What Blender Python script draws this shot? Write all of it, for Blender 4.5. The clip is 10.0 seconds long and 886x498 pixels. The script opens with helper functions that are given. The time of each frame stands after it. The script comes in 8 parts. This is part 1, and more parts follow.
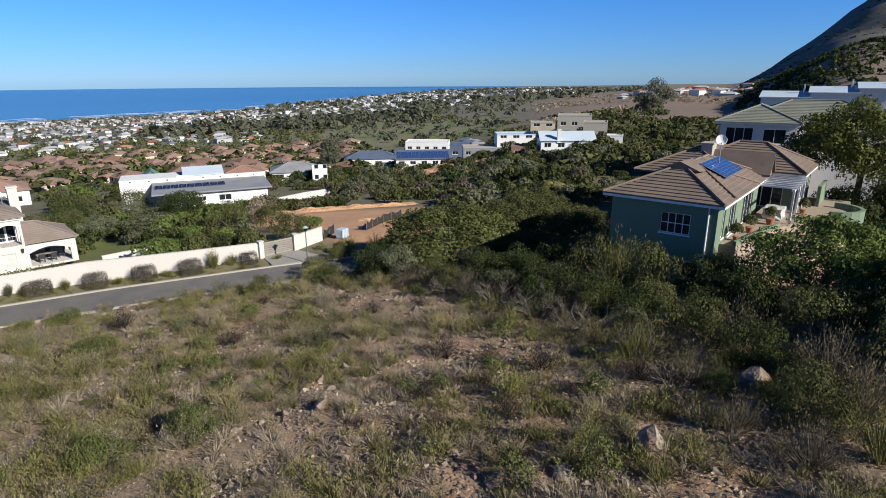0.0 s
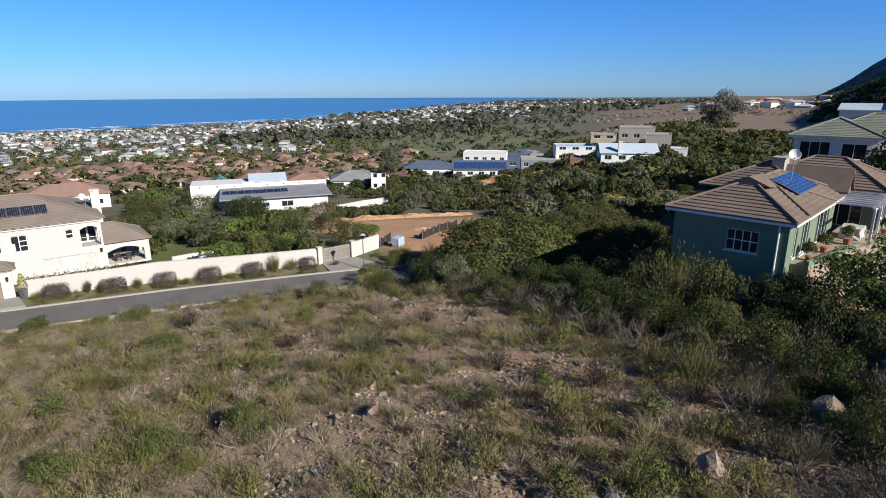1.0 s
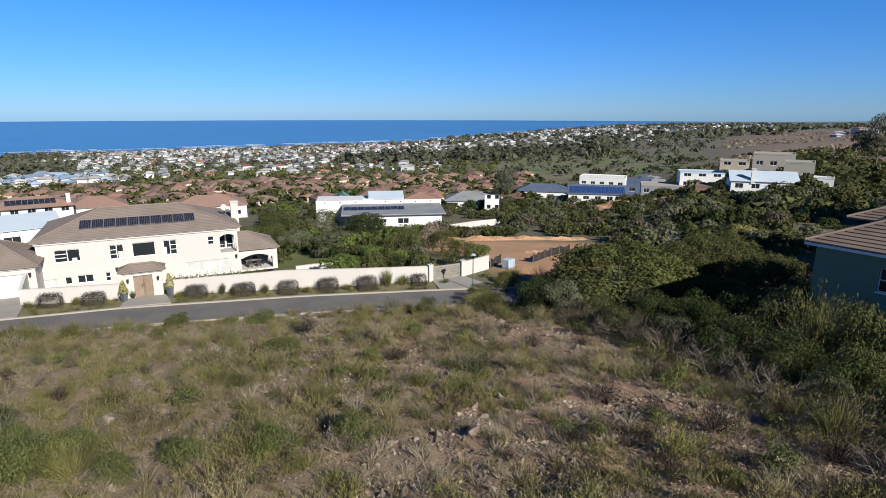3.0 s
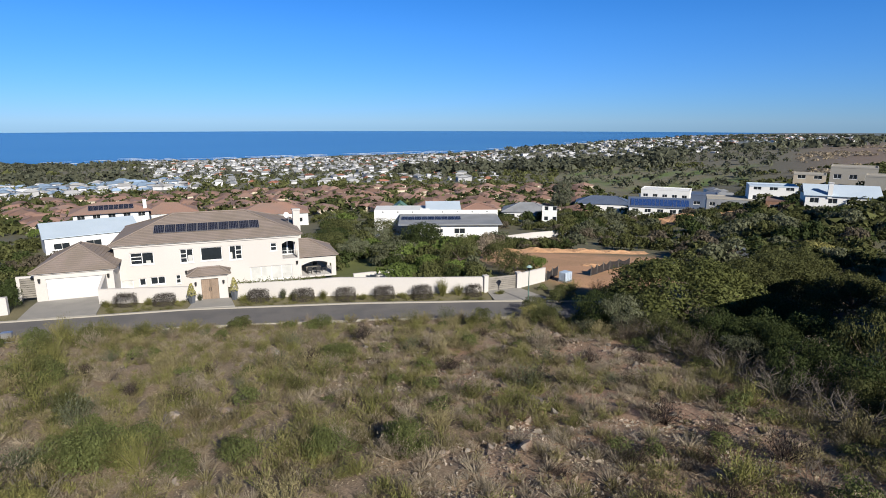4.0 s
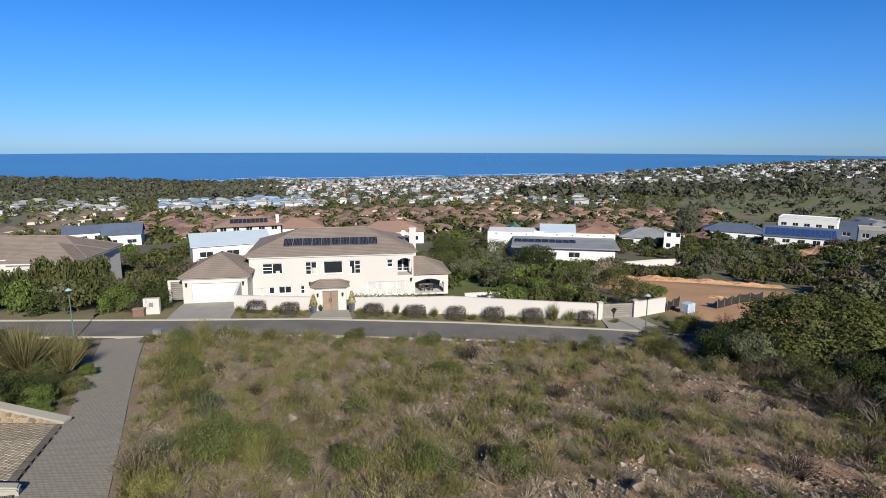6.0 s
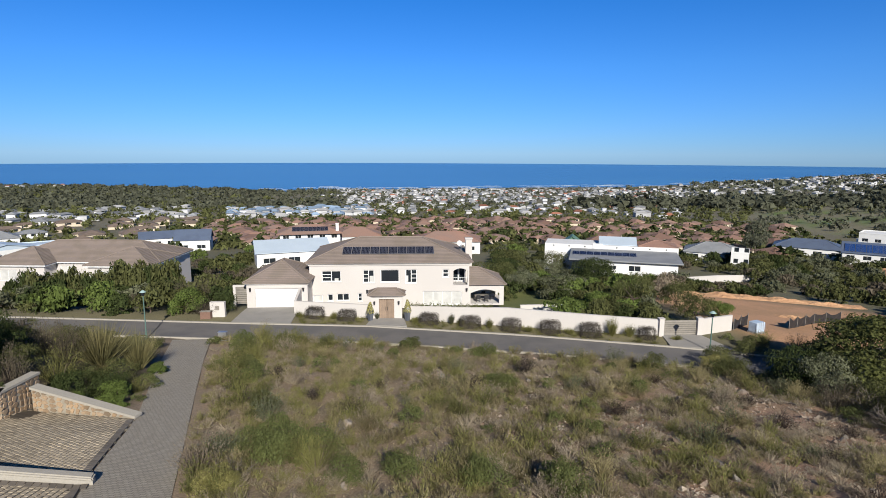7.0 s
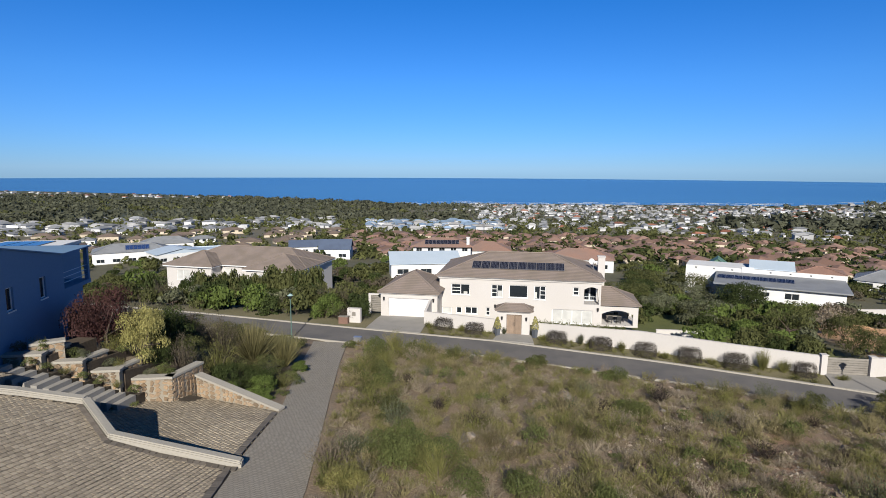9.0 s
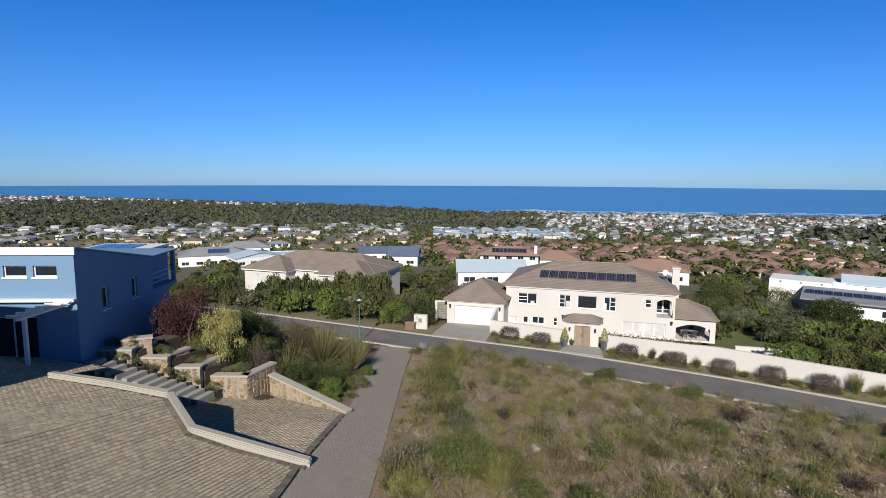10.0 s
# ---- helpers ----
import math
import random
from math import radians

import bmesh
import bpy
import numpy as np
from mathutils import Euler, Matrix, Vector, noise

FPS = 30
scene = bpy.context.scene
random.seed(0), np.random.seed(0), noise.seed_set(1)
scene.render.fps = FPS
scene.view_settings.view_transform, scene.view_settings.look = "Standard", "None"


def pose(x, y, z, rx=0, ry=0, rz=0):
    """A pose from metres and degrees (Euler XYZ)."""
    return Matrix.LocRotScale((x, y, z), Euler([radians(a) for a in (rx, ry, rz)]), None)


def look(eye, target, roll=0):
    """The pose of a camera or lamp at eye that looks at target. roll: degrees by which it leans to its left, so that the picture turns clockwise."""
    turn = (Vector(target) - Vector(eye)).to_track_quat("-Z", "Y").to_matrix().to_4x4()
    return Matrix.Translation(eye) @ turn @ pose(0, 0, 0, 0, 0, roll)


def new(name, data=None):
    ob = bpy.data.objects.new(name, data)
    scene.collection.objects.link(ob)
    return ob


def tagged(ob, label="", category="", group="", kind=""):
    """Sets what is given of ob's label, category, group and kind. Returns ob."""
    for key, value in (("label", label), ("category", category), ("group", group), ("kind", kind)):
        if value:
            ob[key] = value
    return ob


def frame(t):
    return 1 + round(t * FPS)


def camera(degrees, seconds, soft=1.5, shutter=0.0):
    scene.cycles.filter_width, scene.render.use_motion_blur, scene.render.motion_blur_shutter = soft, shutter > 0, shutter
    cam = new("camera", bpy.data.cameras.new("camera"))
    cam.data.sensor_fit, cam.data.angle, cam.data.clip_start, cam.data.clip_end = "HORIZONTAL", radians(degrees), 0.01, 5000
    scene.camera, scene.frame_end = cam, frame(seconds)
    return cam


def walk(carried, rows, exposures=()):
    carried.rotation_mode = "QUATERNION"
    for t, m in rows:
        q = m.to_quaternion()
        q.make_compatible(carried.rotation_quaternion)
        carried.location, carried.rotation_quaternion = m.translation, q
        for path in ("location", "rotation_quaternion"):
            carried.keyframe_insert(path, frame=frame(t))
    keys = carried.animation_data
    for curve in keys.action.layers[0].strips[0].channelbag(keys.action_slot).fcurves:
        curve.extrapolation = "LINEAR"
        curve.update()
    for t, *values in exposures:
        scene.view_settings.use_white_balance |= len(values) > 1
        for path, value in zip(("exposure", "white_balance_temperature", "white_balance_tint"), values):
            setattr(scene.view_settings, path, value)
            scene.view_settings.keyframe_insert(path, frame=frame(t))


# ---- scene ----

# ---- camera: hovers in one place and turns ----
cam = camera(75.4, 10.0, soft=0.9)
EYE = (0, 0, 17)
TURN = [(0.0, -43.39, -16.76, -0.19),
        (0.5, -40.56, -16.25, -0.17),
        (1.0, -37.69, -15.72, -0.10),
        (1.5, -34.86, -15.19, -0.03),
        (2.0, -32.04, -14.64, -0.01),
        (2.5, -29.19, -14.10, 0.09),
        (4.0, -20.62, -12.55, 0.07),
        (4.5, -17.75, -12.00, 0.13),
        (5.0, -14.89, -11.49, 0.13),
        (5.5, -12.04, -10.97, 0.12),
        (7.0, -3.49, -9.43, 0.24),
        (7.5, -0.53, -8.93, 0.27),
        (8.0, 2.84, -8.61, 0.29),
        (8.5, 6.21, -8.26, 0.30),
        (9.0, 9.57, -7.98, 0.29),
        (9.5, 12.96, -7.55, 0.27),
        (10.0, 16.32, -7.22, 0.28)]
walk(cam, [(t, pose(*EYE, 90 + pitch, 0, yaw) @ pose(0, 0, 0, 0, 0, lean)) for t, yaw, pitch, lean in TURN],
     ((0.0, 0.52), (2.5, 0.46), (5.0, 0.40), (7.5, 0.34), (10.0, 0.30)))

# ---- light: clear winter noon, sun behind the camera ----
SUN_UP, SUN_TURN = 29.0, 170.0       # degrees: height, and compass turn from +y clockwise
world = bpy.data.worlds.new("world")
scene.world = world
world.use_nodes = True
wt = world.node_tree
sky = wt.nodes.new("ShaderNodeTexSky")
sky.sky_type, sky.sun_disc = "NISHITA", False
sky.sun_elevation, sky.sun_rotation = radians(SUN_UP), radians(SUN_TURN)
sky.altitude, sky.air_density, sky.dust_density, sky.ozone_density = 1000, 1.0, 0.0, 2.0
wt.nodes["Background"].inputs["Strength"].default_value = 0.052
# the clean, dry winter air: bluer from the horizon upwards
coord, split, rise = wt.nodes.new("ShaderNodeTexCoord"), wt.nodes.new("ShaderNodeSeparateXYZ"), wt.nodes.new("ShaderNodeValToRGB")
wt.links.new(coord.outputs["Generated"], split.inputs[0])
wt.links.new(split.outputs["Z"], rise.inputs[0])
rise.color_ramp.elements[0].position, rise.color_ramp.elements[0].color = 0.0, (0.43, 0.79, 1.66, 1)
rise.color_ramp.elements[1].position, rise.color_ramp.elements[1].color = 0.14, (0.34, 0.92, 1.82, 1)
rise.color_ramp.elements.new(0.30).color = (0.145, 0.88, 1.84, 1)
rise.color_ramp.elements.new(0.44).color = (0.09, 0.63, 1.30, 1)
rise.color_ramp.elements.new(0.62).color = (0.055, 0.26, 0.52, 1)
tint = wt.nodes.new("ShaderNodeMix")
tint.data_type, tint.blend_type = "RGBA", "MULTIPLY"
tint.inputs[0].default_value = 1.0
wt.links.new(sky.outputs[0], tint.inputs[6])
wt.links.new(rise.outputs[0], tint.inputs[7])
wt.links.new(tint.outputs[2], wt.nodes["Background"].inputs[0])
sun = new("sun", bpy.data.lights.new("sun", "SUN"))
sun.data.energy, sun.data.angle, sun.data.color = 5.0, radians(0.53), (1.0, 0.945, 0.86)
way = Vector((math.sin(radians(SUN_TURN)) * math.cos(radians(SUN_UP)), math.cos(radians(SUN_TURN)) * math.cos(radians(SUN_UP)), math.sin(radians(SUN_UP))))
sun.matrix_world = look(way * 100, (0, 0, 0))

# ---- materials ----
def mat(name, colour, rough=0.8, vary=0.25, scale=2.0, fine=25.0, bump=0.3, metal=0.0, second=None, amount=0.5, piece=0.0, island=0.0, spec=0.35, depth=0.02):
    """A surface with two scales of variation. second: a colour that large patches turn to; piece, island: how much objects or loose pieces differ in tone."""
    m = bpy.data.materials.new(name)
    m.use_nodes = True
    t = m.node_tree
    n, l = t.nodes, t.links
    b = n["Principled BSDF"]
    b.inputs["Roughness"].default_value, b.inputs["Metallic"].default_value = rough, metal
    b.inputs["Specular IOR Level"].default_value = spec
    geo = n.new("ShaderNodeNewGeometry")
    big, small = n.new("ShaderNodeTexNoise"), n.new("ShaderNodeTexNoise")
    for node, s, d in ((big, scale, 4), (small, fine, 3)):
        node.inputs["Scale"].default_value, node.inputs["Detail"].default_value = s, d
        l.new(geo.outputs["Position"], node.inputs["Vector"])
    mix = n.new("ShaderNodeMix")
    mix.data_type = "RGBA"
    mix.inputs[6].default_value = (*colour, 1)
    mix.inputs[7].default_value = (*(second or [c * 0.7 for c in colour]), 1)
    ramp = n.new("ShaderNodeMapRange")
    ramp.inputs[1].default_value, ramp.inputs[2].default_value = 0.42, 0.62
    ramp.inputs[4].default_value = amount
    l.new(big.outputs[0], ramp.inputs[0])
    l.new(ramp.outputs[0], mix.inputs[0])
    tone = n.new("ShaderNodeMapRange")
    tone.inputs[1].default_value, tone.inputs[2].default_value = 0.25, 0.75
    tone.inputs[3].default_value, tone.inputs[4].default_value = 1 - vary, 1 + vary
    l.new(small.outputs[0], tone.inputs[0])
    last = tone.outputs[0]
    for share, source in ((piece, "ShaderNodeObjectInfo"), (island, "")):
        if share:
            node = n.new(source) if source else geo
            more = n.new("ShaderNodeMapRange")
            more.inputs[3].default_value, more.inputs[4].default_value = 1 - share, 1 + share
            l.new(node.outputs["Random" if source else "Random Per Island"], more.inputs[0])
            times = n.new("ShaderNodeMath")
            times.operation = "MULTIPLY"
            l.new(last, times.inputs[0])
            l.new(more.outputs[0], times.inputs[1])
            last = times.outputs[0]
    scale_c = n.new("ShaderNodeVectorMath")
    scale_c.operation = "SCALE"
    l.new(mix.outputs[2], scale_c.inputs[0])
    l.new(last, scale_c.inputs["Scale"])
    l.new(scale_c.outputs[0], b.inputs["Base Color"])
    if bump:
        bn = n.new("ShaderNodeBump")
        bn.inputs["Strength"].default_value, bn.inputs["Distance"].default_value = bump, depth
        l.new(small.outputs[0], bn.inputs["Height"])
        l.new(bn.outputs[0], b.inputs["Normal"])
    return m


def leaf_mat(name, colour, second, island=0.32, piece=0.15, shine=0.75, patch=0.35):
    """Foliage: each leaf differs a little, and lets some light through."""
    m = mat(name, colour, shine, 0.12, patch, 6.0, 0, second=second, amount=0.8, piece=piece, island=island, spec=0.10)
    n, l = m.node_tree.nodes, m.node_tree.links
    b = n["Principled BSDF"]
    thin, add = n.new("ShaderNodeBsdfTranslucent"), n.new("ShaderNodeMixShader")
    add.inputs[0].default_value = 0.20
    l.new(b.inputs["Base Color"].links[0].from_socket, thin.inputs[0])
    l.new(b.outputs[0], add.inputs[1])
    l.new(thin.outputs[0], add.inputs[2])
    l.new(add.outputs[0], n["Material Output"].inputs[0])
    return m


def pane_mat(name, colour=(0.02, 0.025, 0.03), rough=0.06):
    m = mat(name, colour, rough, 0.1, 0.5, 3.0, 0, spec=0.35)
    return m


def brick_mat(name, a, b, mortar, width, row, turn=0.0, bump=0.5, rough=0.85):
    m = mat(name, a, rough, 0.2, 1.2, 30.0, 0)
    n, l = m.node_tree.nodes, m.node_tree.links
    geo, tex, mp = n.new("ShaderNodeNewGeometry"), n.new("ShaderNodeTexBrick"), n.new("ShaderNodeMapping")
    mp.inputs["Rotation"].default_value = (0, 0, turn)
    l.new(geo.outputs["Position"], mp.inputs[0])
    l.new(mp.outputs[0], tex.inputs["Vector"])
    tex.inputs["Color1"].default_value, tex.inputs["Color2"].default_value, tex.inputs["Mortar"].default_value = (*a, 1), (*b, 1), (*mortar, 1)
    for key, v in (("Scale", 1.0), ("Mortar Size", 0.012), ("Brick Width", width), ("Row Height", row), ("Mortar Smooth", 0.2)):
        tex.inputs[key].default_value = v
    sc = [x for x in n if x.bl_idname == "ShaderNodeVectorMath"][0]
    l.new(tex.outputs[0], sc.inputs[0])
    bn = n.new("ShaderNodeBump")
    bn.inputs["Strength"].default_value, bn.inputs["Distance"].default_value, bn.invert = bump, 0.02, True
    l.new(tex.outputs[1], bn.inputs["Height"])
    l.new(bn.outputs[0], n["Principled BSDF"].inputs["Normal"])
    return m


M_PLASTER = mat("cream plaster", (0.55, 0.522, 0.488), 0.9, 0.04, 0.25, 8.0, 0.15, second=(0.51, 0.482, 0.45), amount=0.6)
M_WHITE = mat("white paint", (0.70, 0.70, 0.68), 0.7, 0.03, 0.5, 9.0, 0.08, second=(0.63, 0.63, 0.61), piece=0.04)
M_TRIM = mat("white trim paint", (0.82, 0.82, 0.80), 0.5, 0.02, 0.8, 9.0, 0)
M_ROOF_TAUPE = mat("taupe concrete roof tiles", (0.235, 0.192, 0.165), 0.85, 0.14, 0.6, 14.0, 0.4, second=(0.20, 0.165, 0.135), amount=0.8)
M_ROOF_BROWN = mat("grey brown roof tiles", (0.19, 0.145, 0.115), 0.85, 0.15, 0.6, 14.0, 0.4, second=(0.14, 0.11, 0.09), amount=0.8)
M_ROOF_GREY = mat("grey green roof tiles", (0.20, 0.21, 0.17), 0.85, 0.15, 0.6, 14.0, 0.4, second=(0.15, 0.16, 0.13))
M_ROOF_RED = mat("terracotta roof tiles", (0.24, 0.145, 0.11), 0.85, 0.15, 0.1, 8.0, 0.3, second=(0.20, 0.14, 0.115), amount=0.9, piece=0.3)
M_ROOF_SLATE = mat("slate blue roof sheets", (0.10, 0.13, 0.19), 0.5, 0.08, 0.4, 6.0, 0.1, second=(0.08, 0.10, 0.15))
M_ROOF_PALE = mat("pale blue metal roof sheets", (0.47, 0.55, 0.62), 0.45, 0.06, 0.4, 6.0, 0.1, second=(0.42, 0.50, 0.57))
M_ROOF_MID = mat("mid grey roof sheets", (0.25, 0.26, 0.27), 0.6, 0.08, 0.4, 6.0, 0.1)
M_GREEN_ROOF = mat("faded green roof sheets", (0.12, 0.22, 0.15), 0.6, 0.1, 0.4, 6.0, 0.1)
M_GREEN_WALL = mat("sage green plaster", (0.16, 0.22, 0.15), 0.85, 0.06, 0.4, 8.0, 0.15, second=(0.14, 0.19, 0.13))
M_BLUE_WALL = mat("blue grey plaster", (0.145, 0.245, 0.37), 0.8, 0.04, 0.3, 8.0, 0.12, second=(0.13, 0.222, 0.34))
M_BEIGE_WALL = mat("beige plaster", (0.55, 0.47, 0.36), 0.9, 0.05, 0.3, 8.0, 0.12, piece=0.2)
M_PANE = pane_mat("dark window glass")
M_BLIND = mat("pale window blind", (0.55, 0.55, 0.52), 0.4, 0.03, 1.0, 6.0, 0)
M_SOLAR = mat("dark solar cells", (0.012, 0.014, 0.03), 0.12, 0.2, 2.0, 10.0, 0, spec=0.6)
M_SOLAR_BLUE = mat("blue solar cells", (0.02, 0.06, 0.20), 0.15, 0.2, 2.0, 10.0, 0, spec=0.6)
M_ALU = mat("pale metal", (0.55, 0.56, 0.58), 0.35, 0.05, 1.0, 20.0, 0, metal=0.8)
M_WOOD = mat("weathered timber", (0.27, 0.20, 0.145), 0.8, 0.2, 1.5, 22.0, 0.3, second=(0.20, 0.15, 0.115), piece=0.15)
M_GREYWOOD = mat("silvered timber", (0.24, 0.22, 0.19), 0.8, 0.2, 1.5, 22.0, 0.3, piece=0.12)
M_DARK = mat("dark metal", (0.03, 0.03, 0.032), 0.5, 0.1, 2.0, 20.0, 0)
M_POLE = mat("green grey painted steel", (0.10, 0.17, 0.15), 0.5, 0.1, 2.0, 20.0, 0)
M_ASPHALT = mat("worn grey asphalt", (0.16, 0.15, 0.14), 0.9, 0.14, 0.35, 40.0, 0.3, second=(0.115, 0.112, 0.11), amount=0.7)
M_KERB = mat("pale concrete", (0.36, 0.335, 0.285), 0.9, 0.12, 1.0, 20.0, 0.3, second=(0.33, 0.31, 0.27))
M_CONC = mat("driveway concrete", (0.30, 0.285, 0.26), 0.9, 0.1, 0.8, 20.0, 0.2, second=(0.25, 0.24, 0.22))
M_STONE = mat("warm sandstone", (0.31, 0.215, 0.13), 0.9, 0.22, 1.5, 16.0, 0.5, second=(0.27, 0.225, 0.17), piece=0.35, island=0.25)
M_MORTAR = mat("pale mortar", (0.32, 0.285, 0.225), 0.95, 0.1, 2.0, 30.0, 0.4)
M_ROCK = mat("lichened grey sandstone", (0.215, 0.192, 0.165), 0.95, 0.25, 1.3, 9.0, 0.8, second=(0.22, 0.15, 0.105), amount=0.9, piece=0.3, depth=0.06)
M_PAVER = mat("grey brown clay paver", (0.37, 0.31, 0.225), 0.9, 0.15, 0.45, 30.0, 0.3, second=(0.29, 0.245, 0.18), island=0.2, piece=0.15)
M_JOINT = mat("dark paver joint sand", (0.065, 0.054, 0.04), 0.95, 0.15, 1.0, 30.0, 0.2)
M_STRIP = brick_mat("pale strip pavers", (0.385, 0.345, 0.275), (0.33, 0.295, 0.235), (0.18, 0.155, 0.12), 0.24, 0.13, 0.2)
M_POT = mat("grey glazed pot", (0.11, 0.12, 0.14), 0.5, 0.1, 2.0, 20.0, 0)
M_CLAY = mat("clay pot", (0.36, 0.15, 0.08), 0.8, 0.1, 2.0, 20.0, 0.1)
M_TANK = mat("white blue plastic tank", (0.45, 0.55, 0.66), 0.4, 0.1, 2.0, 20.0, 0)
M_CAR = mat("silver car paint", (0.33, 0.36, 0.40), 0.25, 0.03, 2.0, 20.0, 0, metal=0.5)
M_RUBBER = mat("black rubber", (0.02, 0.02, 0.02), 0.9, 0.1, 2.0, 20.0, 0)
M_BARK = mat("grey brown bark", (0.12, 0.09, 0.07), 0.95, 0.3, 2.0, 18.0, 0.6)

L_OLIVE = leaf_mat("olive green leaves", (0.096, 0.103, 0.038), (0.070, 0.075, 0.028))
L_DARK = leaf_mat("dark green leaves", (0.050, 0.066, 0.022), (0.036, 0.048, 0.016))
L_BRIGHT = leaf_mat("bright green leaves", (0.115, 0.155, 0.040), (0.085, 0.115, 0.030))
L_GREY = leaf_mat("grey green leaves", (0.130, 0.138, 0.082), (0.098, 0.105, 0.060))
L_YELLOW = leaf_mat("yellow green leaves", (0.31, 0.285, 0.105), (0.24, 0.225, 0.08))
L_RED = leaf_mat("dark red leaves", (0.085, 0.040, 0.036), (0.055, 0.029, 0.027))
L_DEAD = leaf_mat("charred dark twigs", (0.055, 0.040, 0.034), (0.035, 0.028, 0.025), 0.4)
L_WISP = leaf_mat("brown grey thin twigs", (0.125, 0.105, 0.075), (0.085, 0.072, 0.050), 0.2)
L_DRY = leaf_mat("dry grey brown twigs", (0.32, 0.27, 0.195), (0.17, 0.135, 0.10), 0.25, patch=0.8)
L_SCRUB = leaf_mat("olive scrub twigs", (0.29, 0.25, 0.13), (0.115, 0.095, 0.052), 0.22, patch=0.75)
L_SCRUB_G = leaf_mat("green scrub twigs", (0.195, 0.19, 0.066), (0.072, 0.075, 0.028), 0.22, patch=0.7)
L_TUFT = leaf_mat("straw green reed blades", (0.221, 0.195, 0.091), (0.17, 0.16, 0.07), 0.2)
L_LAV = leaf_mat("grey purple shrub twigs", (0.078, 0.068, 0.056), (0.060, 0.052, 0.043), 0.2)
L_FLATS = leaf_mat("grey olive coastal bush leaves", (0.108, 0.114, 0.076), (0.082, 0.087, 0.058))
L_LEAFY = leaf_mat("plain green shrub leaves", (0.125, 0.142, 0.050), (0.085, 0.098, 0.035))
L_TAN = leaf_mat("pale fallen leaves", (0.50, 0.42, 0.29), (0.32, 0.23, 0.14), 0.4)


def ground_mat():
    """Soil whose base colour is laid out over the plan, with grain, patches and relief."""
    m = mat("ground soil", (0.1, 0.1, 0.1), 0.95, 0.35, 0.3, 11.0, 0.6, depth=0.04)
    n, l = m.node_tree.nodes, m.node_tree.links
    at = n.new("ShaderNodeAttribute")
    at.attribute_name = "soil"
    mixn = [x for x in n if x.bl_idname == "ShaderNodeMix"][0]
    dark = n.new("ShaderNodeVectorMath")
    dark.operation = "MULTIPLY"
    dark.inputs[1].default_value = (0.72, 0.78, 0.72)
    l.new(at.outputs["Color"], mixn.inputs[6])
    l.new(at.outputs["Color"], dark.inputs[0])
    l.new(dark.outputs[0], mixn.inputs[7])
    return m


def water_mat():
    m = mat("sea water", (0.020, 0.088, 0.20), 0.25, 0.06, 1.0, 0.05, 0.25, second=(0.045, 0.145, 0.265), amount=0.8, spec=0.4, depth=0.6)
    # long lanes of ruffled water along the shore
    n, l = m.node_tree.nodes, m.node_tree.links
    lanes = n.new("ShaderNodeMapping")
    lanes.inputs["Scale"].default_value = (0.00035, 0.0016, 1.0)
    geo = [x for x in n if x.bl_idname == "ShaderNodeNewGeometry"][0]
    l.new(geo.outputs["Position"], lanes.inputs[0])
    l.new(lanes.outputs[0], [x for x in n if x.bl_idname == "ShaderNodeTexNoise"][0].inputs["Vector"])
    return m

# ---- terrain ----
COAST_AZ = [-180, -100, -60, -50, -40, -33, -27, -21, -10, 0, 8, 12, 20, 34, 44, 54, 70, 100, 180]
COAST_R = [6000, 6000, 6000, 4600, 2900, 2100, 1680, 1470, 1340, 1290, 1300, 1230, 1430, 1760, 2200, 2700, 4000, 6000, 6000]
SLOPE_R = [40, 62, 80, 120, 200, 300, 500, 800, 1300, 1420, 1700, 9000]
SLOPE_Z = [0, 0, -2.2, -7, -14.5, -22, -33, -46, -62, -66, -76, -90]
PEAK_AZ = [-180, -125, -100, -90, -79, -74, -69.4, -62]
PEAK_Z = [420, 560, 520, 390, 178, 72, 2, 0]
SEA = -63.0


def smooth(a, b, v):
    u = np.clip((v - a) / (b - a), 0, 1)
    return u * u * (3 - 2 * u)


def road_near(x):
    """y of the road's near edge at x."""
    return np.interp(x, [-90, -40, -17, -4, 11, 25, 42, 70], [59.5, 55.0, 51.8, 50.2, 46.6, 42.2, 35, 19])


def height(x, y):
    """The ground's height at x, y (numbers or arrays)."""
    x, y = np.asarray(x, float), np.asarray(y, float)
    r, az = np.hypot(x, y), np.degrees(np.arctan2(-x, y))
    coast = np.interp(az, COAST_AZ, COAST_R)
    outer = np.where(r < 300, r, 300 + (r - 300) * 1000 / (coast - 300))
    far = np.interp(outer, SLOPE_R, SLOPE_Z)
    # the hillside and the ridge under the mountain
    side = smooth(-38, -62, az)
    far = far + 17 * side * smooth(55, 240, r) * smooth(2600, 900, r) + 9 * smooth(-57, -66, az) * smooth(450, 760, r) + 45 * smooth(-69, -79, az) * smooth(150, 520, r)
    far = far + np.interp(az, PEAK_AZ, PEAK_Z) * smooth(700, 1900, r)
    # the open plot, rising from the road towards the mountain side
    s = road_near(x) - y
    plot = 0.17 * (np.sqrt(s * s + 4) + s) / 2
    z = plot + far * smooth(-5, -22, s)
    # the villa stands a little below its garage
    # the raised garden behind the stone planters
    z = z + 2.2 * smooth(-18.8, -22.5, x) * smooth(26.9, 27.6, y) * smooth(46, 30, y) * smooth(-46, -38, x)
    return z - 0.85 * smooth(60.6, 62, y) * smooth(86, 78, y) * smooth(-10.6, -10.2, x) * smooth(24, 14, x)


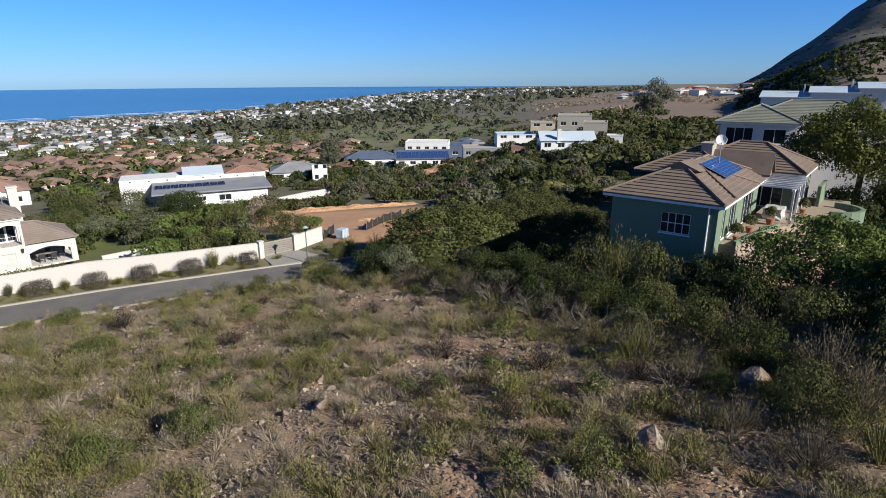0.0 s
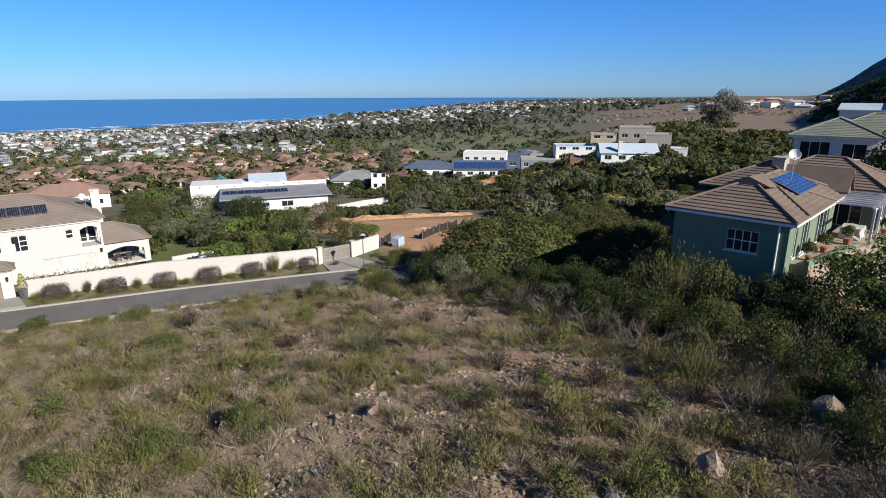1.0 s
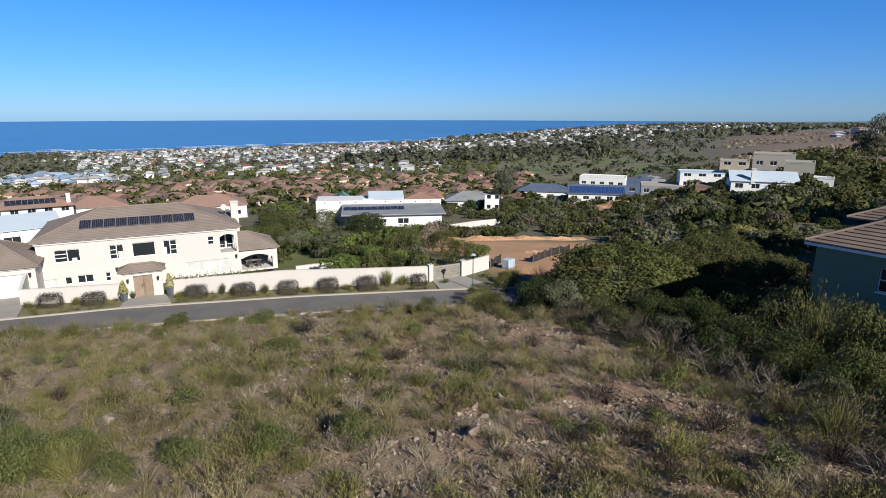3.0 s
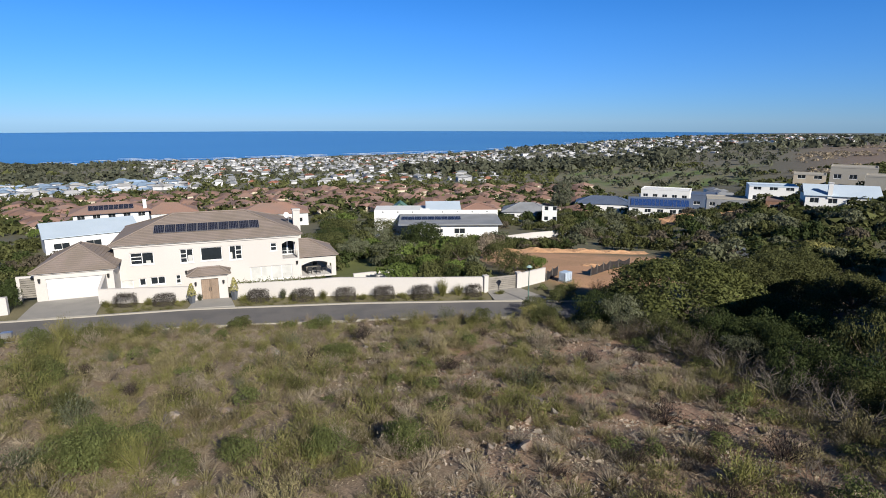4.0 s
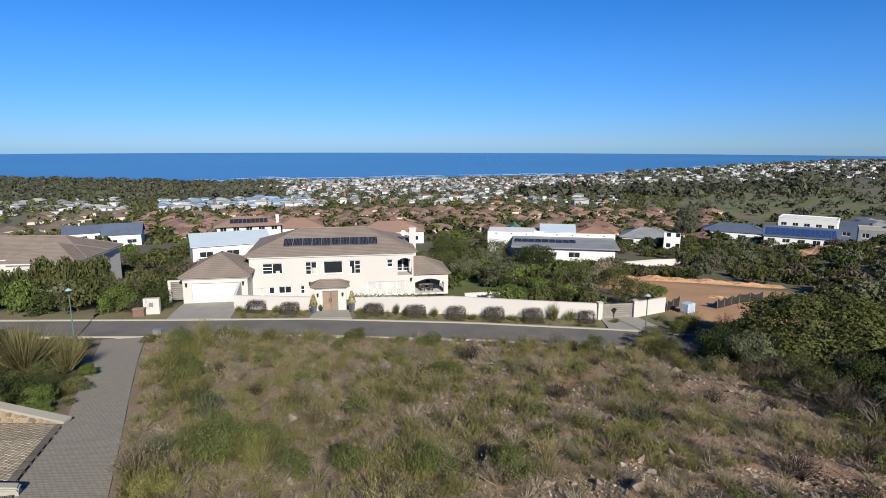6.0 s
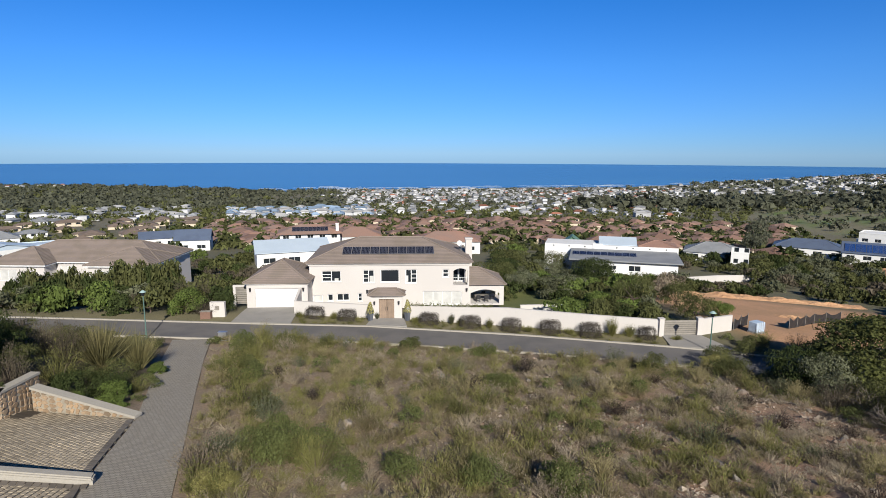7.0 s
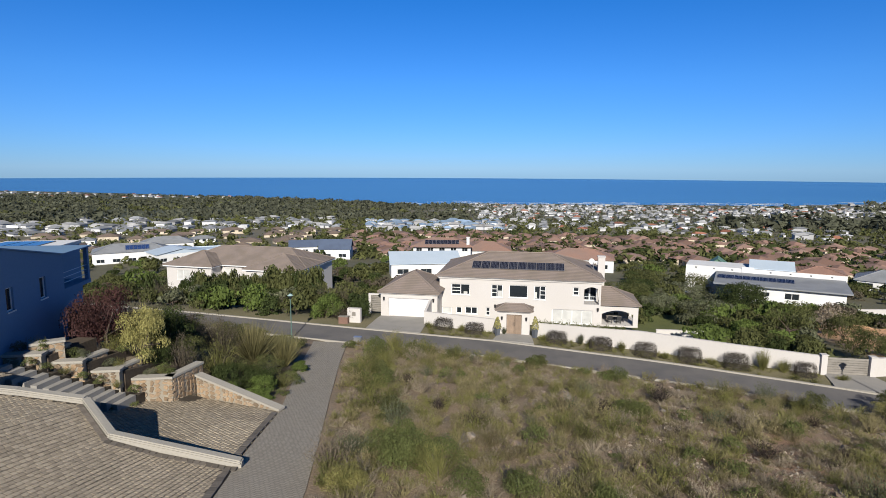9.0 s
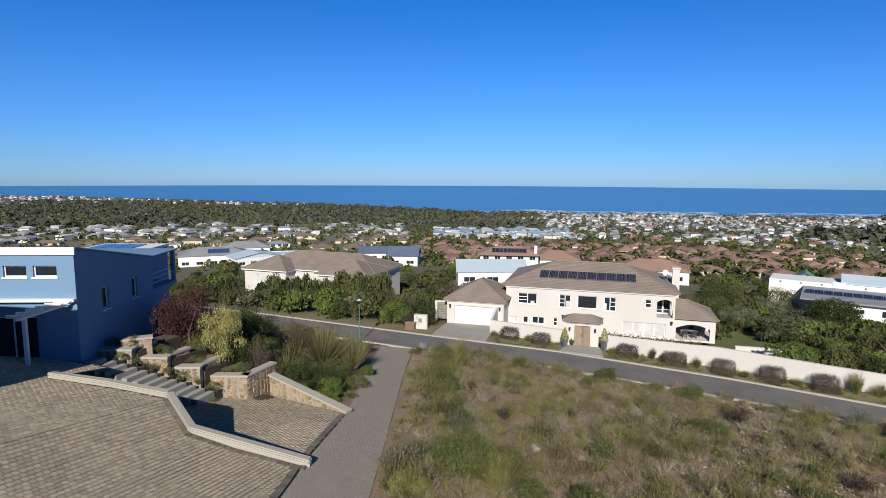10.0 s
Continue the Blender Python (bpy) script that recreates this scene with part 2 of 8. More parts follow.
def drive_right(y):
    """x of the paved drive's edge along the open plot."""
    return np.interp(y, [-20, 0, 17.8, 24.3, 32.6, 42.1, 53], [-3.5, -3.8, -7.9, -9.9, -12.5, -15.4, -18.5])


def drive_left(y):
    return np.interp(y, [-20, 0, 16.5, 19.7, 22.6, 27, 31.3, 40.2, 51], [-7.2, -7.5, -10.6, -11.6, -12.3, -13.3, -14.8, -17.9, -21.3])


def ground(x, y):
    """Height for things: one number."""
    return float(height(x, y))


def soil_colours(x, y):
    """Base colour of the bare ground over the plan, with a haze tint on the far plain."""
    r, az = np.hypot(x, y), np.degrees(np.arctan2(-x, y))
    c = np.empty((len(x), 3))
    c[:] = (0.13, 0.12, 0.07)                                  # scrubland
    def lay(colour, w):
        c[:] = c + (np.array(colour) - c) * np.clip(w, 0, 1)[:, None]
    lay((0.16, 0.145, 0.10), smooth(230, 420, r))                 # town land
    lay((0.085, 0.09, 0.05), smooth(16, 24, az) * smooth(420, 700, r))   # bush flats by the sea
    lay((0.20, 0.15, 0.115), smooth(-50, -57, az) * smooth(230, 330, r) * smooth(1500, 900, r))
    lay((0.115, 0.112, 0.098), smooth(-68, -72, az) * smooth(300, 700, r))
    lay((0.13, 0.15, 0.155), smooth(-38, -44, az) * smooth(-66, -60, az) * smooth(1300, 1900, r))     # far plain: distance haze put into the soil colour as blue grey
    field = smooth(-31, -34, az) * smooth(-51, -47, az) * smooth(340, 375, r) * smooth(600, 530, r)
    lay((0.185, 0.165, 0.10), field)
    lay((0.13, 0.18, 0.045), field * np.clip(0.2 + 1.6 * np.sin(r * 0.05 + az * 1.3) * np.sin(az * 0.9 + 1.0), 0, 1))
    lay((0.62, 0.57, 0.47), smooth(6, 9, az) * smooth(16, 13, az) * smooth(0.955, 0.97, r / np.interp(az, COAST_AZ, COAST_R)))     # beach
    s = road_near(x) - y
    plot = smooth(-0.5, 1.0, s) * smooth(120, 60, r)
    lay((0.275, 0.205, 0.138), plot)
    lay((0.36, 0.22, 0.148), plot * smooth(5, 11, x) * smooth(40, 32, y) * (0.55 + 0.45 * np.sin(x * 0.9 + 2 * np.sin(y * 0.45)) * np.sin(y * 0.7 + x * 0.3)))   # bare red patches
    lay((0.105, 0.085, 0.058), plot * smooth(-0.3, -0.9, x - drive_left(y)) * smooth(19, 21, y))     # garden beds
    red = smooth(30, 35, x) * smooth(86, 80, x) * smooth(-8, -10.5, s) * smooth(-50, -42, s)
    red = red * smooth(66, 60, x - 0.5 * (y - 60)) * smooth(84, 80, y + 0.32 * (x - 47))
    lay((0.47, 0.27, 0.15), red * smooth(0.99, 0.92, x / np.maximum(y, 1)))
    lay((0.10, 0.135, 0.035), smooth(36, 38, x) * smooth(50, 46, x) * smooth(23, 25, y) * smooth(34, 31, y))     # lawn behind the green house
    verge = smooth(-4.8, -5.4, s) * smooth(-9.5, -8.5, s) * smooth(-45, -40, x) * smooth(28, 24, x)
    lay((0.17, 0.15, 0.085), verge)
    lay((0.135, 0.15, 0.045), smooth(-11, -14, s) * smooth(9, 13, x) * smooth(30, 26, x) * smooth(90, 80, y))
    return c


# ---- builders ----
def part(name, bm, material, parent, label="", category="", kind="", group="", smooth_faces=False):
    """Links a bmesh as one mesh object under a thing, or at top level."""
    me = bpy.data.meshes.new(name)
    bm.to_mesh(me)
    bm.free()
    for m in (material if isinstance(material, (list, tuple)) else [material]):
        me.materials.append(m)
    if smooth_faces:
        me.shade_smooth()
    ob = new(name, me)
    if parent:
        ob.parent = parent
    return tagged(ob, label, category, group, kind)


def soup(name, verts, faces, material, parent=None, label="", category="", kind="", group=""):
    """One mesh out of arrays: verts N x 3, faces M x 3 or M x 4."""
    me = bpy.data.meshes.new(name)
    verts, faces = np.ascontiguousarray(verts, np.float32), np.ascontiguousarray(faces, np.int32)
    k = faces.shape[1]
    me.vertices.add(len(verts))
    me.vertices.foreach_set("co", verts.ravel())
    me.loops.add(faces.size)
    me.loops.foreach_set("vertex_index", faces.ravel())
    me.polygons.add(len(faces))
    me.polygons.foreach_set("loop_start", np.arange(0, faces.size, k, dtype=np.int32))
    me.update(calc_edges=True)
    me.shade_flat()
    me.materials.append(material)
    ob = new(name, me)
    if parent:
        ob.parent = parent
    return tagged(ob, label, category, group, kind)


def thing(name, label, category, at=(0, 0, 0), turn=0.0, group="", kind=""):
    ob = new(name)
    ob.matrix_world = pose(*at, 0, 0, turn)
    return tagged(ob, label, category, group, kind)


def box(bm, x0, x1, y0, y1, z0, z1, bevel=0.0):
    vs = bmesh.ops.create_cube(bm, size=1)["verts"]
    for v in vs:
        v.co = Vector((x0 + (v.co.x + 0.5) * (x1 - x0), y0 + (v.co.y + 0.5) * (y1 - y0), z0 + (v.co.z + 0.5) * (z1 - z0)))
    if bevel:
        bmesh.ops.bevel(bm, geom=list({e for v in vs for e in v.link_edges}), offset=bevel, segments=1, affect="EDGES")
    return bm


def boxes(*rows, bevel=0.0):
    bm = bmesh.new()
    for row in rows:
        box(bm, *row, bevel=bevel)
    return bm


def tube(bm, a, b, r0, r1, n=8):
    a, b = Vector(a), Vector(b)
    q = (b - a).to_track_quat("Z", "Y").to_matrix()
    rings = []
    for p, r in ((a, r0), (b, r1)):
        rings.append([bm.verts.new(p + q @ Vector((r * math.cos(k * math.tau / n), r * math.sin(k * math.tau / n), 0))) for k in range(n)])
    for k in range(n):
        bm.faces.new((rings[0][k], rings[0][(k + 1) % n], rings[1][(k + 1) % n], rings[1][k]))
    bm.faces.new(rings[1])
    bm.faces.new(rings[0][::-1])
    return bm


def face(bm, *pts):
    return bm.faces.new([bm.verts.new(p) for p in pts])


def prism(bm, pts, z0, z1):
    """An upright solid over a plan polygon; z0 and z1 may be functions of x, y."""
    f0 = z0 if callable(z0) else (lambda x, y: z0)
    f1 = z1 if callable(z1) else (lambda x, y: z1)
    low = [bm.verts.new((x, y, f0(x, y))) for x, y in pts]
    top = [bm.verts.new((x, y, f1(x, y))) for x, y in pts]
    n = len(pts)
    for k in range(n):
        bm.faces.new((low[k], low[(k + 1) % n], top[(k + 1) % n], top[k]))
    bm.faces.new(top)
    bm.faces.new(low[::-1])
    bmesh.ops.recalc_face_normals(bm, faces=bm.faces[:])
    return bm


def wall_face(bm, p, u, width, z0, z1, holes, reveal=0.16):
    """One outside wall face from p along the unit way u, with openings (u0, u1, z0, z1) that run back by reveal."""
    p, u = Vector((p[0], p[1], 0)), Vector((u[0], u[1], 0)).normalized()
    back = Vector((-u.y, u.x, 0)) * reveal
    us = sorted({0.0, width, *[v for h in holes for v in h[:2]]})
    zs = sorted({z0, z1, *[v for h in holes for v in h[2:4]]})
    at = lambda a, z, d=0: p + u * a + back * d + Vector((0, 0, z))
    for a0, a1 in zip(us, us[1:]):
        for b0, b1 in zip(zs, zs[1:]):
            if not any(h[0] <= (a0 + a1) / 2 <= h[1] and h[2] <= (b0 + b1) / 2 <= h[3] for h in holes):
                face(bm, at(a0, b0), at(a1, b0), at(a1, b1), at(a0, b1))
    for a0, a1, b0, b1, *_ in holes:
        for q0, q1 in (((a0, b0), (a1, b0)), ((a1, b0), (a1, b1)), ((a1, b1), (a0, b1)), ((a0, b1), (a0, b0))):
            face(bm, at(*q0), at(*q1), at(*q1, 1), at(*q0, 1))
    return bm


def window(parent, p, u, a0, a1, z0, z1, cols=1, rows=1, pane=None, frame_mat=None, reveal=0.16, bar=0.06, sill=True, name="window"):
    """A window set back in its opening: frame with bars, panes and a sill."""
    p, u = Vector((p[0], p[1], 0)), Vector((u[0], u[1], 0)).normalized()
    back = Vector((-u.y, u.x, 0))
    m = Matrix.Translation(p + u * a0 + Vector((0, 0, z0))) @ Matrix((( u.x, back.x, 0, 0), (u.y, back.y, 0, 0), (0, 0, 1, 0), (0, 0, 0, 1)))
    w, h = a1 - a0, z1 - z0
    bm = bmesh.new()
    for k in range(cols + 1):
        x = (w - bar) * k / cols
        box(bm, x, x + bar, reveal - 0.10, reveal - 0.02, 0, h)
    for k in range(rows + 1):
        z = (h - bar) * k / rows
        box(bm, bar * 0.5, w - bar * 0.5, reveal - 0.098, reveal - 0.022, z, z + bar)
    bm.transform(m)
    win = part(name, bm, frame_mat or M_TRIM, parent)
    bm = boxes((0.01, w - 0.01, reveal - 0.06, reveal - 0.04, 0.01, h - 0.01))
    bm.transform(m)
    part("pane", bm, pane or M_PANE, win)
    if sill:
        bm = boxes((-0.06, w + 0.06, -0.06, reveal - 0.1, -0.07, -0.003))
        bm.transform(m)
        part("sill", bm, frame_mat or M_TRIM, win)
    return win


def hip_roof(bm, x0, x1, y0, y1, z, pitch, course=0.34, thick=0.05, over=0.0, caps=True):
    """A hipped roof whose tile courses step like laid tiles."""
    x0, x1, y0, y1 = x0 - over, x1 + over, y0 - over, y1 + over
    half = min(x1 - x0, y1 - y0) / 2
    n = max(2, round(half / math.cos(radians(pitch)) / course))
    tan = math.tan(radians(pitch))
    def ring(f, lift):
        d = half * f * 0.9999
        return [Vector(v) for v in ((x0 + d, y0 + d, z + d * tan + lift), (x1 - d, y0 + d, z + d * tan + lift), (x1 - d, y1 - d, z + d * tan + lift), (x0 + d, y1 - d, z + d * tan + lift))]
    for k in range(n):
        lo, hi, nxt = ring(k / n, thick), ring((k + 1) / n, 0.0), ring((k + 1) / n, thick)
        for i in range(4):
            j = (i + 1) % 4
            face(bm, lo[i], lo[j], hi[j], hi[i])
            if k < n - 1:
                face(bm, hi[i], hi[j], nxt[j], nxt[i])
    low = ring(0, -0.06)
    top = ring(0, thick)
    for i in range(4):
        j = (i + 1) % 4
        face(bm, low[i], low[j], top[j], top[i])
    face(bm, *low[::-1])
    bmesh.ops.remove_doubles(bm, verts=bm.verts[:], dist=0.002)
    if not caps:
        return bm
    e = ring(1, 0.06)
    c = ring(0, thick + 0.02)
    for i in range(4):
        tube(bm, c[i], e[i], 0.09, 0.09, 6)
    far = (e[0], e[1]) if x1 - x0 > y1 - y0 else (e[1], e[2])
    if (far[0] - far[1]).length > 0.2:
        tube(bm, far[0], far[1], 0.1, 0.1, 6)
    return bm


def gable_roof(bm, x0, x1, y0, y1, z, rise, along="x", thick=0.12):
    """A pitched roof slab with its ridge along x or y."""
    if along == "x":
        ym = (y0 + y1) / 2
        sec = [(y0, z), (ym, z + rise), (y1, z), (y1, z + thick), (ym, z + rise + thick), (y0, z + thick)]
        a, b = [bm.verts.new((x0, p, q)) for p, q in sec], [bm.verts.new((x1, p, q)) for p, q in sec]
    else:
        xm = (x0 + x1) / 2
        sec = [(x0, z), (xm, z + rise), (x1, z), (x1, z + thick), (xm, z + rise + thick), (x0, z + thick)]
        a, b = [bm.verts.new((p, y0, q)) for p, q in sec], [bm.verts.new((p, y1, q)) for p, q in sec]
    n = len(sec)
    for k in range(n):
        bm.faces.new((a[k], a[(k + 1) % n], b[(k + 1) % n], b[k]))
    for v in (a, b):
        bm.faces.new((v[0], v[1], v[4], v[5]))
        bm.faces.new((v[1], v[2], v[3], v[4]))
    bmesh.ops.recalc_face_normals(bm, faces=bm.faces[:])
    return bm

# ---- the setting ----
def build_ground():
    az = np.concatenate([np.arange(-112, 86, 0.9), np.arange(86, 248, 6.0)])
    rr = np.concatenate([[0.0], np.geomspace(1.5, 140, 150), np.geomspace(143, 4950, 150)])
    a, r = np.meshgrid(np.radians(az), rr)
    x, y = -np.sin(a) * r, np.cos(a) * r
    z = height(x, y)
    s = road_near(x) - y
    on_road = smooth(0.6, 0.0, s) * smooth(-5.7, -5.1, s)
    drive = smooth(-0.1, -0.7, x - drive_right(y)) * smooth(0.1, 0.7, x - drive_left(y)) * smooth(53, 52, y)
    rough = np.zeros_like(x)
    flat = np.array([noise.noise((px * 0.45, py * 0.45, 0)) * 0.22 + noise.noise((px * 1.3, py * 1.3, 4)) * 0.09 for px, py in zip(x.ravel(), y.ravel())]).reshape(x.shape)
    rough = flat * smooth(0, 2, s) * smooth(0.2, 1.5, x - drive_right(y)) * smooth(90, 60, r)
    wide = np.array([noise.noise((px * 0.012, py * 0.012, 9)) for px, py in zip(x.ravel(), y.ravel())]).reshape(x.shape)
    z = z + rough + wide * 2.2 * smooth(140, 300, r) * smooth(2400, 1000, r) + wide * 22 * smooth(-69, -76, np.degrees(np.arctan2(-x, y))) * smooth(500, 1500, r)
    z = z - 0.22 * on_road - 0.22 * drive * (s > 0)
    n, m = x.shape[1], x.shape[0]
    idx = np.arange(n * m).reshape(m, n)
    nxt = np.roll(idx, -1, 1)
    faces = np.stack([idx[:-1], idx[1:], nxt[1:], nxt[:-1]], -1).reshape(-1, 4)
    verts = np.stack([x.ravel(), y.ravel(), z.ravel()], 1)
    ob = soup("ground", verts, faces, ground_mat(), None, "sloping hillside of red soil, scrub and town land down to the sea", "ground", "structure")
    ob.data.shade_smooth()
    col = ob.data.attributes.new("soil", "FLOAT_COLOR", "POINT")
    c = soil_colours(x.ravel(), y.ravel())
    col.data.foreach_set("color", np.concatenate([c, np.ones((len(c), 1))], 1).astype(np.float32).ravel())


build_ground()

a = np.radians(np.arange(-130, 131, 2.0))
rim = np.stack([-np.sin(a) * 4960, np.cos(a) * 4960, np.full_like(a, SEA)], 1)
inner = np.stack([-np.sin(a) * 700, np.cos(a) * 700, np.full_like(a, SEA)], 1)
k = np.arange(len(a) - 1)
soup("water", np.concatenate([inner, rim]), np.stack([k, k + len(a), k + len(a) + 1, k + 1], 1), water_mat(), None,
     "deep blue sea with a fine ripple under a clear sky", "sea", "structure")


def strip(name, left, right, lift, material, label, category, steps, drop=0.25):
    """A paved band between two edge lines, each a list of (x, y), with a rim that goes into the ground."""
    bm = bmesh.new()
    rows = []
    for (lx, ly), (rx, ry) in zip(left, right):
        row = []
        for q in range(steps + 1):
            f = q / steps
            px, py = lx + (rx - lx) * f, ly + (ry - ly) * f
            row.append(bm.verts.new((px, py, ground(px, py) + lift)))
        rows.append([bm.verts.new(row[0].co - Vector((0, 0, drop)))] + row + [bm.verts.new(row[-1].co - Vector((0, 0, drop)))])
    for r0, r1 in zip(rows, rows[1:]):
        for q in range(len(r0) - 1):
            bm.faces.new((r0[q], r0[q + 1], r1[q + 1], r1[q]))
    bmesh.ops.recalc_face_normals(bm, faces=bm.faces[:])
    if sum(f.normal.z for f in bm.faces) < 0:
        bmesh.ops.reverse_faces(bm, faces=bm.faces[:])
    return part(name, bm, material, None, label, category, "structure")


ROAD_W = 5.0
xs = np.arange(-88, 62, 2.0)
strip("road", [(x, float(road_near(x))) for x in xs], [(x, float(road_near(x)) + ROAD_W) for x in xs], -0.02, M_ASPHALT,
      "worn grey asphalt road with pale concrete edges", "road", 5)


def kerb_line(offset, width, high, name, label):
    bm = bmesh.new()
    for x0, x1 in zip(xs, xs[1:]):
        pts = [(x0, float(road_near(x0)) + offset), (x1, float(road_near(x1)) + offset), (x1, float(road_near(x1)) + offset + width), (x0, float(road_near(x0)) + offset + width)]
        gap = 0.015
        pts[0], pts[3] = (pts[0][0] + gap, pts[0][1]), (pts[3][0] + gap, pts[3][1])
        prism(bm, pts, lambda x, y: ground(x, y) - 0.2, lambda x, y: ground(x, y) + high)
    part(name, bm, M_KERB, None, label, "kerb", "structure")


kerb_line(ROAD_W, 0.22, 0.10, "kerb", "pale concrete kerb along the road's far edge")
kerb_line(-0.18, 0.18, 0.03, "kerb", "flush concrete edging along the plot side of the road")

ys = np.concatenate([np.arange(-12, 50, 2.0), [51.0]])
strip("drive", [(float(drive_left(y)), y) for y in ys], [(float(drive_right(y)), y + (0.5 if y > 50 else 0)) for y in ys], 0.03, M_STRIP,
      "long sloping drive of pale grey brick pavers", "driveway", 4)
# ---- houses ----
def simple_house(name, label, at, turn, w, d, h, pitch, wall, roof, windows=(), over=0.4, group="", kind="hip", rise=1.6, course=0.5, chimney=None, dz=1.5):
    """A house on its own ground: body with real openings on its front, a roof and windows. The front lies at y = 0 and looks to -y."""
    house = thing(name, label, "house", at, turn, group)
    holes = [v[:4] for v in windows]
    bm = bmesh.new()
    wall_face(bm, (-w / 2, 0), (1, 0), w, -dz, h, holes)
    wall_face(bm, (w / 2, 0), (0, 1), d, -dz, h, [])
    wall_face(bm, (w / 2, d), (-1, 0), w, -dz, h, [])
    wall_face(bm, (-w / 2, d), (0, -1), d, -dz, h, [])
    face(bm, (-w / 2, 0, h), (w / 2, 0, h), (w / 2, d, h), (-w / 2, d, h))
    part("wall", bm, wall, house)
    bm = bmesh.new()
    if kind == "hip":
        hip_roof(bm, -w / 2, w / 2, 0, d, h, pitch, course, 0.05, over)
    elif kind == "gable_x":
        gable_roof(bm, -w / 2 - over, w / 2 + over, -over, d + over, h, rise, "x")
    elif kind == "gable_y":
        gable_roof(bm, -w / 2 - over, w / 2 + over, -over, d + over, h, rise, "y")
        face(bm, (-w / 2, 0.01, h), (w / 2, 0.01, h), (0, 0.01, h + rise))
    else:
        for x0, x1, y0, y1 in ((-w / 2 - 0.05, w / 2 + 0.05, -0.05, 0.2), (-w / 2 - 0.05, w / 2 + 0.05, d - 0.2, d + 0.05), (-w / 2 - 0.05, -w / 2 + 0.2, 0.2, d - 0.2), (w / 2 - 0.2, w / 2 + 0.05, 0.2, d - 0.2)):
            box(bm, x0, x1, y0, y1, h + 0.003, h + 0.4)
        box(bm, -w / 2 + 0.2, w / 2 - 0.2, 0.2, d - 0.2, h + 0.003, h + 0.12)
    part("roof", bm, roof, house)
    for a0, a1, z0, z1, cols, rows in windows:
        window(house, (-w / 2, 0), (1, 0), a0, a1, z0, z1, cols, rows)
    if chimney:
        cx, cy, ct = chimney
        part("chimney", boxes((cx - 0.45, cx + 0.45, cy - 0.45, cy + 0.45, h - 0.5, ct), (cx - 0.55, cx + 0.55, cy - 0.55, cy + 0.55, ct, ct + 0.15)), wall, house)
    return house


def solar_panel(parent, m, w, h, cells, material=None):
    """One framed panel lying in the plane of m (x across, y up the slope)."""
    bm = boxes((0, w, 0, h, 0.04, 0.07))
    bm.transform(m)
    pan = part("solar_panel", bm, M_ALU, parent, "framed dark solar panel")
    bm = bmesh.new()
    for i in range(cells[0]):
        for j in range(cells[1]):
            cw, ch = (w - 0.06) / cells[0], (h - 0.06) / cells[1]
            box(bm, 0.03 + i * cw + 0.012, 0.03 + (i + 1) * cw - 0.012, 0.03 + j * ch + 0.012, 0.03 + (j + 1) * ch - 0.012, 0.068, 0.076)
    bm.transform(m)
    part("cell_grid", bm, material or M_SOLAR, pan, "", "", "stuff")
    return pan


def rack(parent, n, p, u, slope, w, h, gap, cells, material=None):
    """n panels in a row on a roof: from p along u, leaning by slope degrees."""
    u = Vector((u[0], u[1], 0)).normalized()
    back = Vector((-u.y, u.x, 0))
    up = back * math.cos(radians(slope)) + Vector((0, 0, math.sin(radians(slope))))
    nrm = u.cross(up)
    for k in range(n):
        o = Vector(p) + u * (k * (w + gap))
        m = Matrix.Translation(o) @ Matrix(((u.x, up.x, nrm.x, 0), (u.y, up.y, nrm.y, 0), (u.z, up.z, nrm.z, 0), (0, 0, 0, 1)))
        solar_panel(parent, m, w, h, cells, material)


# the cream villa across the road
villa = thing("villa", "two-storey cream plastered villa with taupe tiled roof and solar panels", "house")
VY, VZ, VE = 66.5, -1.2, 4.25           # front wall, foot, eaves
WINS = [(-10.18, -7.93, 2.12, 3.41, 2, 1, M_PANE), (-5.38, -4.05, 1.95, 3.48, 2, 1, M_PANE), (-3.31, -1.11, 2.0, 3.5, 1, 1, M_PANE), (-0.37, 0.97, 1.88, 3.5, 2, 1, M_PANE),
        (4.04, 4.74, 2.56, 3.5, 1, 2, M_PANE), (1.72, 6.32, -0.85, 0.84, 4, 1, M_BLIND), (-11.31, -10.12, -0.35, 0.5, 1, 1, M_BLIND), (-9.56, -8.91, -0.2, 0.6, 1, 1, M_PANE),
        (-8.49, -7.02, -0.2, 0.66, 2, 1, M_PANE), (-6.01, -5.5, -0.3, 0.68, 1, 2, M_PANE)]
VX0, VX1, VD = -11.6, 7.2, 11.0
bm = bmesh.new()
holes = [(a - VX0, b - VX0, c, d) for a, b, c, d, *_ in WINS] + [(5.31 - VX0, 7.0 - VX0, 1.55, 3.6)]
wall_face(bm, (VX0, VY), (1, 0), VX1 - VX0, VZ, VE, holes, 0.2)
wall_face(bm, (VX1, VY), (0, 1), VD, VZ, VE, [(0.2, 1.9, 1.55, 3.6)], 0.2)
wall_face(bm, (VX1, VY + VD), (-1, 0), VX1 - VX0, VZ, VE, [])
wall_face(bm, (VX0, VY + VD), (0, -1), VD, VZ, VE, [])
part("wall", bm, M_PLASTER, villa)
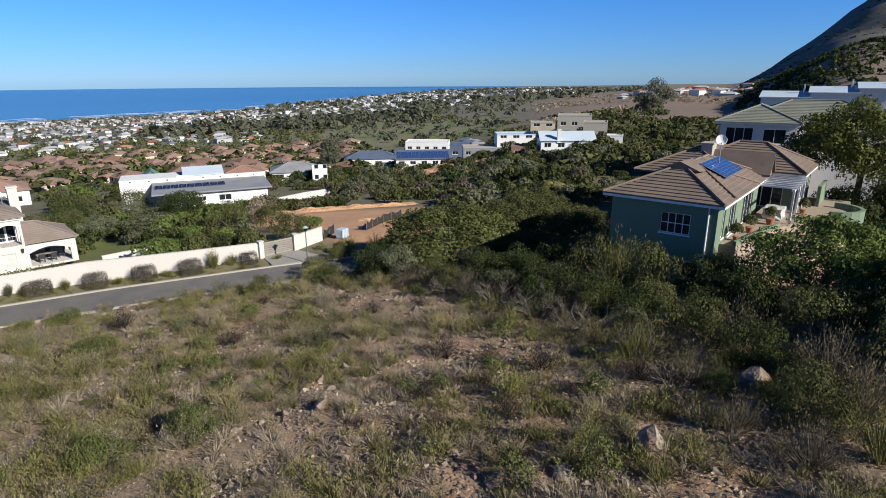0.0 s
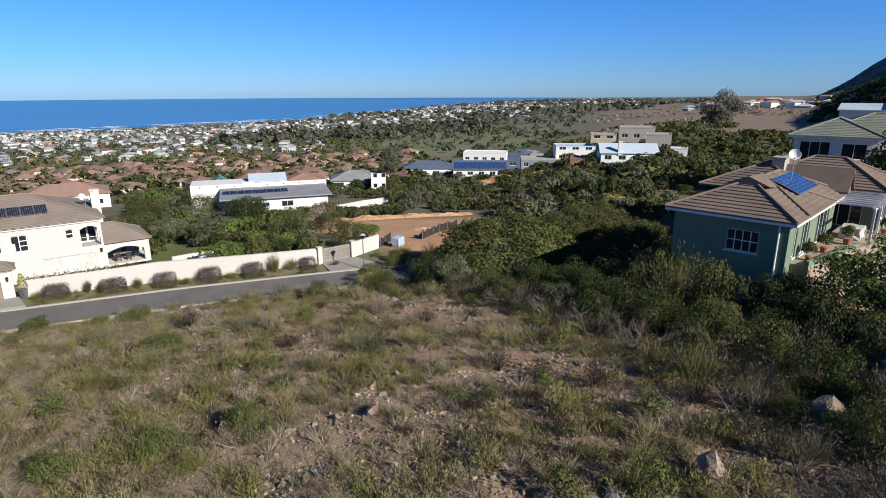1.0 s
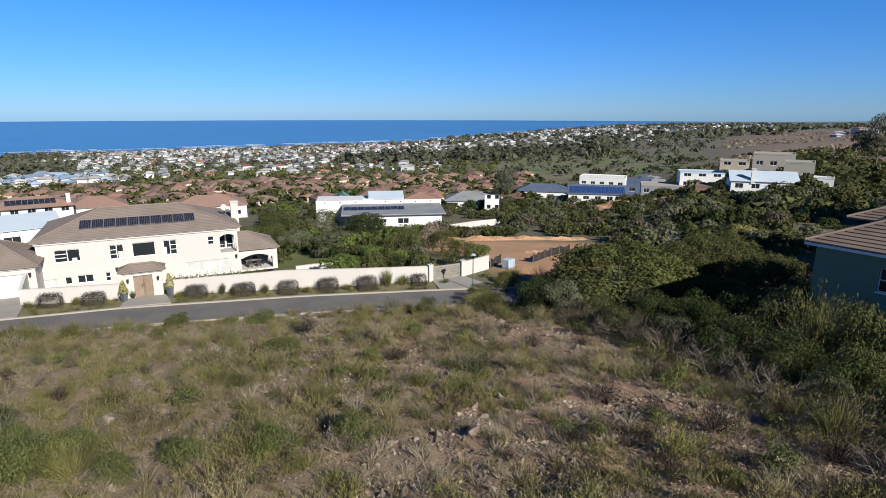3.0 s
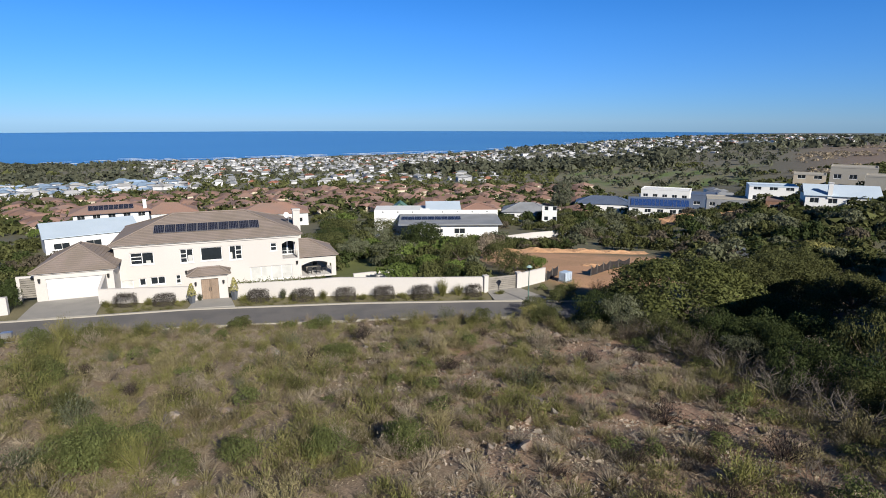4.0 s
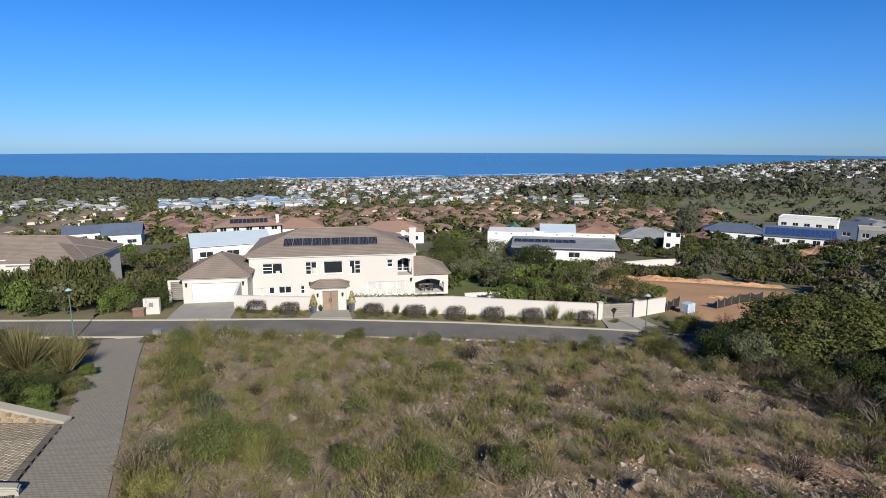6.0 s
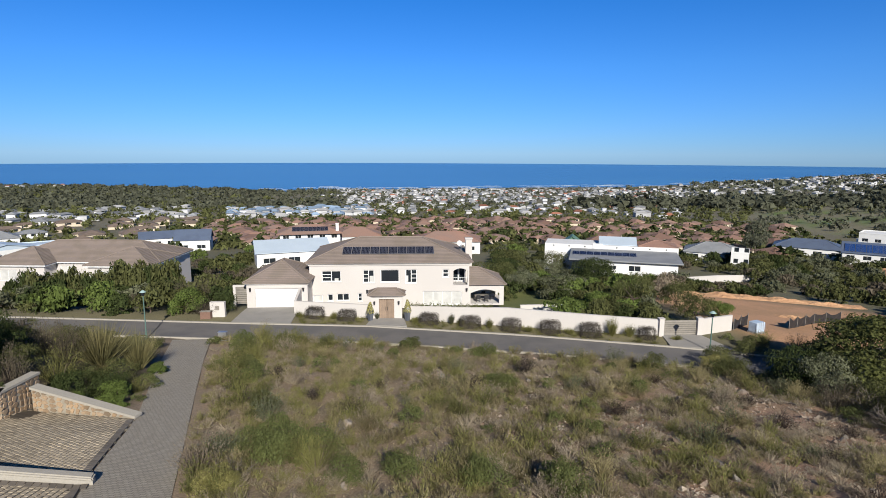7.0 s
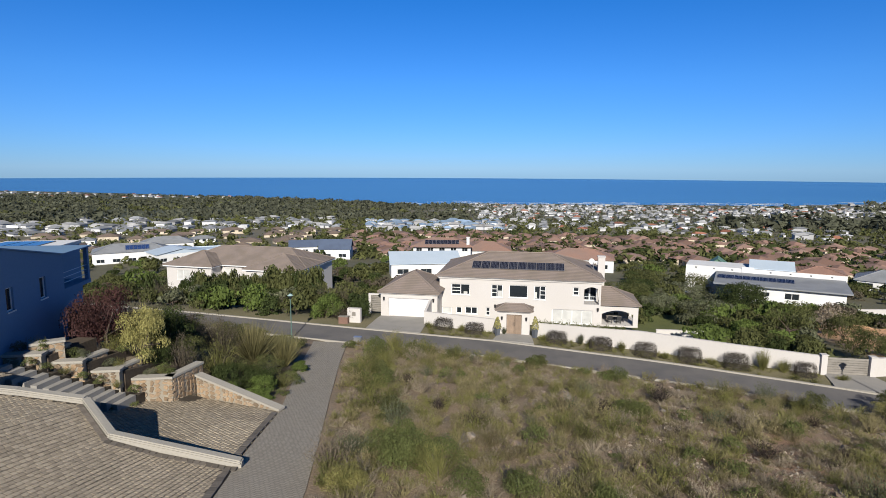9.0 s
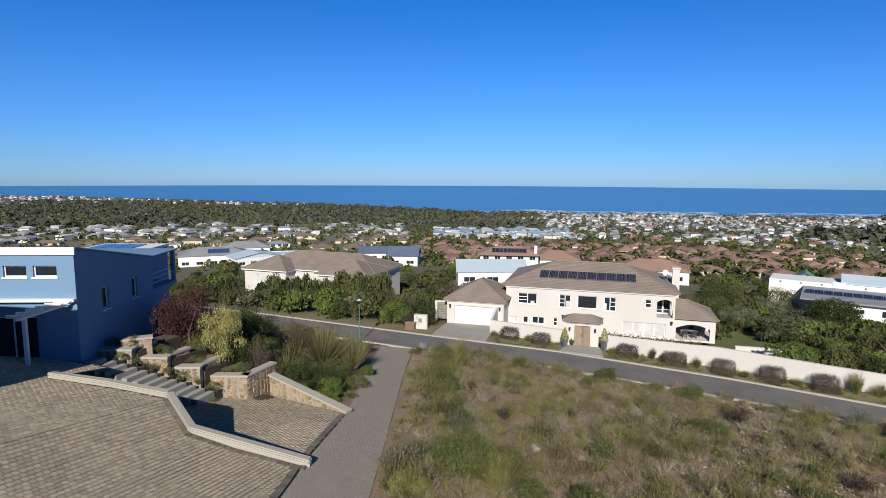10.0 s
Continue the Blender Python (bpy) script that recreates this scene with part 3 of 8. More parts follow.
# balcony recess with its arch, door and railing
part("balcony_side", boxes((4.9, 5.1, VY + 0.21, VY + 2.2, 1.4, 3.9)), M_PLASTER, villa)
part("balcony_back", boxes((5.103, 7.0, VY + 2.1, VY + 2.2, 1.4, 3.9)), M_PLASTER, villa)
part("balcony_floor", boxes((5.103, 6.99, VY + 0.21, VY + 2.097, 1.4, 1.54)), M_PLASTER, villa)
part("balcony_ceiling", boxes((5.103, 6.99, VY + 0.21, VY + 2.097, 3.7, 3.8)), M_PLASTER, villa)
for sx in (5.3, 6.1):
    leaf = part("balcony_door", boxes((sx, sx + 0.78, VY + 2.03, VY + 2.08, 1.55, 3.45)), M_TRIM, villa, "white glazed balcony door")
    part("pane", boxes((sx + 0.08, sx + 0.70, VY + 2.015, VY + 2.027, 1.7, 3.35)), M_PANE, leaf)
bm = bmesh.new()
for k in range(9):
    tube(bm, (5.36 + k * 0.2, VY + 0.08, 1.56), (5.36 + k * 0.2, VY + 0.08, 2.45), 0.012, 0.012, 5)
tube(bm, (5.31, VY + 0.08, 2.47), (7.0, VY + 0.08, 2.47), 0.022, 0.022, 6)
part("railing", bm, M_ALU, villa)
def arch(x0, x1, y0, y1, z0, z1, name):
    """The two filled upper corners of a shallow arch."""
    for side in (0, 1):
        bm = bmesh.new()
        ring = [((x0 if side == 0 else x1), z1), ((x0 if side == 0 else x1), z0)]
        for k in range(7):
            f = k / 6
            ring.append((x0 + (x1 - x0) / 2 * f if side == 0 else x1 - (x1 - x0) / 2 * f, z0 + (z1 - z0) * math.sin(f * math.pi / 2)))
        ring = ring[:2] + ring[3:]
        a_, b_ = [bm.verts.new((x, y0, z)) for x, z in ring], [bm.verts.new((x, y1, z)) for x, z in ring]
        bm.faces.new(a_)
        bm.faces.new(b_[::-1])
        for i in range(len(ring)):
            bm.faces.new((a_[i], b_[i], b_[(i + 1) % len(ring)], a_[(i + 1) % len(ring)]))
        bmesh.ops.recalc_face_normals(bm, faces=bm.faces[:])
        part(name, bm, M_PLASTER, villa)


arch(5.31, 7.0, VY + 0.004, VY + 0.18, 3.3, 3.6, "arch")
arch(7.45, 10.95, VY + 0.604, VY + 0.88, 0.4, 0.85, "arch")
# small panes beside the large ones
for sx, z0, z1 in ((-10.1, 2.2, 3.33), (-5.3, 2.03, 3.4), (0.34, 1.96, 3.42)):
    for k in (1, 2):
        part("glazing_bar", boxes((sx, sx + (0.95 if sx < -9 else 0.55), VY + 0.10, VY + 0.14, z0 + (z1 - z0) * k / 3 - 0.035, z0 + (z1 - z0) * k / 3 + 0.035)), M_TRIM, villa)
for sx in (-8.5, -4.4, -0.3):
    part("blind", boxes((sx - 0.2, sx + 0.25, VY + 0.13, VY + 0.15, 2.0 if sx > -8 else 2.2, 2.75 if sx > -8 else 2.5)), M_BLIND, villa)
bm = boxes((VX0 - 0.12, VX1 + 0.12, VY - 0.12, VY + VD + 0.12, VE - 0.22, VE + 0.003))
box(bm, VX0 - 0.3, VX1 + 0.3, VY - 0.3, VY + VD + 0.3, VE + 0.006, VE + 0.10)
part("cornice", bm, M_PLASTER, villa)
bm = bmesh.new()
hip_roof(bm, VX0, VX1, VY, VY + VD, VE + 0.16, 20, 0.33, 0.04, 0.42, False)
part("roof", bm, M_ROOF_TAUPE, villa)
VH = VD / 2 + 0.42
VT = VE + 0.16 + VH * math.tan(radians(20)) + 0.06
for sx, ex in ((VX0 - 0.42, VX0 - 0.42 + VH), (VX1 + 0.42, VX1 + 0.42 - VH)):
    for sy in (VY - 0.42, VY + VD + 0.42):
        part("hip_cap", tube(bmesh.new(), (sx, sy, VE + 0.22), (ex, VY + VD / 2, VT), 0.09, 0.09, 6), M_ROOF_TAUPE, villa)
part("ridge_cap", tube(bmesh.new(), (VX0 - 0.42 + VH, VY + VD / 2, VT), (VX1 + 0.42 - VH, VY + VD / 2, VT), 0.1, 0.1, 6), M_ROOF_TAUPE, villa)
for a0, a1, z0, z1, cols, rows, pane in WINS:
    window(villa, (VX0, VY), (1, 0), a0 - VX0, a1 - VX0, z0, z1, cols, rows, pane, reveal=0.2, bar=0.08)
rack(villa, 10, (-7.9, VY + 1.35, VE + 0.16 + 1.77 * math.tan(radians(20)) + 0.06), (1, 0), 20, 1.06, 1.75, 0.04, (6, 10))
# garage wing
bm = bmesh.new()
wall_face(bm, (-18.0, 63.3), (1, 0), 6.7, -0.3, 2.75, [(0.92, 5.85, -0.02, 2.1)], 0.25)
wall_face(bm, (-11.3, 63.3), (0, 1), 3.2, -1.2, 2.75, [])
wall_face(bm, (-11.6, 71.0), (-1, 0), 6.4, -1.2, 2.75, [])
wall_face(bm, (-18.0, 71.0), (0, -1), 7.7, -1.2, 2.75, [])
part("garage_wall", bm, M_PLASTER, villa)
bm = boxes(*[(-17.08, -12.15, 63.47, 63.52, z * 0.53 - 0.02 + 0.006, z * 0.53 + 0.51 - 0.006) for z in range(4)])
part("garage_door", bm, M_TRIM, villa, "white sectional garage door")
bm = bmesh.new()
hip_roof(bm, -18.0, -11.3, 63.3, 71.0, 2.8, 27, 0.33, 0.04, 0.35)
part("garage_roof", bm, M_ROOF_TAUPE, villa)
part("cornice", boxes((-18.15, -11.15, 63.15, 71.1, 2.58, 2.78)), M_PLASTER, villa)
# veranda wing
bm = bmesh.new()
wall_face(bm, (7.2, VY + 0.6), (1, 0), 4.3, -1.1, 1.45, [(0.25, 3.75, -0.9, 0.85)], 0.3)
wall_face(bm, (11.5, VY + 0.6), (0, 1), 5.6, -1.1, 1.45, [(0.5, 4.6, -0.9, 0.85)], 0.3)
wall_face(bm, (11.5, VY + 6.2), (-1, 0), 4.3, -1.1, 1.45, [])
box(bm, 7.4, 11.2, VY + 0.9, VY + 6, -1.2, -0.92)
box(bm, 7.4, 11.2, VY + 0.9, VY + 6, 1.3, 1.4)
part("veranda_wall", bm, M_PLASTER, villa)
bm = bmesh.new()
hip_roof(bm, 3.2, 11.5, VY + 0.6, VY + 6.2, 1.5, 26, 0.33, 0.04, 0.3)
bmesh.ops.bisect_plane(bm, geom=bm.verts[:] + bm.edges[:] + bm.faces[:], plane_co=(7.22, 0, 0), plane_no=(-1, 0, 0), clear_outer=True)
part("veranda_roof", bm, M_ROOF_TAUPE, villa)
table = thing("veranda_table", "timber table on the villa's veranda", "table", (9.0, VY + 2.4, -0.92))
part("tabletop", boxes((-0.9, 0.9, -0.45, 0.45, 0.68, 0.74)), M_GREYWOOD, table)
for sx in (-0.8, 0.72):
    for sy in (-0.38, 0.3):
        part("leg", boxes((sx, sx + 0.08, sy, sy + 0.08, 0, 0.677)), M_GREYWOOD, table)
for k, (sx, sy, tn) in enumerate(((-0.5, -0.85, 0), (0.5, -0.85, 0), (1.35, 0, 90), (0.4, 0.85, 180))):
    ch = thing("chair", "dark woven chair at the veranda table", "chair", (9.0 + sx, VY + 2.4 + sy, -0.92), tn, "veranda chairs")
    part("seat", boxes((-0.25, 0.25, -0.25, 0.25, 0.40, 0.46)), M_DARK, ch)
    part("backrest", boxes((-0.25, 0.25, -0.29, -0.253, 0.42, 0.9)), M_DARK, ch)
    for lx in (-0.24, 0.19):
        for ly in (-0.24, 0.19):
            part("leg", boxes((lx, lx + 0.05, ly, ly + 0.05, 0, 0.397)), M_DARK, ch)
vd = thing("satellite_dish", "white satellite dish beside the villa's chimney", "dish", (6.75, 71.2, 5.75), 20)
bm = bmesh.new()
bmesh.ops.create_uvsphere(bm, u_segments=16, v_segments=8, radius=0.55)
bmesh.ops.delete(bm, geom=[v for v in bm.verts if v.co.z > -0.34], context="VERTS")
bm.transform(pose(0, 0.35, 0.2, 60, 0, 0))
bmesh.ops.solidify(bm, geom=bm.faces[:], thickness=0.03)
part("reflector", bm, M_WHITE, vd)
part("mast", tube(bmesh.new(), (0, 0.3, -0.9), (0, 0.2, 0.0), 0.04, 0.04), M_ALU, vd)
part("chimney", boxes((7.22, 8.05, 71.4, 72.2, 1.0, 6.35), (7.15, 8.12, 71.33, 72.27, 6.35, 6.5)), M_PLASTER, villa)


# boundary walls along the road
def low_wall(pts, tops, thick, label, foot=-1.4):
    """A plastered wall with a coping along a plan line; tops: its height above z 0 at each point."""
    w = thing("boundary_wall", label, "wall", kind="structure")
    bm, cp = bmesh.new(), bmesh.new()
    for (p, q), (t0, t1) in zip(zip(pts, pts[1:]), zip(tops, tops[1:])):
        p, q = Vector((*p, 0)), Vector((*q, 0))
        u = (q - p).normalized()
        b = Vector((-u.y, u.x, 0)) * thick
        for m, lo, hi0, hi1, e in ((bm, foot, t0 - 0.06, t1 - 0.06, 0.0), (cp, None, t0, t1, 0.04)):
            ring0 = [p - b * e - u * e, p + b * (1 + e) - u * e]
            ring1 = [q - b * e + u * e, q + b * (1 + e) + u * e]
            z = [(lo if lo is not None else t0 - 0.057), hi0, (lo if lo is not None else t1 - 0.057), hi1]
            vs = [m.verts.new(Vector((v.x, v.y, h))) for v, h in ((ring0[0], z[0]), (ring0[1], z[0]), (ring1[1], z[2]), (ring1[0], z[2]), (ring0[0], z[1]), (ring0[1], z[1]), (ring1[1], z[3]), (ring1[0], z[3]))]
            for f in ((0, 1, 2, 3), (4, 7, 6, 5), (0, 4, 5, 1), (1, 5, 6, 2), (2, 6, 7, 3), (3, 7, 4, 0)):
                m.faces.new([vs[i] for i in f])
            bmesh.ops.recalc_face_normals(m, faces=m.faces[:])
    part("wall_body", bm, M_PLASTER, w)
    part("coping", cp, M_PLASTER, w)
    return w


INNER = [(12.5, 61.7), (17.1, 61.9), (17.5, 59.3)]
low_wall([(-12.2, 64.5), (-12.2, 60.0), (-3.9, 58.2)], [2.5, 1.5, 1.45], 0.25, "cream plastered boundary wall beside the villa's garage")
low_wall([(-0.4, 57.6), (9.8, 54.8), (17.5, 52.5), (23.8, 51.0)], [1.5, 1.9, 1.75, 1.6], 0.25, "long cream plastered boundary wall along the road verge")
low_wall(INNER, [0.3, 0.3, 0.3], 0.22, "inner cream garden wall behind the boundary wall", -2.4)
low_wall([(27.6, 51.0), (31.6, 52.4)], [1.6, 1.55], 0.25, "short cream plastered wall beside the slatted gate")
# ---- houses near and far ----
def masses(name, label, at, turn, parts_, wall, roof, pitch=24, over=0.4, course=0.4, category="house", dz=2.0):
    """A house out of several hip-roofed wings: each (x0, x1, y0, y1, eaves, front windows)."""
    house = thing(name, label, category, at, turn)
    for x0, x1, y0, y1, h, wins in parts_:
        bm = bmesh.new()
        wall_face(bm, (x0, y0), (1, 0), x1 - x0, -dz, h, [v[:4] for v in wins])
        wall_face(bm, (x1, y0), (0, 1), y1 - y0, -dz, h, [])
        wall_face(bm, (x1, y1), (-1, 0), x1 - x0, -dz, h, [])
        wall_face(bm, (x0, y1), (0, -1), y1 - y0, -dz, h, [])
        part("wall", bm, wall, house)
        part("fascia", boxes((x0 - over * 0.9, x1 + over * 0.9, y0 - over * 0.9, y1 + over * 0.9, h - 0.16, h + 0.02)), M_TRIM, house)
        bm = bmesh.new()
        hip_roof(bm, x0, x1, y0, y1, h + 0.09, pitch, course, 0.05, over)
        part("roof", bm, roof, house)
        for a0, a1, z0, z1, cols, rows, *pane in wins:
            window(house, (x0, y0), (1, 0), a0, a1, z0, z1, cols, rows, *(pane or []))
    return house


# low house with a broad taupe roof beyond the roadside scrub
hip_home = masses("house", "low cream house with a broad taupe hipped roof behind scrub", (-52, 89, -2.95), -3.5, (
    (-12.2, 12.6, 3.0, 14.0, 2.95, [(9.2, 11.4, 0.5, 2.3, 2, 1, M_BLIND)]),
    (3.4, 12.7, -0.3, 9.0, 2.95, [(1.0, 3.4, 0.6, 2.2, 2, 1, M_BLIND), (4.6, 5.2, 1.2, 1.9, 1, 1), (6.2, 8.4, 0.0, 2.2, 2, 1, M_BLIND)]),
    (-12.5, -3.6, 0.2, 9.0, 2.95, [(2.0, 4.6, 0.5, 2.2, 2, 1, M_BLIND)])), M_PLASTER, M_ROOF_TAUPE, 22.5, 0.5, 0.36, dz=3.0)
for y0 in (2.0, 5.0, 8.0):
    window(hip_home, (12.7, -0.3), (0, 1), y0, y0 + 1.1, 0.9, 2.1, 1, 2, None, None, 0.0, 0.06, False)



def facing(x, y, off=0.0):
    return math.degrees(math.atan2(-x, y)) + off


def at_ground(x, y, lift=0.0):
    return (x, y, ground(x, y) + lift)


def rows_of(w, h, n, cols=2):
    """n alike windows spread over a front of width w, on each storey of height h."""
    out = []
    for s in range(max(1, round(h / 2.9))):
        step = w / n
        out += [(k * step + step * 0.25, k * step + step * 0.75, 0.9 + s * 2.8, 2.1 + s * 2.8, cols, 1) for k in range(n)]
    return out


# the long white house below the villa
x, y = 43.0, 104.0
lw = thing("house", "long white house with grey lean-to roof, solar panels and clerestory", "house", at_ground(x, y, 0.0), facing(x, y, 4))
bm = bmesh.new()
wall_face(bm, (-8.2, 0), (1, 0), 15.6, -2, 3.0, [(3.2, 4.6, 1.4, 2.2), (0.3, 1.5, 0.0, 2.3), (6.8, 9.0, 1.2, 2.3)])
wall_face(bm, (7.4, 0), (0, 1), 9.0, -2, 3.0, [])
wall_face(bm, (-8.2, 9), (0, -1), 9.0, -2, 3.0, [])
part("wall", bm, M_WHITE, lw)
for a, b, c, d in ((3.2, 4.6, 1.4, 2.2), (0.3, 1.5, 0.0, 2.3), (6.8, 9.0, 1.2, 2.3)):
    window(lw, (-8.2, 0), (1, 0), a, b, c, d, 2 if b - a > 1.3 else 1, 1)
bm = bmesh.new()
tilt = math.tan(radians(3.2))
vs = [(-12.5, -0.7, 3.0), (8.2, -0.7, 3.0), (8.2, 9.3, 3.0 + 10 * tilt), (-12.5, 9.3, 3.0 + 10 * tilt)]
prism_v = [Vector(v) for v in vs] + [Vector(v) + Vector((0, 0, 0.22)) for v in vs]
pv = [bm.verts.new(v) for v in prism_v]
for f in ((0, 3, 2, 1), (4, 5, 6, 7), (0, 1, 5, 4), (1, 2, 6, 5), (2, 3, 7, 6), (3, 0, 4, 7)):
    bm.faces.new([pv[i] for i in f])
part("roof", bm, M_ROOF_MID, lw)
rack(lw, 9, (-12.0, 3.2, 3.0 + 3.9 * tilt + 0.24), (1, 0), 9, 1.3, 2.1, 0.06, (6, 10))
bm = bmesh.new()
wall_face(bm, (-18.0, 9.4), (1, 0), 26.5, -2, 4.55, [(k * 3.2 + 1.6, k * 3.2 + 2.0, 3.95, 4.3) for k in range(8)])
wall_face(bm, (8.5, 9.4), (0, 1), 7.0, -2, 4.55, [])
wall_face(bm, (-18.0, 16.4), (0, -1), 7.0, -2, 4.55, [])
face(bm, (-18.0, 9.4, 4.55), (8.5, 9.4, 4.55), (8.5, 16.4, 4.55), (-18.0, 16.4, 4.55))
part("wall", bm, M_WHITE, lw, "white clerestory wall")
part("parapet", boxes((-8.2, -6.2, 9.3, 9.38, 3.8, 4.9)), M_WHITE, lw)
for k in range(8):
    window(lw, (-18.0, 9.4), (1, 0), k * 3.2 + 1.6, k * 3.2 + 2.0, 3.95, 4.3, 1, 1, sill=False)
bm = bmesh.new()
hip_roof(bm, 1.0, 8.3, 9.8, 16.2, 4.6, 14, 0.5, 0.05, 0.2)
part("roof", bm, M_ROOF_RED, lw, "red tiled hipped roof")
bm = bmesh.new()
gable_roof(bm, -7.0, 0.6, 9.8, 17.5, 4.6, 1.2, "x")
part("roof", bm, M_ROOF_PALE, lw, "pale blue sheet roof")

# houses on the slope below, each set by its place on the plan
simple_house("house", "house with slate blue hipped roof and solar panels", at_ground(131, 178), facing(131, 178), 20, 11, 3.0, 22, M_WHITE, M_ROOF_SLATE, rows_of(20, 2.9, 4))
h1 = simple_house("house", "white house under a wide navy roof of solar panels", at_ground(136, 153.5), facing(136, 153.5, 4), 20, 12, 2.7, 0, M_WHITE, M_ROOF_SLATE, rows_of(20, 2.7, 5), kind="gable_x", rise=2.6)
rack(h1, 14, (-9.6, 0.2, 3.15), (1, 0), 22, 1.28, 4.6, 0.06, (4, 10), M_SOLAR_BLUE)
simple_house("house", "two-storey white house with a flat roof and wide windows", at_ground(170, 190), facing(170, 190, -6), 19, 10, 6.6, 0, M_WHITE, M_WHITE, rows_of(19, 5.8, 5), kind="flat")
simple_house("house", "dark grey flat-roofed house on the slope", at_ground(156, 155), facing(156, 155), 8.5, 9, 4.2, 0, M_ROOF_SLATE, M_ROOF_SLATE, rows_of(8.5, 2.9, 2), kind="flat")
simple_house("house", "long low grey house with a flat roof", at_ground(139, 126), facing(139, 126, 5), 15.5, 8, 3.0, 0, M_ROOF_MID, M_KERB, rows_of(15.5, 2.8, 5), kind="flat")
simple_house("house", "white and pale blue flat-roofed modern house", at_ground(148, 121.5), facing(148, 121.5, 8), 12.5, 9, 4.6, 0, M_WHITE, M_ROOF_PALE, rows_of(12.5, 4.5, 3), kind="flat")
simple_house("house", "unfinished red brick house walls without a roof", at_ground(124.5, 99), facing(124.5, 99), 7.6, 7, 2.9, 0, mat("bare brick", (0.30, 0.17, 0.11), 0.95, 0.2, 1.0, 12.0, 0.4), M_ROOF_RED, rows_of(7.6, 2.9, 2), kind="flat")
simple_house("house", "house with a pale blue gabled roof and white chimney", at_ground(131.5, 90), facing(131.5, 90, 10), 14.5, 9, 2.6, 0, M_WHITE, M_ROOF_PALE, rows_of(14.5, 2.8, 4), kind="gable_x", rise=2.2, chimney=(-2.5, 0.2, 5.6))
simple_house("house", "pale concrete modern building with deep shaded openings", at_ground(176, 132), facing(176, 132), 9.0, 9, 4.8, 0, M_BEIGE_WALL, M_KERB, rows_of(9.0, 4.6, 2), kind="flat")
simple_house("house", "beige concrete modern building of stacked blocks", at_ground(157, 105.5), facing(157, 105.5), 10.5, 9, 6.6, 0, M_KERB, M_KERB, rows_of(10.5, 5.8, 3), kind="flat")
simple_house("house", "low beige wing of a modern concrete building", at_ground(151.5, 94.5), facing(151.5, 94.5), 7, 8, 4.4, 0, M_KERB, M_KERB, rows_of(7, 2.9, 2), kind="flat")
simple_house("house", "small white box-shaped outbuilding on the hillside", at_ground(141.5, 82), facing(141.5, 82), 4.2, 3, 2.0, 0, M_WHITE, M_WHITE, [(0.8, 2.0, 0.4, 1.5, 1, 1)], kind="flat")
simple_house("house", "grey hip-roofed house with solar panels among trees", at_ground(81, 146), facing(81, 146), 14, 10, 2.6, 22, M_WHITE, M_ROOF_MID, rows_of(14, 2.8, 3))
simple_house("house", "narrow white two-storey house among trees", at_ground(82.5, 136), facing(82.5, 136), 4.0, 6, 3.4, 0, M_WHITE, M_WHITE, rows_of(4.5, 5.5, 2, 1), kind="flat")
simple_house("house", "small house with a faded green sheet roof", at_ground(54.5, 186, -1.0), facing(54.5, 186), 6.5, 7, 2.2, 0, M_WHITE, M_GREEN_ROOF, rows_of(9, 2.8, 2), kind="gable_y", rise=2.6)
simple_house("house", "small pale house with a pinkish hipped roof", at_ground(62, 180), facing(62, 180), 8.5, 8, 2.4, 24, M_WHITE, M_ROOF_RED, rows_of(8.5, 2.8, 2))
ws = simple_house("house", "white house with a grey roof and solar panels", at_ground(-139, 176), facing(-139, 176), 24, 12, 4.2, 20, M_WHITE, M_ROOF_MID, rows_of(24, 2.9, 5))
rack(ws, 6, (-2.0, 1.2, 4.85), (1, 0), 20, 1.2, 3.4, 0.05, (6, 10), M_SOLAR_BLUE)
simple_house("house", "low white house with a flat pale roof", at_ground(-125, 192), facing(-125, 192), 19, 9, 3.2, 0, M_WHITE, M_ROOF_PALE, rows_of(19, 2.8, 4), kind="flat")
simple_house("house", "white house with a navy roof of solar panels", at_ground(-90, 210), facing(-90, 210), 12, 9, 3.0, 0, M_WHITE, M_ROOF_SLATE, rows_of(12, 2.8, 3), kind="gable_x", rise=2.2)
simple_house("house", "tall white house with a steep navy roof", at_ground(-69.5, 187), facing(-69.5, 187, -8), 10.5, 9, 3.6, 0, M_WHITE, M_ROOF_SLATE, rows_of(10.5, 2.9, 2), kind="gable_x", rise=3.0)
rs = simple_house("house", "two-storey white house with a red tiled roof and solar panels", at_ground(-30, 176), facing(-30, 176), 18, 11, 5.2, 18, M_WHITE, M_ROOF_RED, rows_of(18, 5.6, 5), over=1.0, chimney=(8.2, 1.0, 8.0))
rack(rs, 9, (-5.4, 0.8, 5.2 + 1.8 * math.tan(radians(18)) + 0.1), (1, 0), 18, 1.15, 3.0, 0.06, (5, 8))
simple_house("house", "low house with an orange tiled hipped roof", at_ground(-16.5, 186), facing(-16.5, 186), 15, 11, 3.6, 22, M_WHITE, M_ROOF_RED, rows_of(15, 2.9, 3))
simple_house("house", "house under a broad pale blue sheet metal roof", at_ground(-25.5, 128), facing(-25.5, 128, 6), 16, 13, 3.2, 0, M_WHITE, M_ROOF_PALE, rows_of(16, 2.9, 3), kind="gable_x", rise=2.0)
simple_house("house", "white house with a low pinkish tiled roof", at_ground(11, 158), facing(11, 158), 18, 11, 3.4, 20, M_WHITE, M_ROOF_RED, rows_of(18, 2.9, 3))
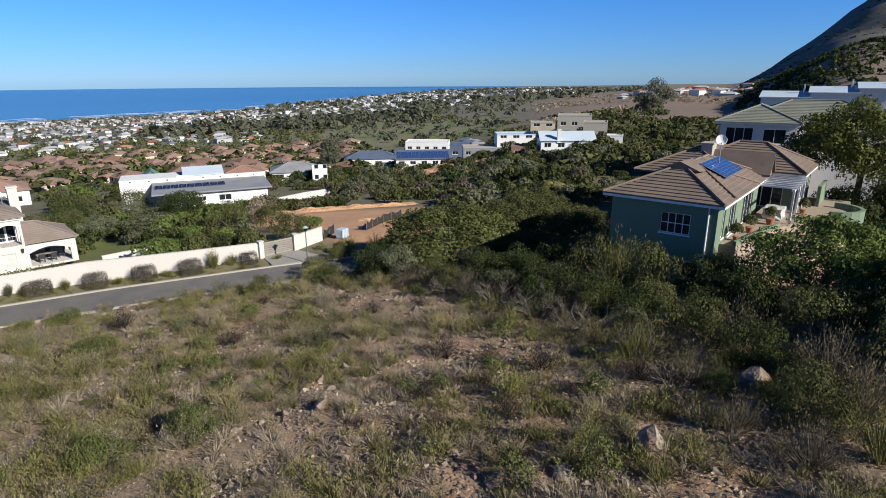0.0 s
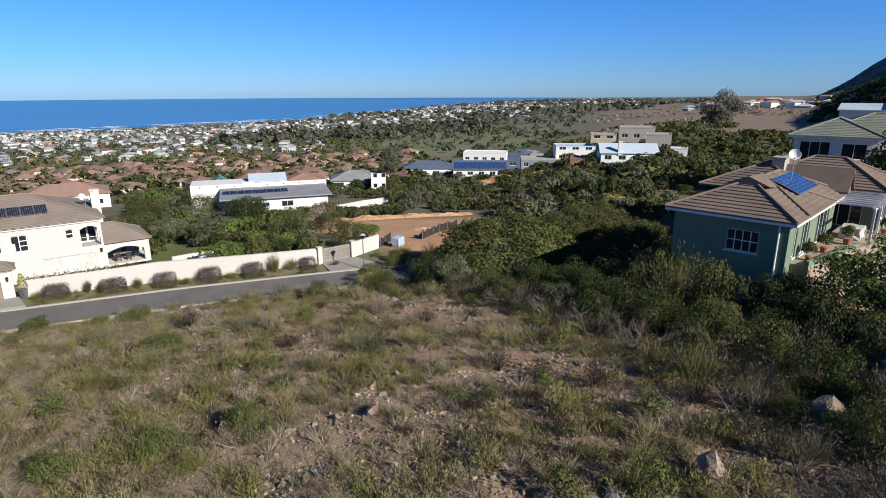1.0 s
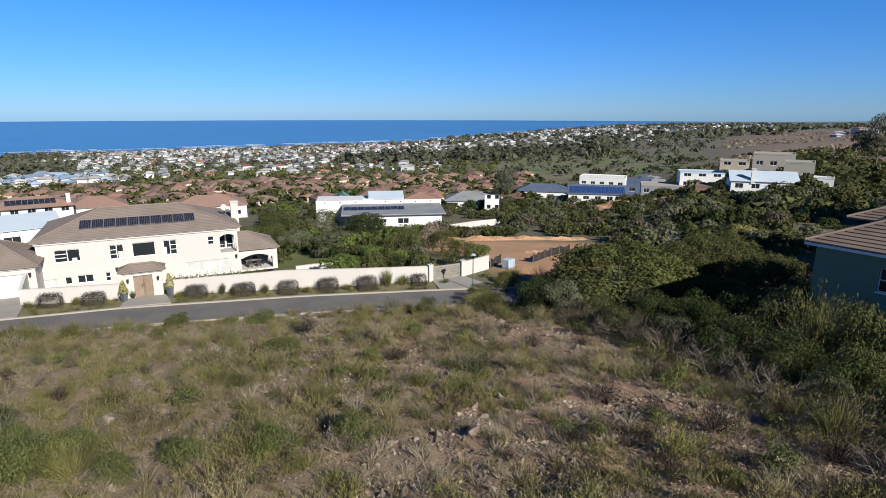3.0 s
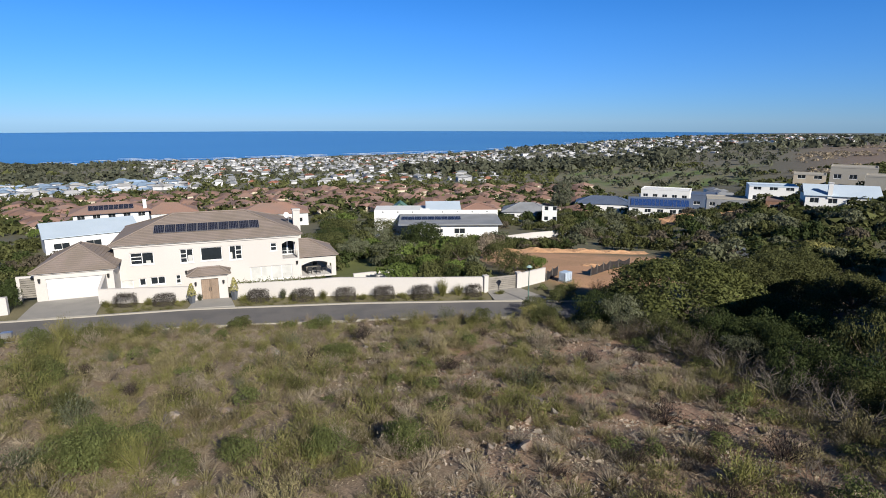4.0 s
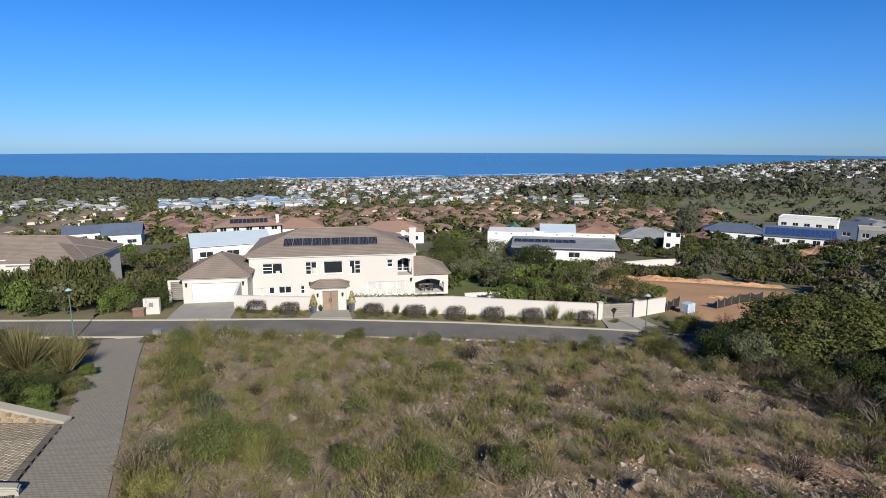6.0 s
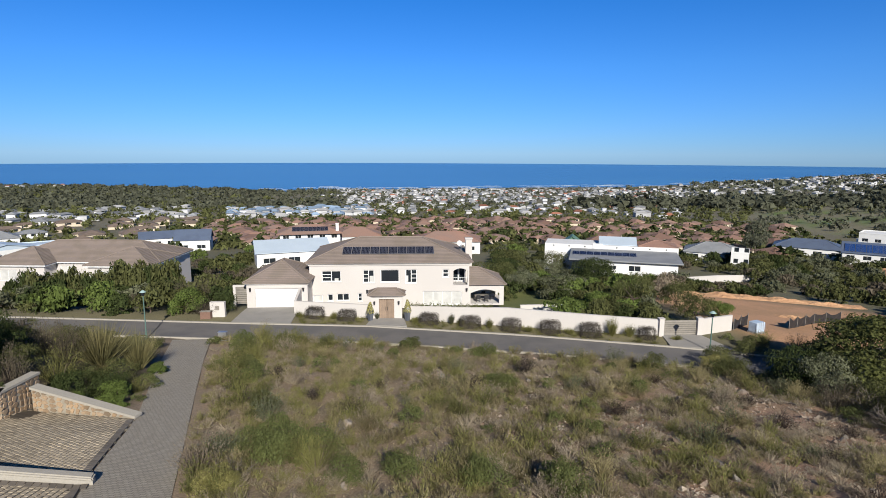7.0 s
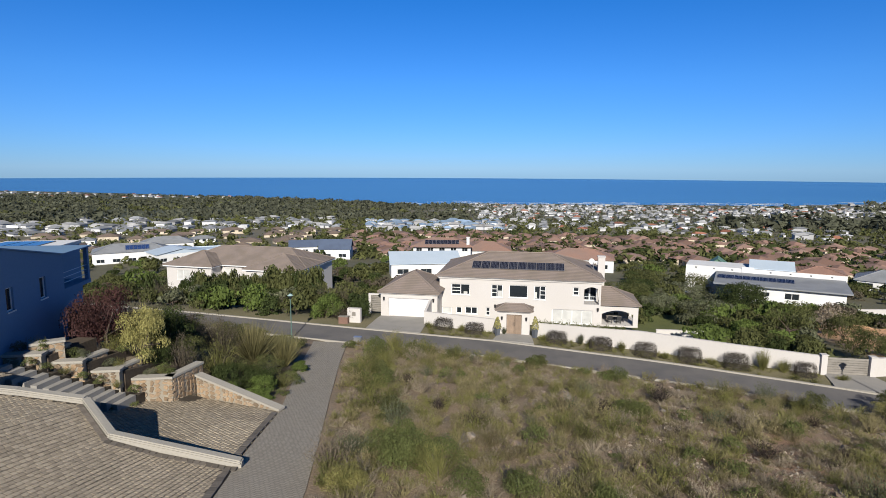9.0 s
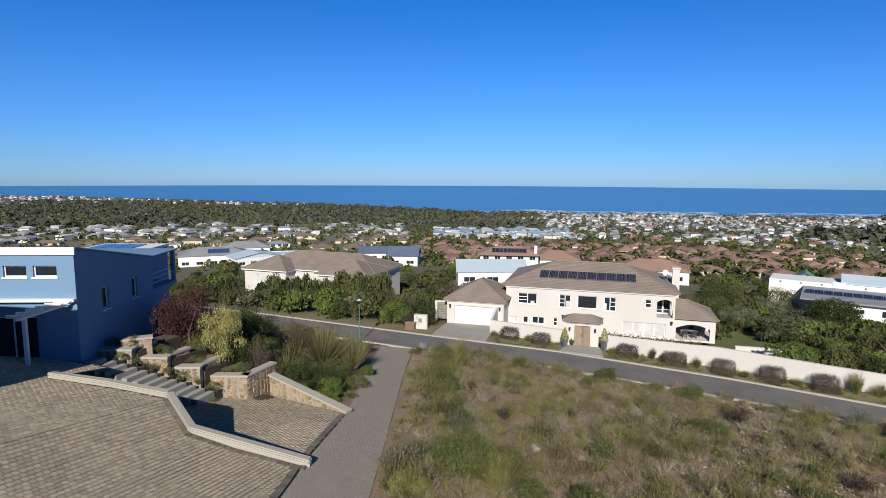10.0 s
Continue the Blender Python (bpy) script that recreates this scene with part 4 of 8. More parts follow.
simple_house("house", "white house with a pale sloping roof", at_ground(-121, 178), facing(-121, 178, 20), 17, 11, 3.4, 0, M_WHITE, M_ROOF_PALE, rows_of(17, 2.8, 4), kind="gable_y", rise=1.6)
simple_house("house", "grey roofed white house beyond the scrub", at_ground(-168, 236), facing(-168, 236), 22, 12, 3.6, 22, M_WHITE, M_ROOF_MID, rows_of(22, 2.9, 4))
low_wall([(49.0, 96.6), (58.0, 102.0), (71.0, 107.5)], [-4.4, -5.3, -6.5], 0.25, "pale plastered wall along the edge of the cleared site", -9.0)

# the grey-roofed house and white roofs up the slope
gz = 8.2
masses("house", "pale house with a grey green tiled hipped roof and balcony", (70.2, 22.9, gz - 0.5), -73, (
    (-4.0, 3.4, 0, 9.0, 4.2, [(0.6, 3.4, 1.7, 3.7, 3, 1), (4.4, 6.6, 2.0, 3.6, 2, 1)]), (-1.5, 12.0, 3.4, 12.0, 4.4, [])), M_WHITE, M_ROOF_GREY, 22, 0.6, 0.4, dz=5.0)
wr = thing("house", "white building with stepped pale sheet roofs high on the slope", "house", (110, 27, 6), -76)
for k, (x0, x1, z) in enumerate(((-9, -2, 7.4), (-2, 4.5, 8.2), (4.5, 11, 8.9))):
    part("wall", boxes((x0, x1 - 0.01, k * 0.02, 9, -7, z)), M_WHITE, wr)
    bm = bmesh.new()
    gable_roof(bm, x0 - 0.3, x1 + 0.3, -0.5, 9.5, z + 0.01, 0.9, "x", 0.15)
    part("roof", bm, M_ROOF_PALE, wr)
    part("vent_pipe", tube(bmesh.new(), (x1 - 1, 3, z), (x1 - 1, 3, z + 2.2), 0.12, 0.12), M_ALU, wr)

# the green house at the plot's upper side
GX, GY, GT = 34.35, 12.75, 8.0
gh = thing("house", "two-storey sage green house with brown tiled hipped roofs and solar panels", "house", (GX, GY, 9.65), GT)
F = -6.2
bm = bmesh.new()
wall_face(bm, (0, 6.5), (0, -1), 6.5, F, 0, [(3.2, 5.0, -2.05, -0.75), (4.75, 5.8, -4.8, -3.65)], 0.18)
wall_face(bm, (0, 0), (1, 0), 11.3, F, 0, [(1.3, 1.9, -2.3, -0.4), (3.0, 4.6, -2.5, -0.4), (6.6, 9.6, -2.58, -0.4)], 0.18)
wall_face(bm, (11.3, 0), (0, 1), 6.5, F, 0, [])
wall_face(bm, (11.3, 6.5), (-1, 0), 11.3, F, 0, [])
part("wall", bm, M_GREEN_WALL, gh)
window(gh, (0, 6.5), (0, -1), 3.2, 5.0, -2.05, -0.75, 4, 2, reveal=0.18, bar=0.05)
window(gh, (0, 6.5), (0, -1), 4.75, 5.8, -4.8, -3.65, 1, 1, reveal=0.18, bar=0.09)
window(gh, (0, 0), (1, 0), 1.3, 1.9, -2.3, -0.4, 1, 1, reveal=0.18)
window(gh, (0, 0), (1, 0), 3.0, 4.6, -2.5, -0.4, 2, 1, reveal=0.18)
window(gh, (0, 0), (1, 0), 6.6, 9.6, -2.58, -0.4, 3, 1, reveal=0.18, sill=False)
part("fascia", boxes((-0.42, 11.7, -0.42, 7.0, -0.1, 0.06)), M_TRIM, gh)
bm = bmesh.new()
hip_roof(bm, 0, 8.4, 0, 6.6, 0.1, 24, 0.36, 0.06, 0.42)
part("roof", bm, M_ROOF_BROWN, gh)
bm = bmesh.new()
hip_roof(bm, 2.6, 12.4, 0.02, 6.5, 0.1, 24, 0.36, 0.06, 0.42)
part("roof", bm, M_ROOF_BROWN, gh)
# the small gable that stands on the front hip
bm = bmesh.new()
face(bm, (2.7, 2.0, 1.50), (2.7, 4.6, 1.50), (2.7, 3.3, 2.05))
face(bm, (2.7, 2.0, 1.50), (2.7, 3.3, 2.05), (5.6, 3.3, 1.95), (4.2, 2.0, 1.36))
face(bm, (2.7, 4.6, 1.50), (4.2, 4.6, 1.36), (5.6, 3.3, 1.95), (2.7, 3.3, 2.05))
face(bm, (2.7, 2.0, 1.50), (4.2, 2.0, 1.36), (4.2, 4.6, 1.36), (2.7, 4.6, 1.50))
bmesh.ops.recalc_face_normals(bm, faces=bm.faces[:])
part("gablet", bm, M_ROOF_BROWN, gh, "small tiled gable above the front hip")
rack(gh, 5, (5.2, 0.95, 0.1 + 1.37 * math.tan(radians(24)) + 0.12), (1, 0), 24, 0.95, 1.95, 0.02, (4, 7), M_SOLAR_BLUE)
G2 = (14.2, 20.4, -2.2, 6.0)
bm = bmesh.new()
wall_face(bm, (G2[0], G2[2]), (1, 0), 6.2, F, 0.2, [(0.9, 2.6, -2.0, -0.6), (3.6, 5.4, -2.5, -0.6)], 0.18)
wall_face(bm, (G2[0], G2[3]), (0, -1), 8.2, F, 0.2, [(5.0, 7.2, -2.5, -0.5)], 0.18)
wall_face(bm, (G2[1], G2[2]), (0, 1), 8.2, F, 0.2, [])
part("wall", bm, M_GREEN_WALL, gh)
part("fascia", boxes((G2[0] - 0.4, G2[1] + 0.4, G2[2] - 0.4, G2[3] + 0.4, 0.1, 0.26)), M_TRIM, gh)
for a, b, c_, d_ in ((0.9, 2.6, -2.0, -0.6), (3.6, 5.4, -2.5, -0.6)):
    window(gh, (G2[0], G2[2]), (1, 0), a, b, c_, d_, 2, 1)
window(gh, (G2[0], G2[3]), (0, -1), 5.0, 7.2, -2.5, -0.5, 3, 1, sill=False)
bm = bmesh.new()
hip_roof(bm, *G2, 0.3, 27, 0.36, 0.06, 0.42)
part("roof", bm, M_ROOF_BROWN, gh)
bm = bmesh.new()
hip_roof(bm, 9.0, 20.4, 1.6, 8.0, 0.32, 24, 0.36, 0.06, 0.42)
part("roof", bm, M_ROOF_BROWN, gh)
bm = bmesh.new()
gable_roof(bm, 11.4, 13.4, -0.6, 5.0, 0.25, 1.5, "y", 0.14)
face(bm, (11.7, -0.45, 0.2), (13.1, -0.45, 0.2), (12.4, -0.45, 1.35))
part("gable", bm, M_ROOF_BROWN, gh)
part("chimney", boxes((11.6, 12.8, 3.6, 4.4, 0.3, 2.3), (11.5, 12.9, 3.5, 4.5, 2.3, 2.4)), M_KERB, gh)
# gutter, downpipe
bm = bmesh.new()
tube(bm, (-0.05, 0.5, 0), (-0.05, 0.5, F + 1.0), 0.05, 0.05)
tube(bm, (-0.05, 0.5, F + 1.0), (-0.4, 0.0, F + 0.8), 0.05, 0.05)
part("downpipe", bm, M_TRIM, gh, "white downpipe")
# patio with pergola, low walls and pots
M_PATIO = mat("tan patio tiles", (0.33, 0.265, 0.20), 0.8, 0.12, 0.8, 12.0, 0.2, second=(0.28, 0.225, 0.17))
patio = thing("patio", "raised tiled patio with low pale walls beside the green house", "patio", (GX, GY, 7.1), GT, kind="structure")
part("slab", prism(bmesh.new(), [(1.2, -0.01), (1.2, -0.95), (8.0, -2.2), (13.2, -4.4), (16.5, -5.6), (21.0, -5.2), (21.0, -0.01)], -3.2, 0.0), M_PATIO, patio)
part("parapet", prism(bmesh.new(), [(1.2, -0.95), (8.0, -2.2), (8.0, -2.0), (1.2, -0.75)], 0.003, 0.3), M_GREEN_WALL, patio)
pg = thing("pergola", "white timber pergola over the patio", "pergola", (GX, GY, 7.1), GT)
for px_ in (9.2, 11.6, 14.0):
    part("post", boxes((px_, px_ + 0.14, -2.6, -2.46, 0, 2.35)), M_TRIM, pg)
part("beam", boxes((8.8, 14.1, -2.62, -2.44, 2.352, 2.5)), M_TRIM, pg)
for k in range(7):
    part("rafter", boxes((8.9 + k * 0.8, 8.98 + k * 0.8, -2.8, -0.02, 2.503, 2.62)), M_TRIM, pg)
wt_ = thing("garden_wall", "curved low sage green garden wall on the patio", "wall", (GX, GY, 7.1), GT)
bm = bmesh.new()
for k in range(9):
    a0, a1 = radians(k * 20), radians(k * 20 + 19.5)
    prism(bm, [(15.6 + 2.1 * math.cos(a0), -4.4 - 2.1 * math.sin(a0)), (15.6 + 2.1 * math.cos(a1), -4.4 - 2.1 * math.sin(a1)), (15.6 + 1.8 * math.cos(a1), -4.4 - 1.8 * math.sin(a1)), (15.6 + 1.8 * math.cos(a0), -4.4 - 1.8 * math.sin(a0))], -0.6, 0.4)
part("wall_body", bm, M_GREEN_WALL, wt_)
gw = thing("garden_wall", "sage green garden screen wall", "wall", (GX, GY, 7.1), GT)
part("wall_body", boxes((17.0, 20.6, -3.4, -3.15, -3.0, 1.6)), M_GREEN_WALL, gw)
PATIO_POTS = []
for k, (px_, py_, s_) in enumerate(((5.2, -0.85, 0.75), (8.4, -1.5, 0.85), (2.6, -0.6, 0.55), (13.4, -2.8, 0.7))):
    pot = thing("plant_pot", "clay pot with a small green shrub on the patio", "plant pot", (GX + px_ * math.cos(radians(GT)) - py_ * math.sin(radians(GT)), GY + px_ * math.sin(radians(GT)) + py_ * math.cos(radians(GT)), 7.1))
    part("pot", tube(bmesh.new(), (0, 0, 0), (0, 0, 0.5 * s_), 0.22 * s_, 0.34 * s_, 12), M_CLAY, pot)
    PATIO_POTS.append((pot, s_))
cv = thing("covered_table", "patio table under a crumpled pale grey cover", "table", (GX + 10.9, GY + 0.2, 7.1), GT)
bm = boxes((-0.9, 0.9, -0.6, 0.6, 0.02, 0.8))
bmesh.ops.subdivide_edges(bm, edges=bm.edges[:], cuts=5, use_grid_fill=True)
for v in bm.verts:
    v.co += Vector((noise.noise(v.co * 3), noise.noise(v.co * 3 + Vector((5, 0, 0))), 0.5 * noise.noise(v.co * 2))) * 0.14
    v.co.z = max(v.co.z, 0.01)
part("cover", bm, M_BLIND, cv)
dish = thing("satellite_dish", "white satellite dish on the green house's roof", "dish", (GX + 7.0, GY + 3.0, 11.55), -60)
bm = bmesh.new()
bmesh.ops.create_uvsphere(bm, u_segments=16, v_segments=8, radius=0.52)
bmesh.ops.delete(bm, geom=[v for v in bm.verts if v.co.z > -0.31], context="VERTS")
bm.transform(pose(0, 0, 1.35, 62, 0, 0))
bmesh.ops.solidify(bm, geom=bm.faces[:], thickness=0.03)
part("reflector", bm, M_WHITE, dish)
part("mast", tube(bmesh.new(), (0, 0.3, -0.6), (0, 0.2, 1.0), 0.04, 0.04), M_ALU, dish)

# ---- plants ----
def leaves(rng, pts, out, size, flat=0.0):
    """Three-cornered leaves at pts, roughly facing the ways out."""
    n = len(pts)
    nrm = out + rng.normal(0, 0.40, (n, 3))
    nrm[:, 2] += flat
    nrm /= np.linalg.norm(nrm, axis=1)[:, None] + 1e-9
    side = np.cross(nrm, rng.normal(0, 1, (n, 3)))
    side /= np.linalg.norm(side, axis=1)[:, None] + 1e-9
    up = np.cross(nrm, side)
    s = size * rng.uniform(0.55, 1.35, (n, 1))
    v = np.stack([pts - up * s - side * s * 0.45, pts + up * s, pts - up * s * 0.7 + side * s * 0.75], 1).reshape(-1, 3)
    return v, np.arange(3 * n).reshape(-1, 3)


def crown_arrays(rng, n, blobs, size):
    """Leaves on the skin and inside of uneven clumps (x, y, z, rx, rz)."""
    blobs = np.array(blobs)
    share = blobs[:, 3] ** 2
    pick = rng.choice(len(blobs), n, p=share / share.sum())
    d = rng.normal(0, 1, (n, 3))
    d /= np.linalg.norm(d, axis=1)[:, None]
    d[:, 2] = np.where(d[:, 2] < -0.35, -d[:, 2], d[:, 2])
    rad = rng.uniform(0.55, 1.08, n) ** 0.6
    b = blobs[pick]
    pts = b[:, :3] + d * rad[:, None] * np.stack([b[:, 3], b[:, 3], b[:, 4]], 1)
    return leaves(rng, pts, d, size)


def blade_arrays(rng, n, spread, high, width, lean=0.6, base=0.12):
    """Thin upright blades or twigs that fan out from one foot."""
    a = rng.uniform(0, math.tau, n)
    q = rng.uniform(0, 1, n) ** 0.6
    foot = np.stack([np.cos(a) * base * q * rng.uniform(0, 1.4, n), np.sin(a) * base * q * rng.uniform(0, 1.4, n), np.zeros(n)], 1)
    tip = foot + np.stack([np.cos(a) * spread * q, np.sin(a) * spread * q, high * rng.uniform(0.55, 1.1, n) * (1 - 0.45 * q * lean)], 1)
    tip += rng.normal(0, 0.06 * high, (n, 3))
    side = np.cross(tip - foot, rng.normal(0, 1, (n, 3)))
    side /= np.linalg.norm(side, axis=1)[:, None] + 1e-9
    w = width * rng.uniform(0.6, 1.4, (n, 1))
    v = np.stack([foot + side * w, tip, foot - side * w], 1).reshape(-1, 3)
    return v, np.arange(3 * n).reshape(-1, 3)


def twiggy_arrays(rng, stems, sprigs, spread, high, size):
    """A heath shrub: stems that fan out, with small leaves up their length."""
    v1, f1 = blade_arrays(rng, stems, spread, high, 0.012, 0.6, 0.1)
    tips, foots = v1[1::3], (v1[0::3] + v1[2::3]) / 2
    k = rng.randint(0, stems, sprigs)
    f = rng.uniform(0.25, 1.05, (sprigs, 1)) ** 0.7
    pts = foots[k] + (tips[k] - foots[k]) * f + rng.normal(0, 0.035 * high + 0.02, (sprigs, 3))
    out = (tips[k] - foots[k]) / (np.linalg.norm(tips[k] - foots[k], axis=1)[:, None] + 1e-9) + (0, 0, 0.35) + rng.normal(0, 0.5, (sprigs, 3))
    out /= np.linalg.norm(out, axis=1)[:, None] + 1e-9
    nrm = rng.normal(0, 1, (sprigs, 3))
    side = np.cross(out, nrm)
    side /= np.linalg.norm(side, axis=1)[:, None] + 1e-9
    s = size * rng.uniform(0.6, 1.4, (sprigs, 1))
    v2 = np.stack([pts - side * s * 0.34, pts + out * s * 1.9, pts + side * s * 0.34], 1).reshape(-1, 3)
    return np.concatenate([v1, v2]), np.concatenate([f1, np.arange(3 * sprigs).reshape(-1, 3) + len(v1)])


def mesh_of(name, arrays, material):
    ob = soup(name, arrays[0], arrays[1], material)
    me = ob.data
    bpy.data.objects.remove(ob)
    return me


def tree_kind(name, seeds, material, n, leaf, blob, trunk_r, trunk_h, spreadz=0.8, root=-0.15):
    """Unit crowns (about 1 wide each side, 1 high) with limbs, as pairs of meshes."""
    out = []
    for seed in seeds:
        rng = np.random.RandomState(seed)
        low = 0.1 if trunk_h < 0.35 else 0.34
        blobs = [(0, 0, 0.48 if trunk_h < 0.35 else 0.6, 0.55, 0.40)]
        for k in range(blob):
            a, d = rng.uniform(0, math.tau), rng.uniform(0.3, 0.72)
            blobs.append((math.cos(a) * d, math.sin(a) * d, low + (0.84 - low) * rng.uniform(0, 1) * (1 - 0.75 * d * d), rng.uniform(0.18, 0.36), rng.uniform(0.14, 0.28) * spreadz))
        crown = mesh_of("crown", crown_arrays(rng, n, blobs, leaf), material)
        bm = bmesh.new()
        tube(bm, (0, 0, root), (0.02, 0.01, trunk_h), trunk_r, trunk_r * 0.7, 7)
        for b in blobs[1:6]:
            tube(bm, (0.02, 0.01, trunk_h * 0.8), (b[0] * 0.8, b[1] * 0.8, b[2]), trunk_r * 0.55, trunk_r * 0.2, 5)
        me = bpy.data.meshes.new("trunk")
        bm.to_mesh(me)
        bm.free()
        me.materials.append(M_BARK)
        out.append((crown, me))
    return out


KINDS = {
    "round": (tree_kind("round", (1, 2, 3), L_DARK, 5600, 0.025, 26, 0.035, 0.3), "bush", "dense dark green rounded bush on the slope", "bush"),
    "olive": (tree_kind("olive", (4, 5, 6, 7), L_OLIVE, 4600, 0.024, 18, 0.03, 0.3), "bush", "olive green wild bush with an uneven crown", "bush"),
    "grey": (tree_kind("grey", (8, 9), L_GREY, 4600, 0.023, 16, 0.03, 0.3), "bush", "grey green bushy shrub with pale leaves", "bush"),
    "bright": (tree_kind("bright", (10, 11), L_BRIGHT, 5000, 0.034, 22, 0.04, 0.3), "tree", "bright green broad-leaved garden tree", "tree"),
    "yellow": (tree_kind("yellow", (12,), L_YELLOW, 8000, 0.021, 30, 0.03, 0.3), "bush", "yellow green garden bush in bright leaf", "bush"),
    "red": (tree_kind("red", (13,), L_RED, 6500, 0.018, 20, 0.03, 0.3), "bush", "dark red-leaved garden bush", "bush"),
    "dry": (tree_kind("dry", (14, 15), L_DRY, 1500, 0.036, 16, 0.035, 0.3), "bush", "bare grey brown twiggy bush", "bush"),
    "tall": (tree_kind("tall", (16, 17), L_FLATS, 4500, 0.028, 12, 0.03, 0.5, 0.6), "tree", "tall dark gum tree with a broken crown", "tree"),
}
for far_key, near_key, m in (("olive_far", "olive", L_OLIVE), ("round_far", "round", L_DARK), ("grey_far", "grey", L_GREY), ("dry_far", "dry", L_WISP), ("bright_far", "bright", L_BRIGHT)):
    KINDS[far_key] = (tree_kind(far_key, (41, 42, 43, 44), m, 620, 0.086, 18, 0.03, 0.3), *KINDS[near_key][1:])
KINDS["big"] = (tree_kind("big", (61, 62), L_DARK, 15000, 0.020, 40, 0.04, 0.3), "tree", "large dense dark green tree", "tree")
KINDS["leafy"] = (tree_kind("leafy", (65, 66), L_LEAFY, 4000, 0.026, 20, 0.03, 0.3), "shrub", "plain green leafy shrub", "shrub")
KINDS["leafy_low"] = (tree_kind("leafy_low", (67, 68, 69), L_LEAFY, 1000, 0.046, 14, 0.03, 0.3), "shrub", "small dark green leafy shrub among heath", "shrub")


def wisp_kind(seeds, material):
    """Unit bushes of thin upright twigs with sparse small leaves."""
    out = []
    for seed in seeds:
        g0 = np.random.RandomState(seed)
        crown = mesh_of("crown", twiggy_arrays(g0, 120, 1900, 0.85, 1.0, 0.025), material)
        bm = bmesh.new()
        for k in range(5):
            a = k * 1.3
            tube(bm, (0, 0, -0.15), (0.4 * math.cos(a), 0.4 * math.sin(a), 0.55), 0.025, 0.008, 5)
        me = bpy.data.meshes.new("trunk")
        bm.to_mesh(me)
        bm.free()
        me.materials.append(M_BARK)
        out.append((crown, me))
    return out


def dome_kind(seeds, material, n, leaf, root=-0.15):
    """A single broad dense dome whose skin is made of many small clumps."""
    out = []
    for seed in seeds:
        g0 = np.random.RandomState(seed)
        blobs = [(0, 0, 0.36, 0.74, 0.46)]
        for k in range(90):
            a, e = g0.uniform(0, math.tau), math.asin(g0.uniform(0.0, 1.0))
            q = g0.uniform(0.86, 1.06)
            blobs.append((0.76 * math.cos(a) * math.cos(e) * q, 0.76 * math.sin(a) * math.cos(e) * q, 0.34 + 0.5 * math.sin(e) * q, g0.uniform(0.10, 0.2), g0.uniform(0.08, 0.15)))
        for k in range(26):
            a = g0.uniform(0, math.tau)
            blobs.append((0.74 * math.cos(a), 0.74 * math.sin(a), g0.uniform(0.1, 0.3), 0.2, 0.16))
        crown = mesh_of("crown", crown_arrays(g0, n, blobs, leaf), material)
        bm = bmesh.new()
        tube(bm, (0, 0, root), (0, 0, 0.4), 0.05, 0.03, 7)
        for k in range(6):
            tube(bm, (0, 0, 0.1), (0.55 * math.cos(k), 0.55 * math.sin(k), 0.5), 0.03, 0.01, 5)
        me = bpy.data.meshes.new("trunk")
        bm.to_mesh(me)
        bm.free()
        me.materials.append(M_BARK)
        out.append((crown, me))
    return out


KINDS["wisp"] = (wisp_kind((91, 92, 93), L_WISP), "bush", "thin brown grey twiggy bush, almost bare", "bush")
KINDS["wisp_green"] = (wisp_kind((94, 95), L_SCRUB_G), "bush", "loose green bush of upright twigs", "bush")
KINDS["dome"] = (dome_kind((96,), leaf_mat("dark olive leaves", (0.100, 0.110, 0.036), (0.070, 0.079, 0.026)), 30000, 0.017), "bush", "very large dense dome-shaped dark olive bush", "bush")
KINDS["dome_dark"] = (dome_kind((97, 98), L_DARK, 15000, 0.020), "bush", "broad dense dark green bush", "bush")
KINDS["dome_olive"] = (dome_kind((99, 100), L_OLIVE, 13000, 0.021), "bush", "broad dense olive green bush", "bush")
KINDS["bigolive"] = (dome_kind((64,), leaf_mat("sunlit yellow olive leaves", (0.115, 0.125, 0.030), (0.085, 0.095, 0.024)), 24000, 0.019, -1.0), "tree", "large sunlit olive green tree", "tree")
KINDS["bigbright"] = (dome_kind((63,), L_BRIGHT, 22000, 0.018), "tree", "bright green broad-leaved garden tree", "tree")


def bare_kind(seeds):
    """Unit shrubs of twisted bare branches that fork three times, with a few dry sprigs at the tips."""
    out, m = [], mat("weathered grey branches", (0.155, 0.132, 0.11), 0.95, 0.2, 2.0, 14.0, 0.2, island=0.15)
    for seed in seeds:
        g0 = np.random.RandomState(seed)
        bm, tips = bmesh.new(), []
        def fork(p, d, length, r, depth):
            q = p + d * length
            tube(bm, p, q, r, r * 0.7, 3)
            if depth == 0:
                tips.append(q)
                return
            for k in range(3 if depth > 1 else 2):
                e = (d + Vector(g0.normal(0, 0.55, 3))).normalized()
                e.z = abs(e.z) * 0.8 + 0.1
                fork(q, e.normalized(), length * g0.uniform(0.55, 0.85), r * 0.68, depth - 1)
        for k in range(6):
            a = k * 1.05 + g0.uniform(-0.3, 0.3)
            fork(Vector((0.05 * math.cos(a), 0.05 * math.sin(a), -0.1)), Vector((0.7 * math.cos(a), 0.7 * math.sin(a), 0.75)).normalized(), 0.42, 0.022, 3)
        wood = bpy.data.meshes.new("branches")
        bm.to_mesh(wood)
        bm.free()
        wood.materials.append(m)
        t = np.array(tips)[g0.randint(0, len(tips), 700)] + g0.normal(0, 0.06, (700, 3))
        out.append((mesh_of("crown", leaves(g0, t, t / (np.linalg.norm(t, axis=1)[:, None] + 1e-9), 0.018), L_WISP), wood))
    return out


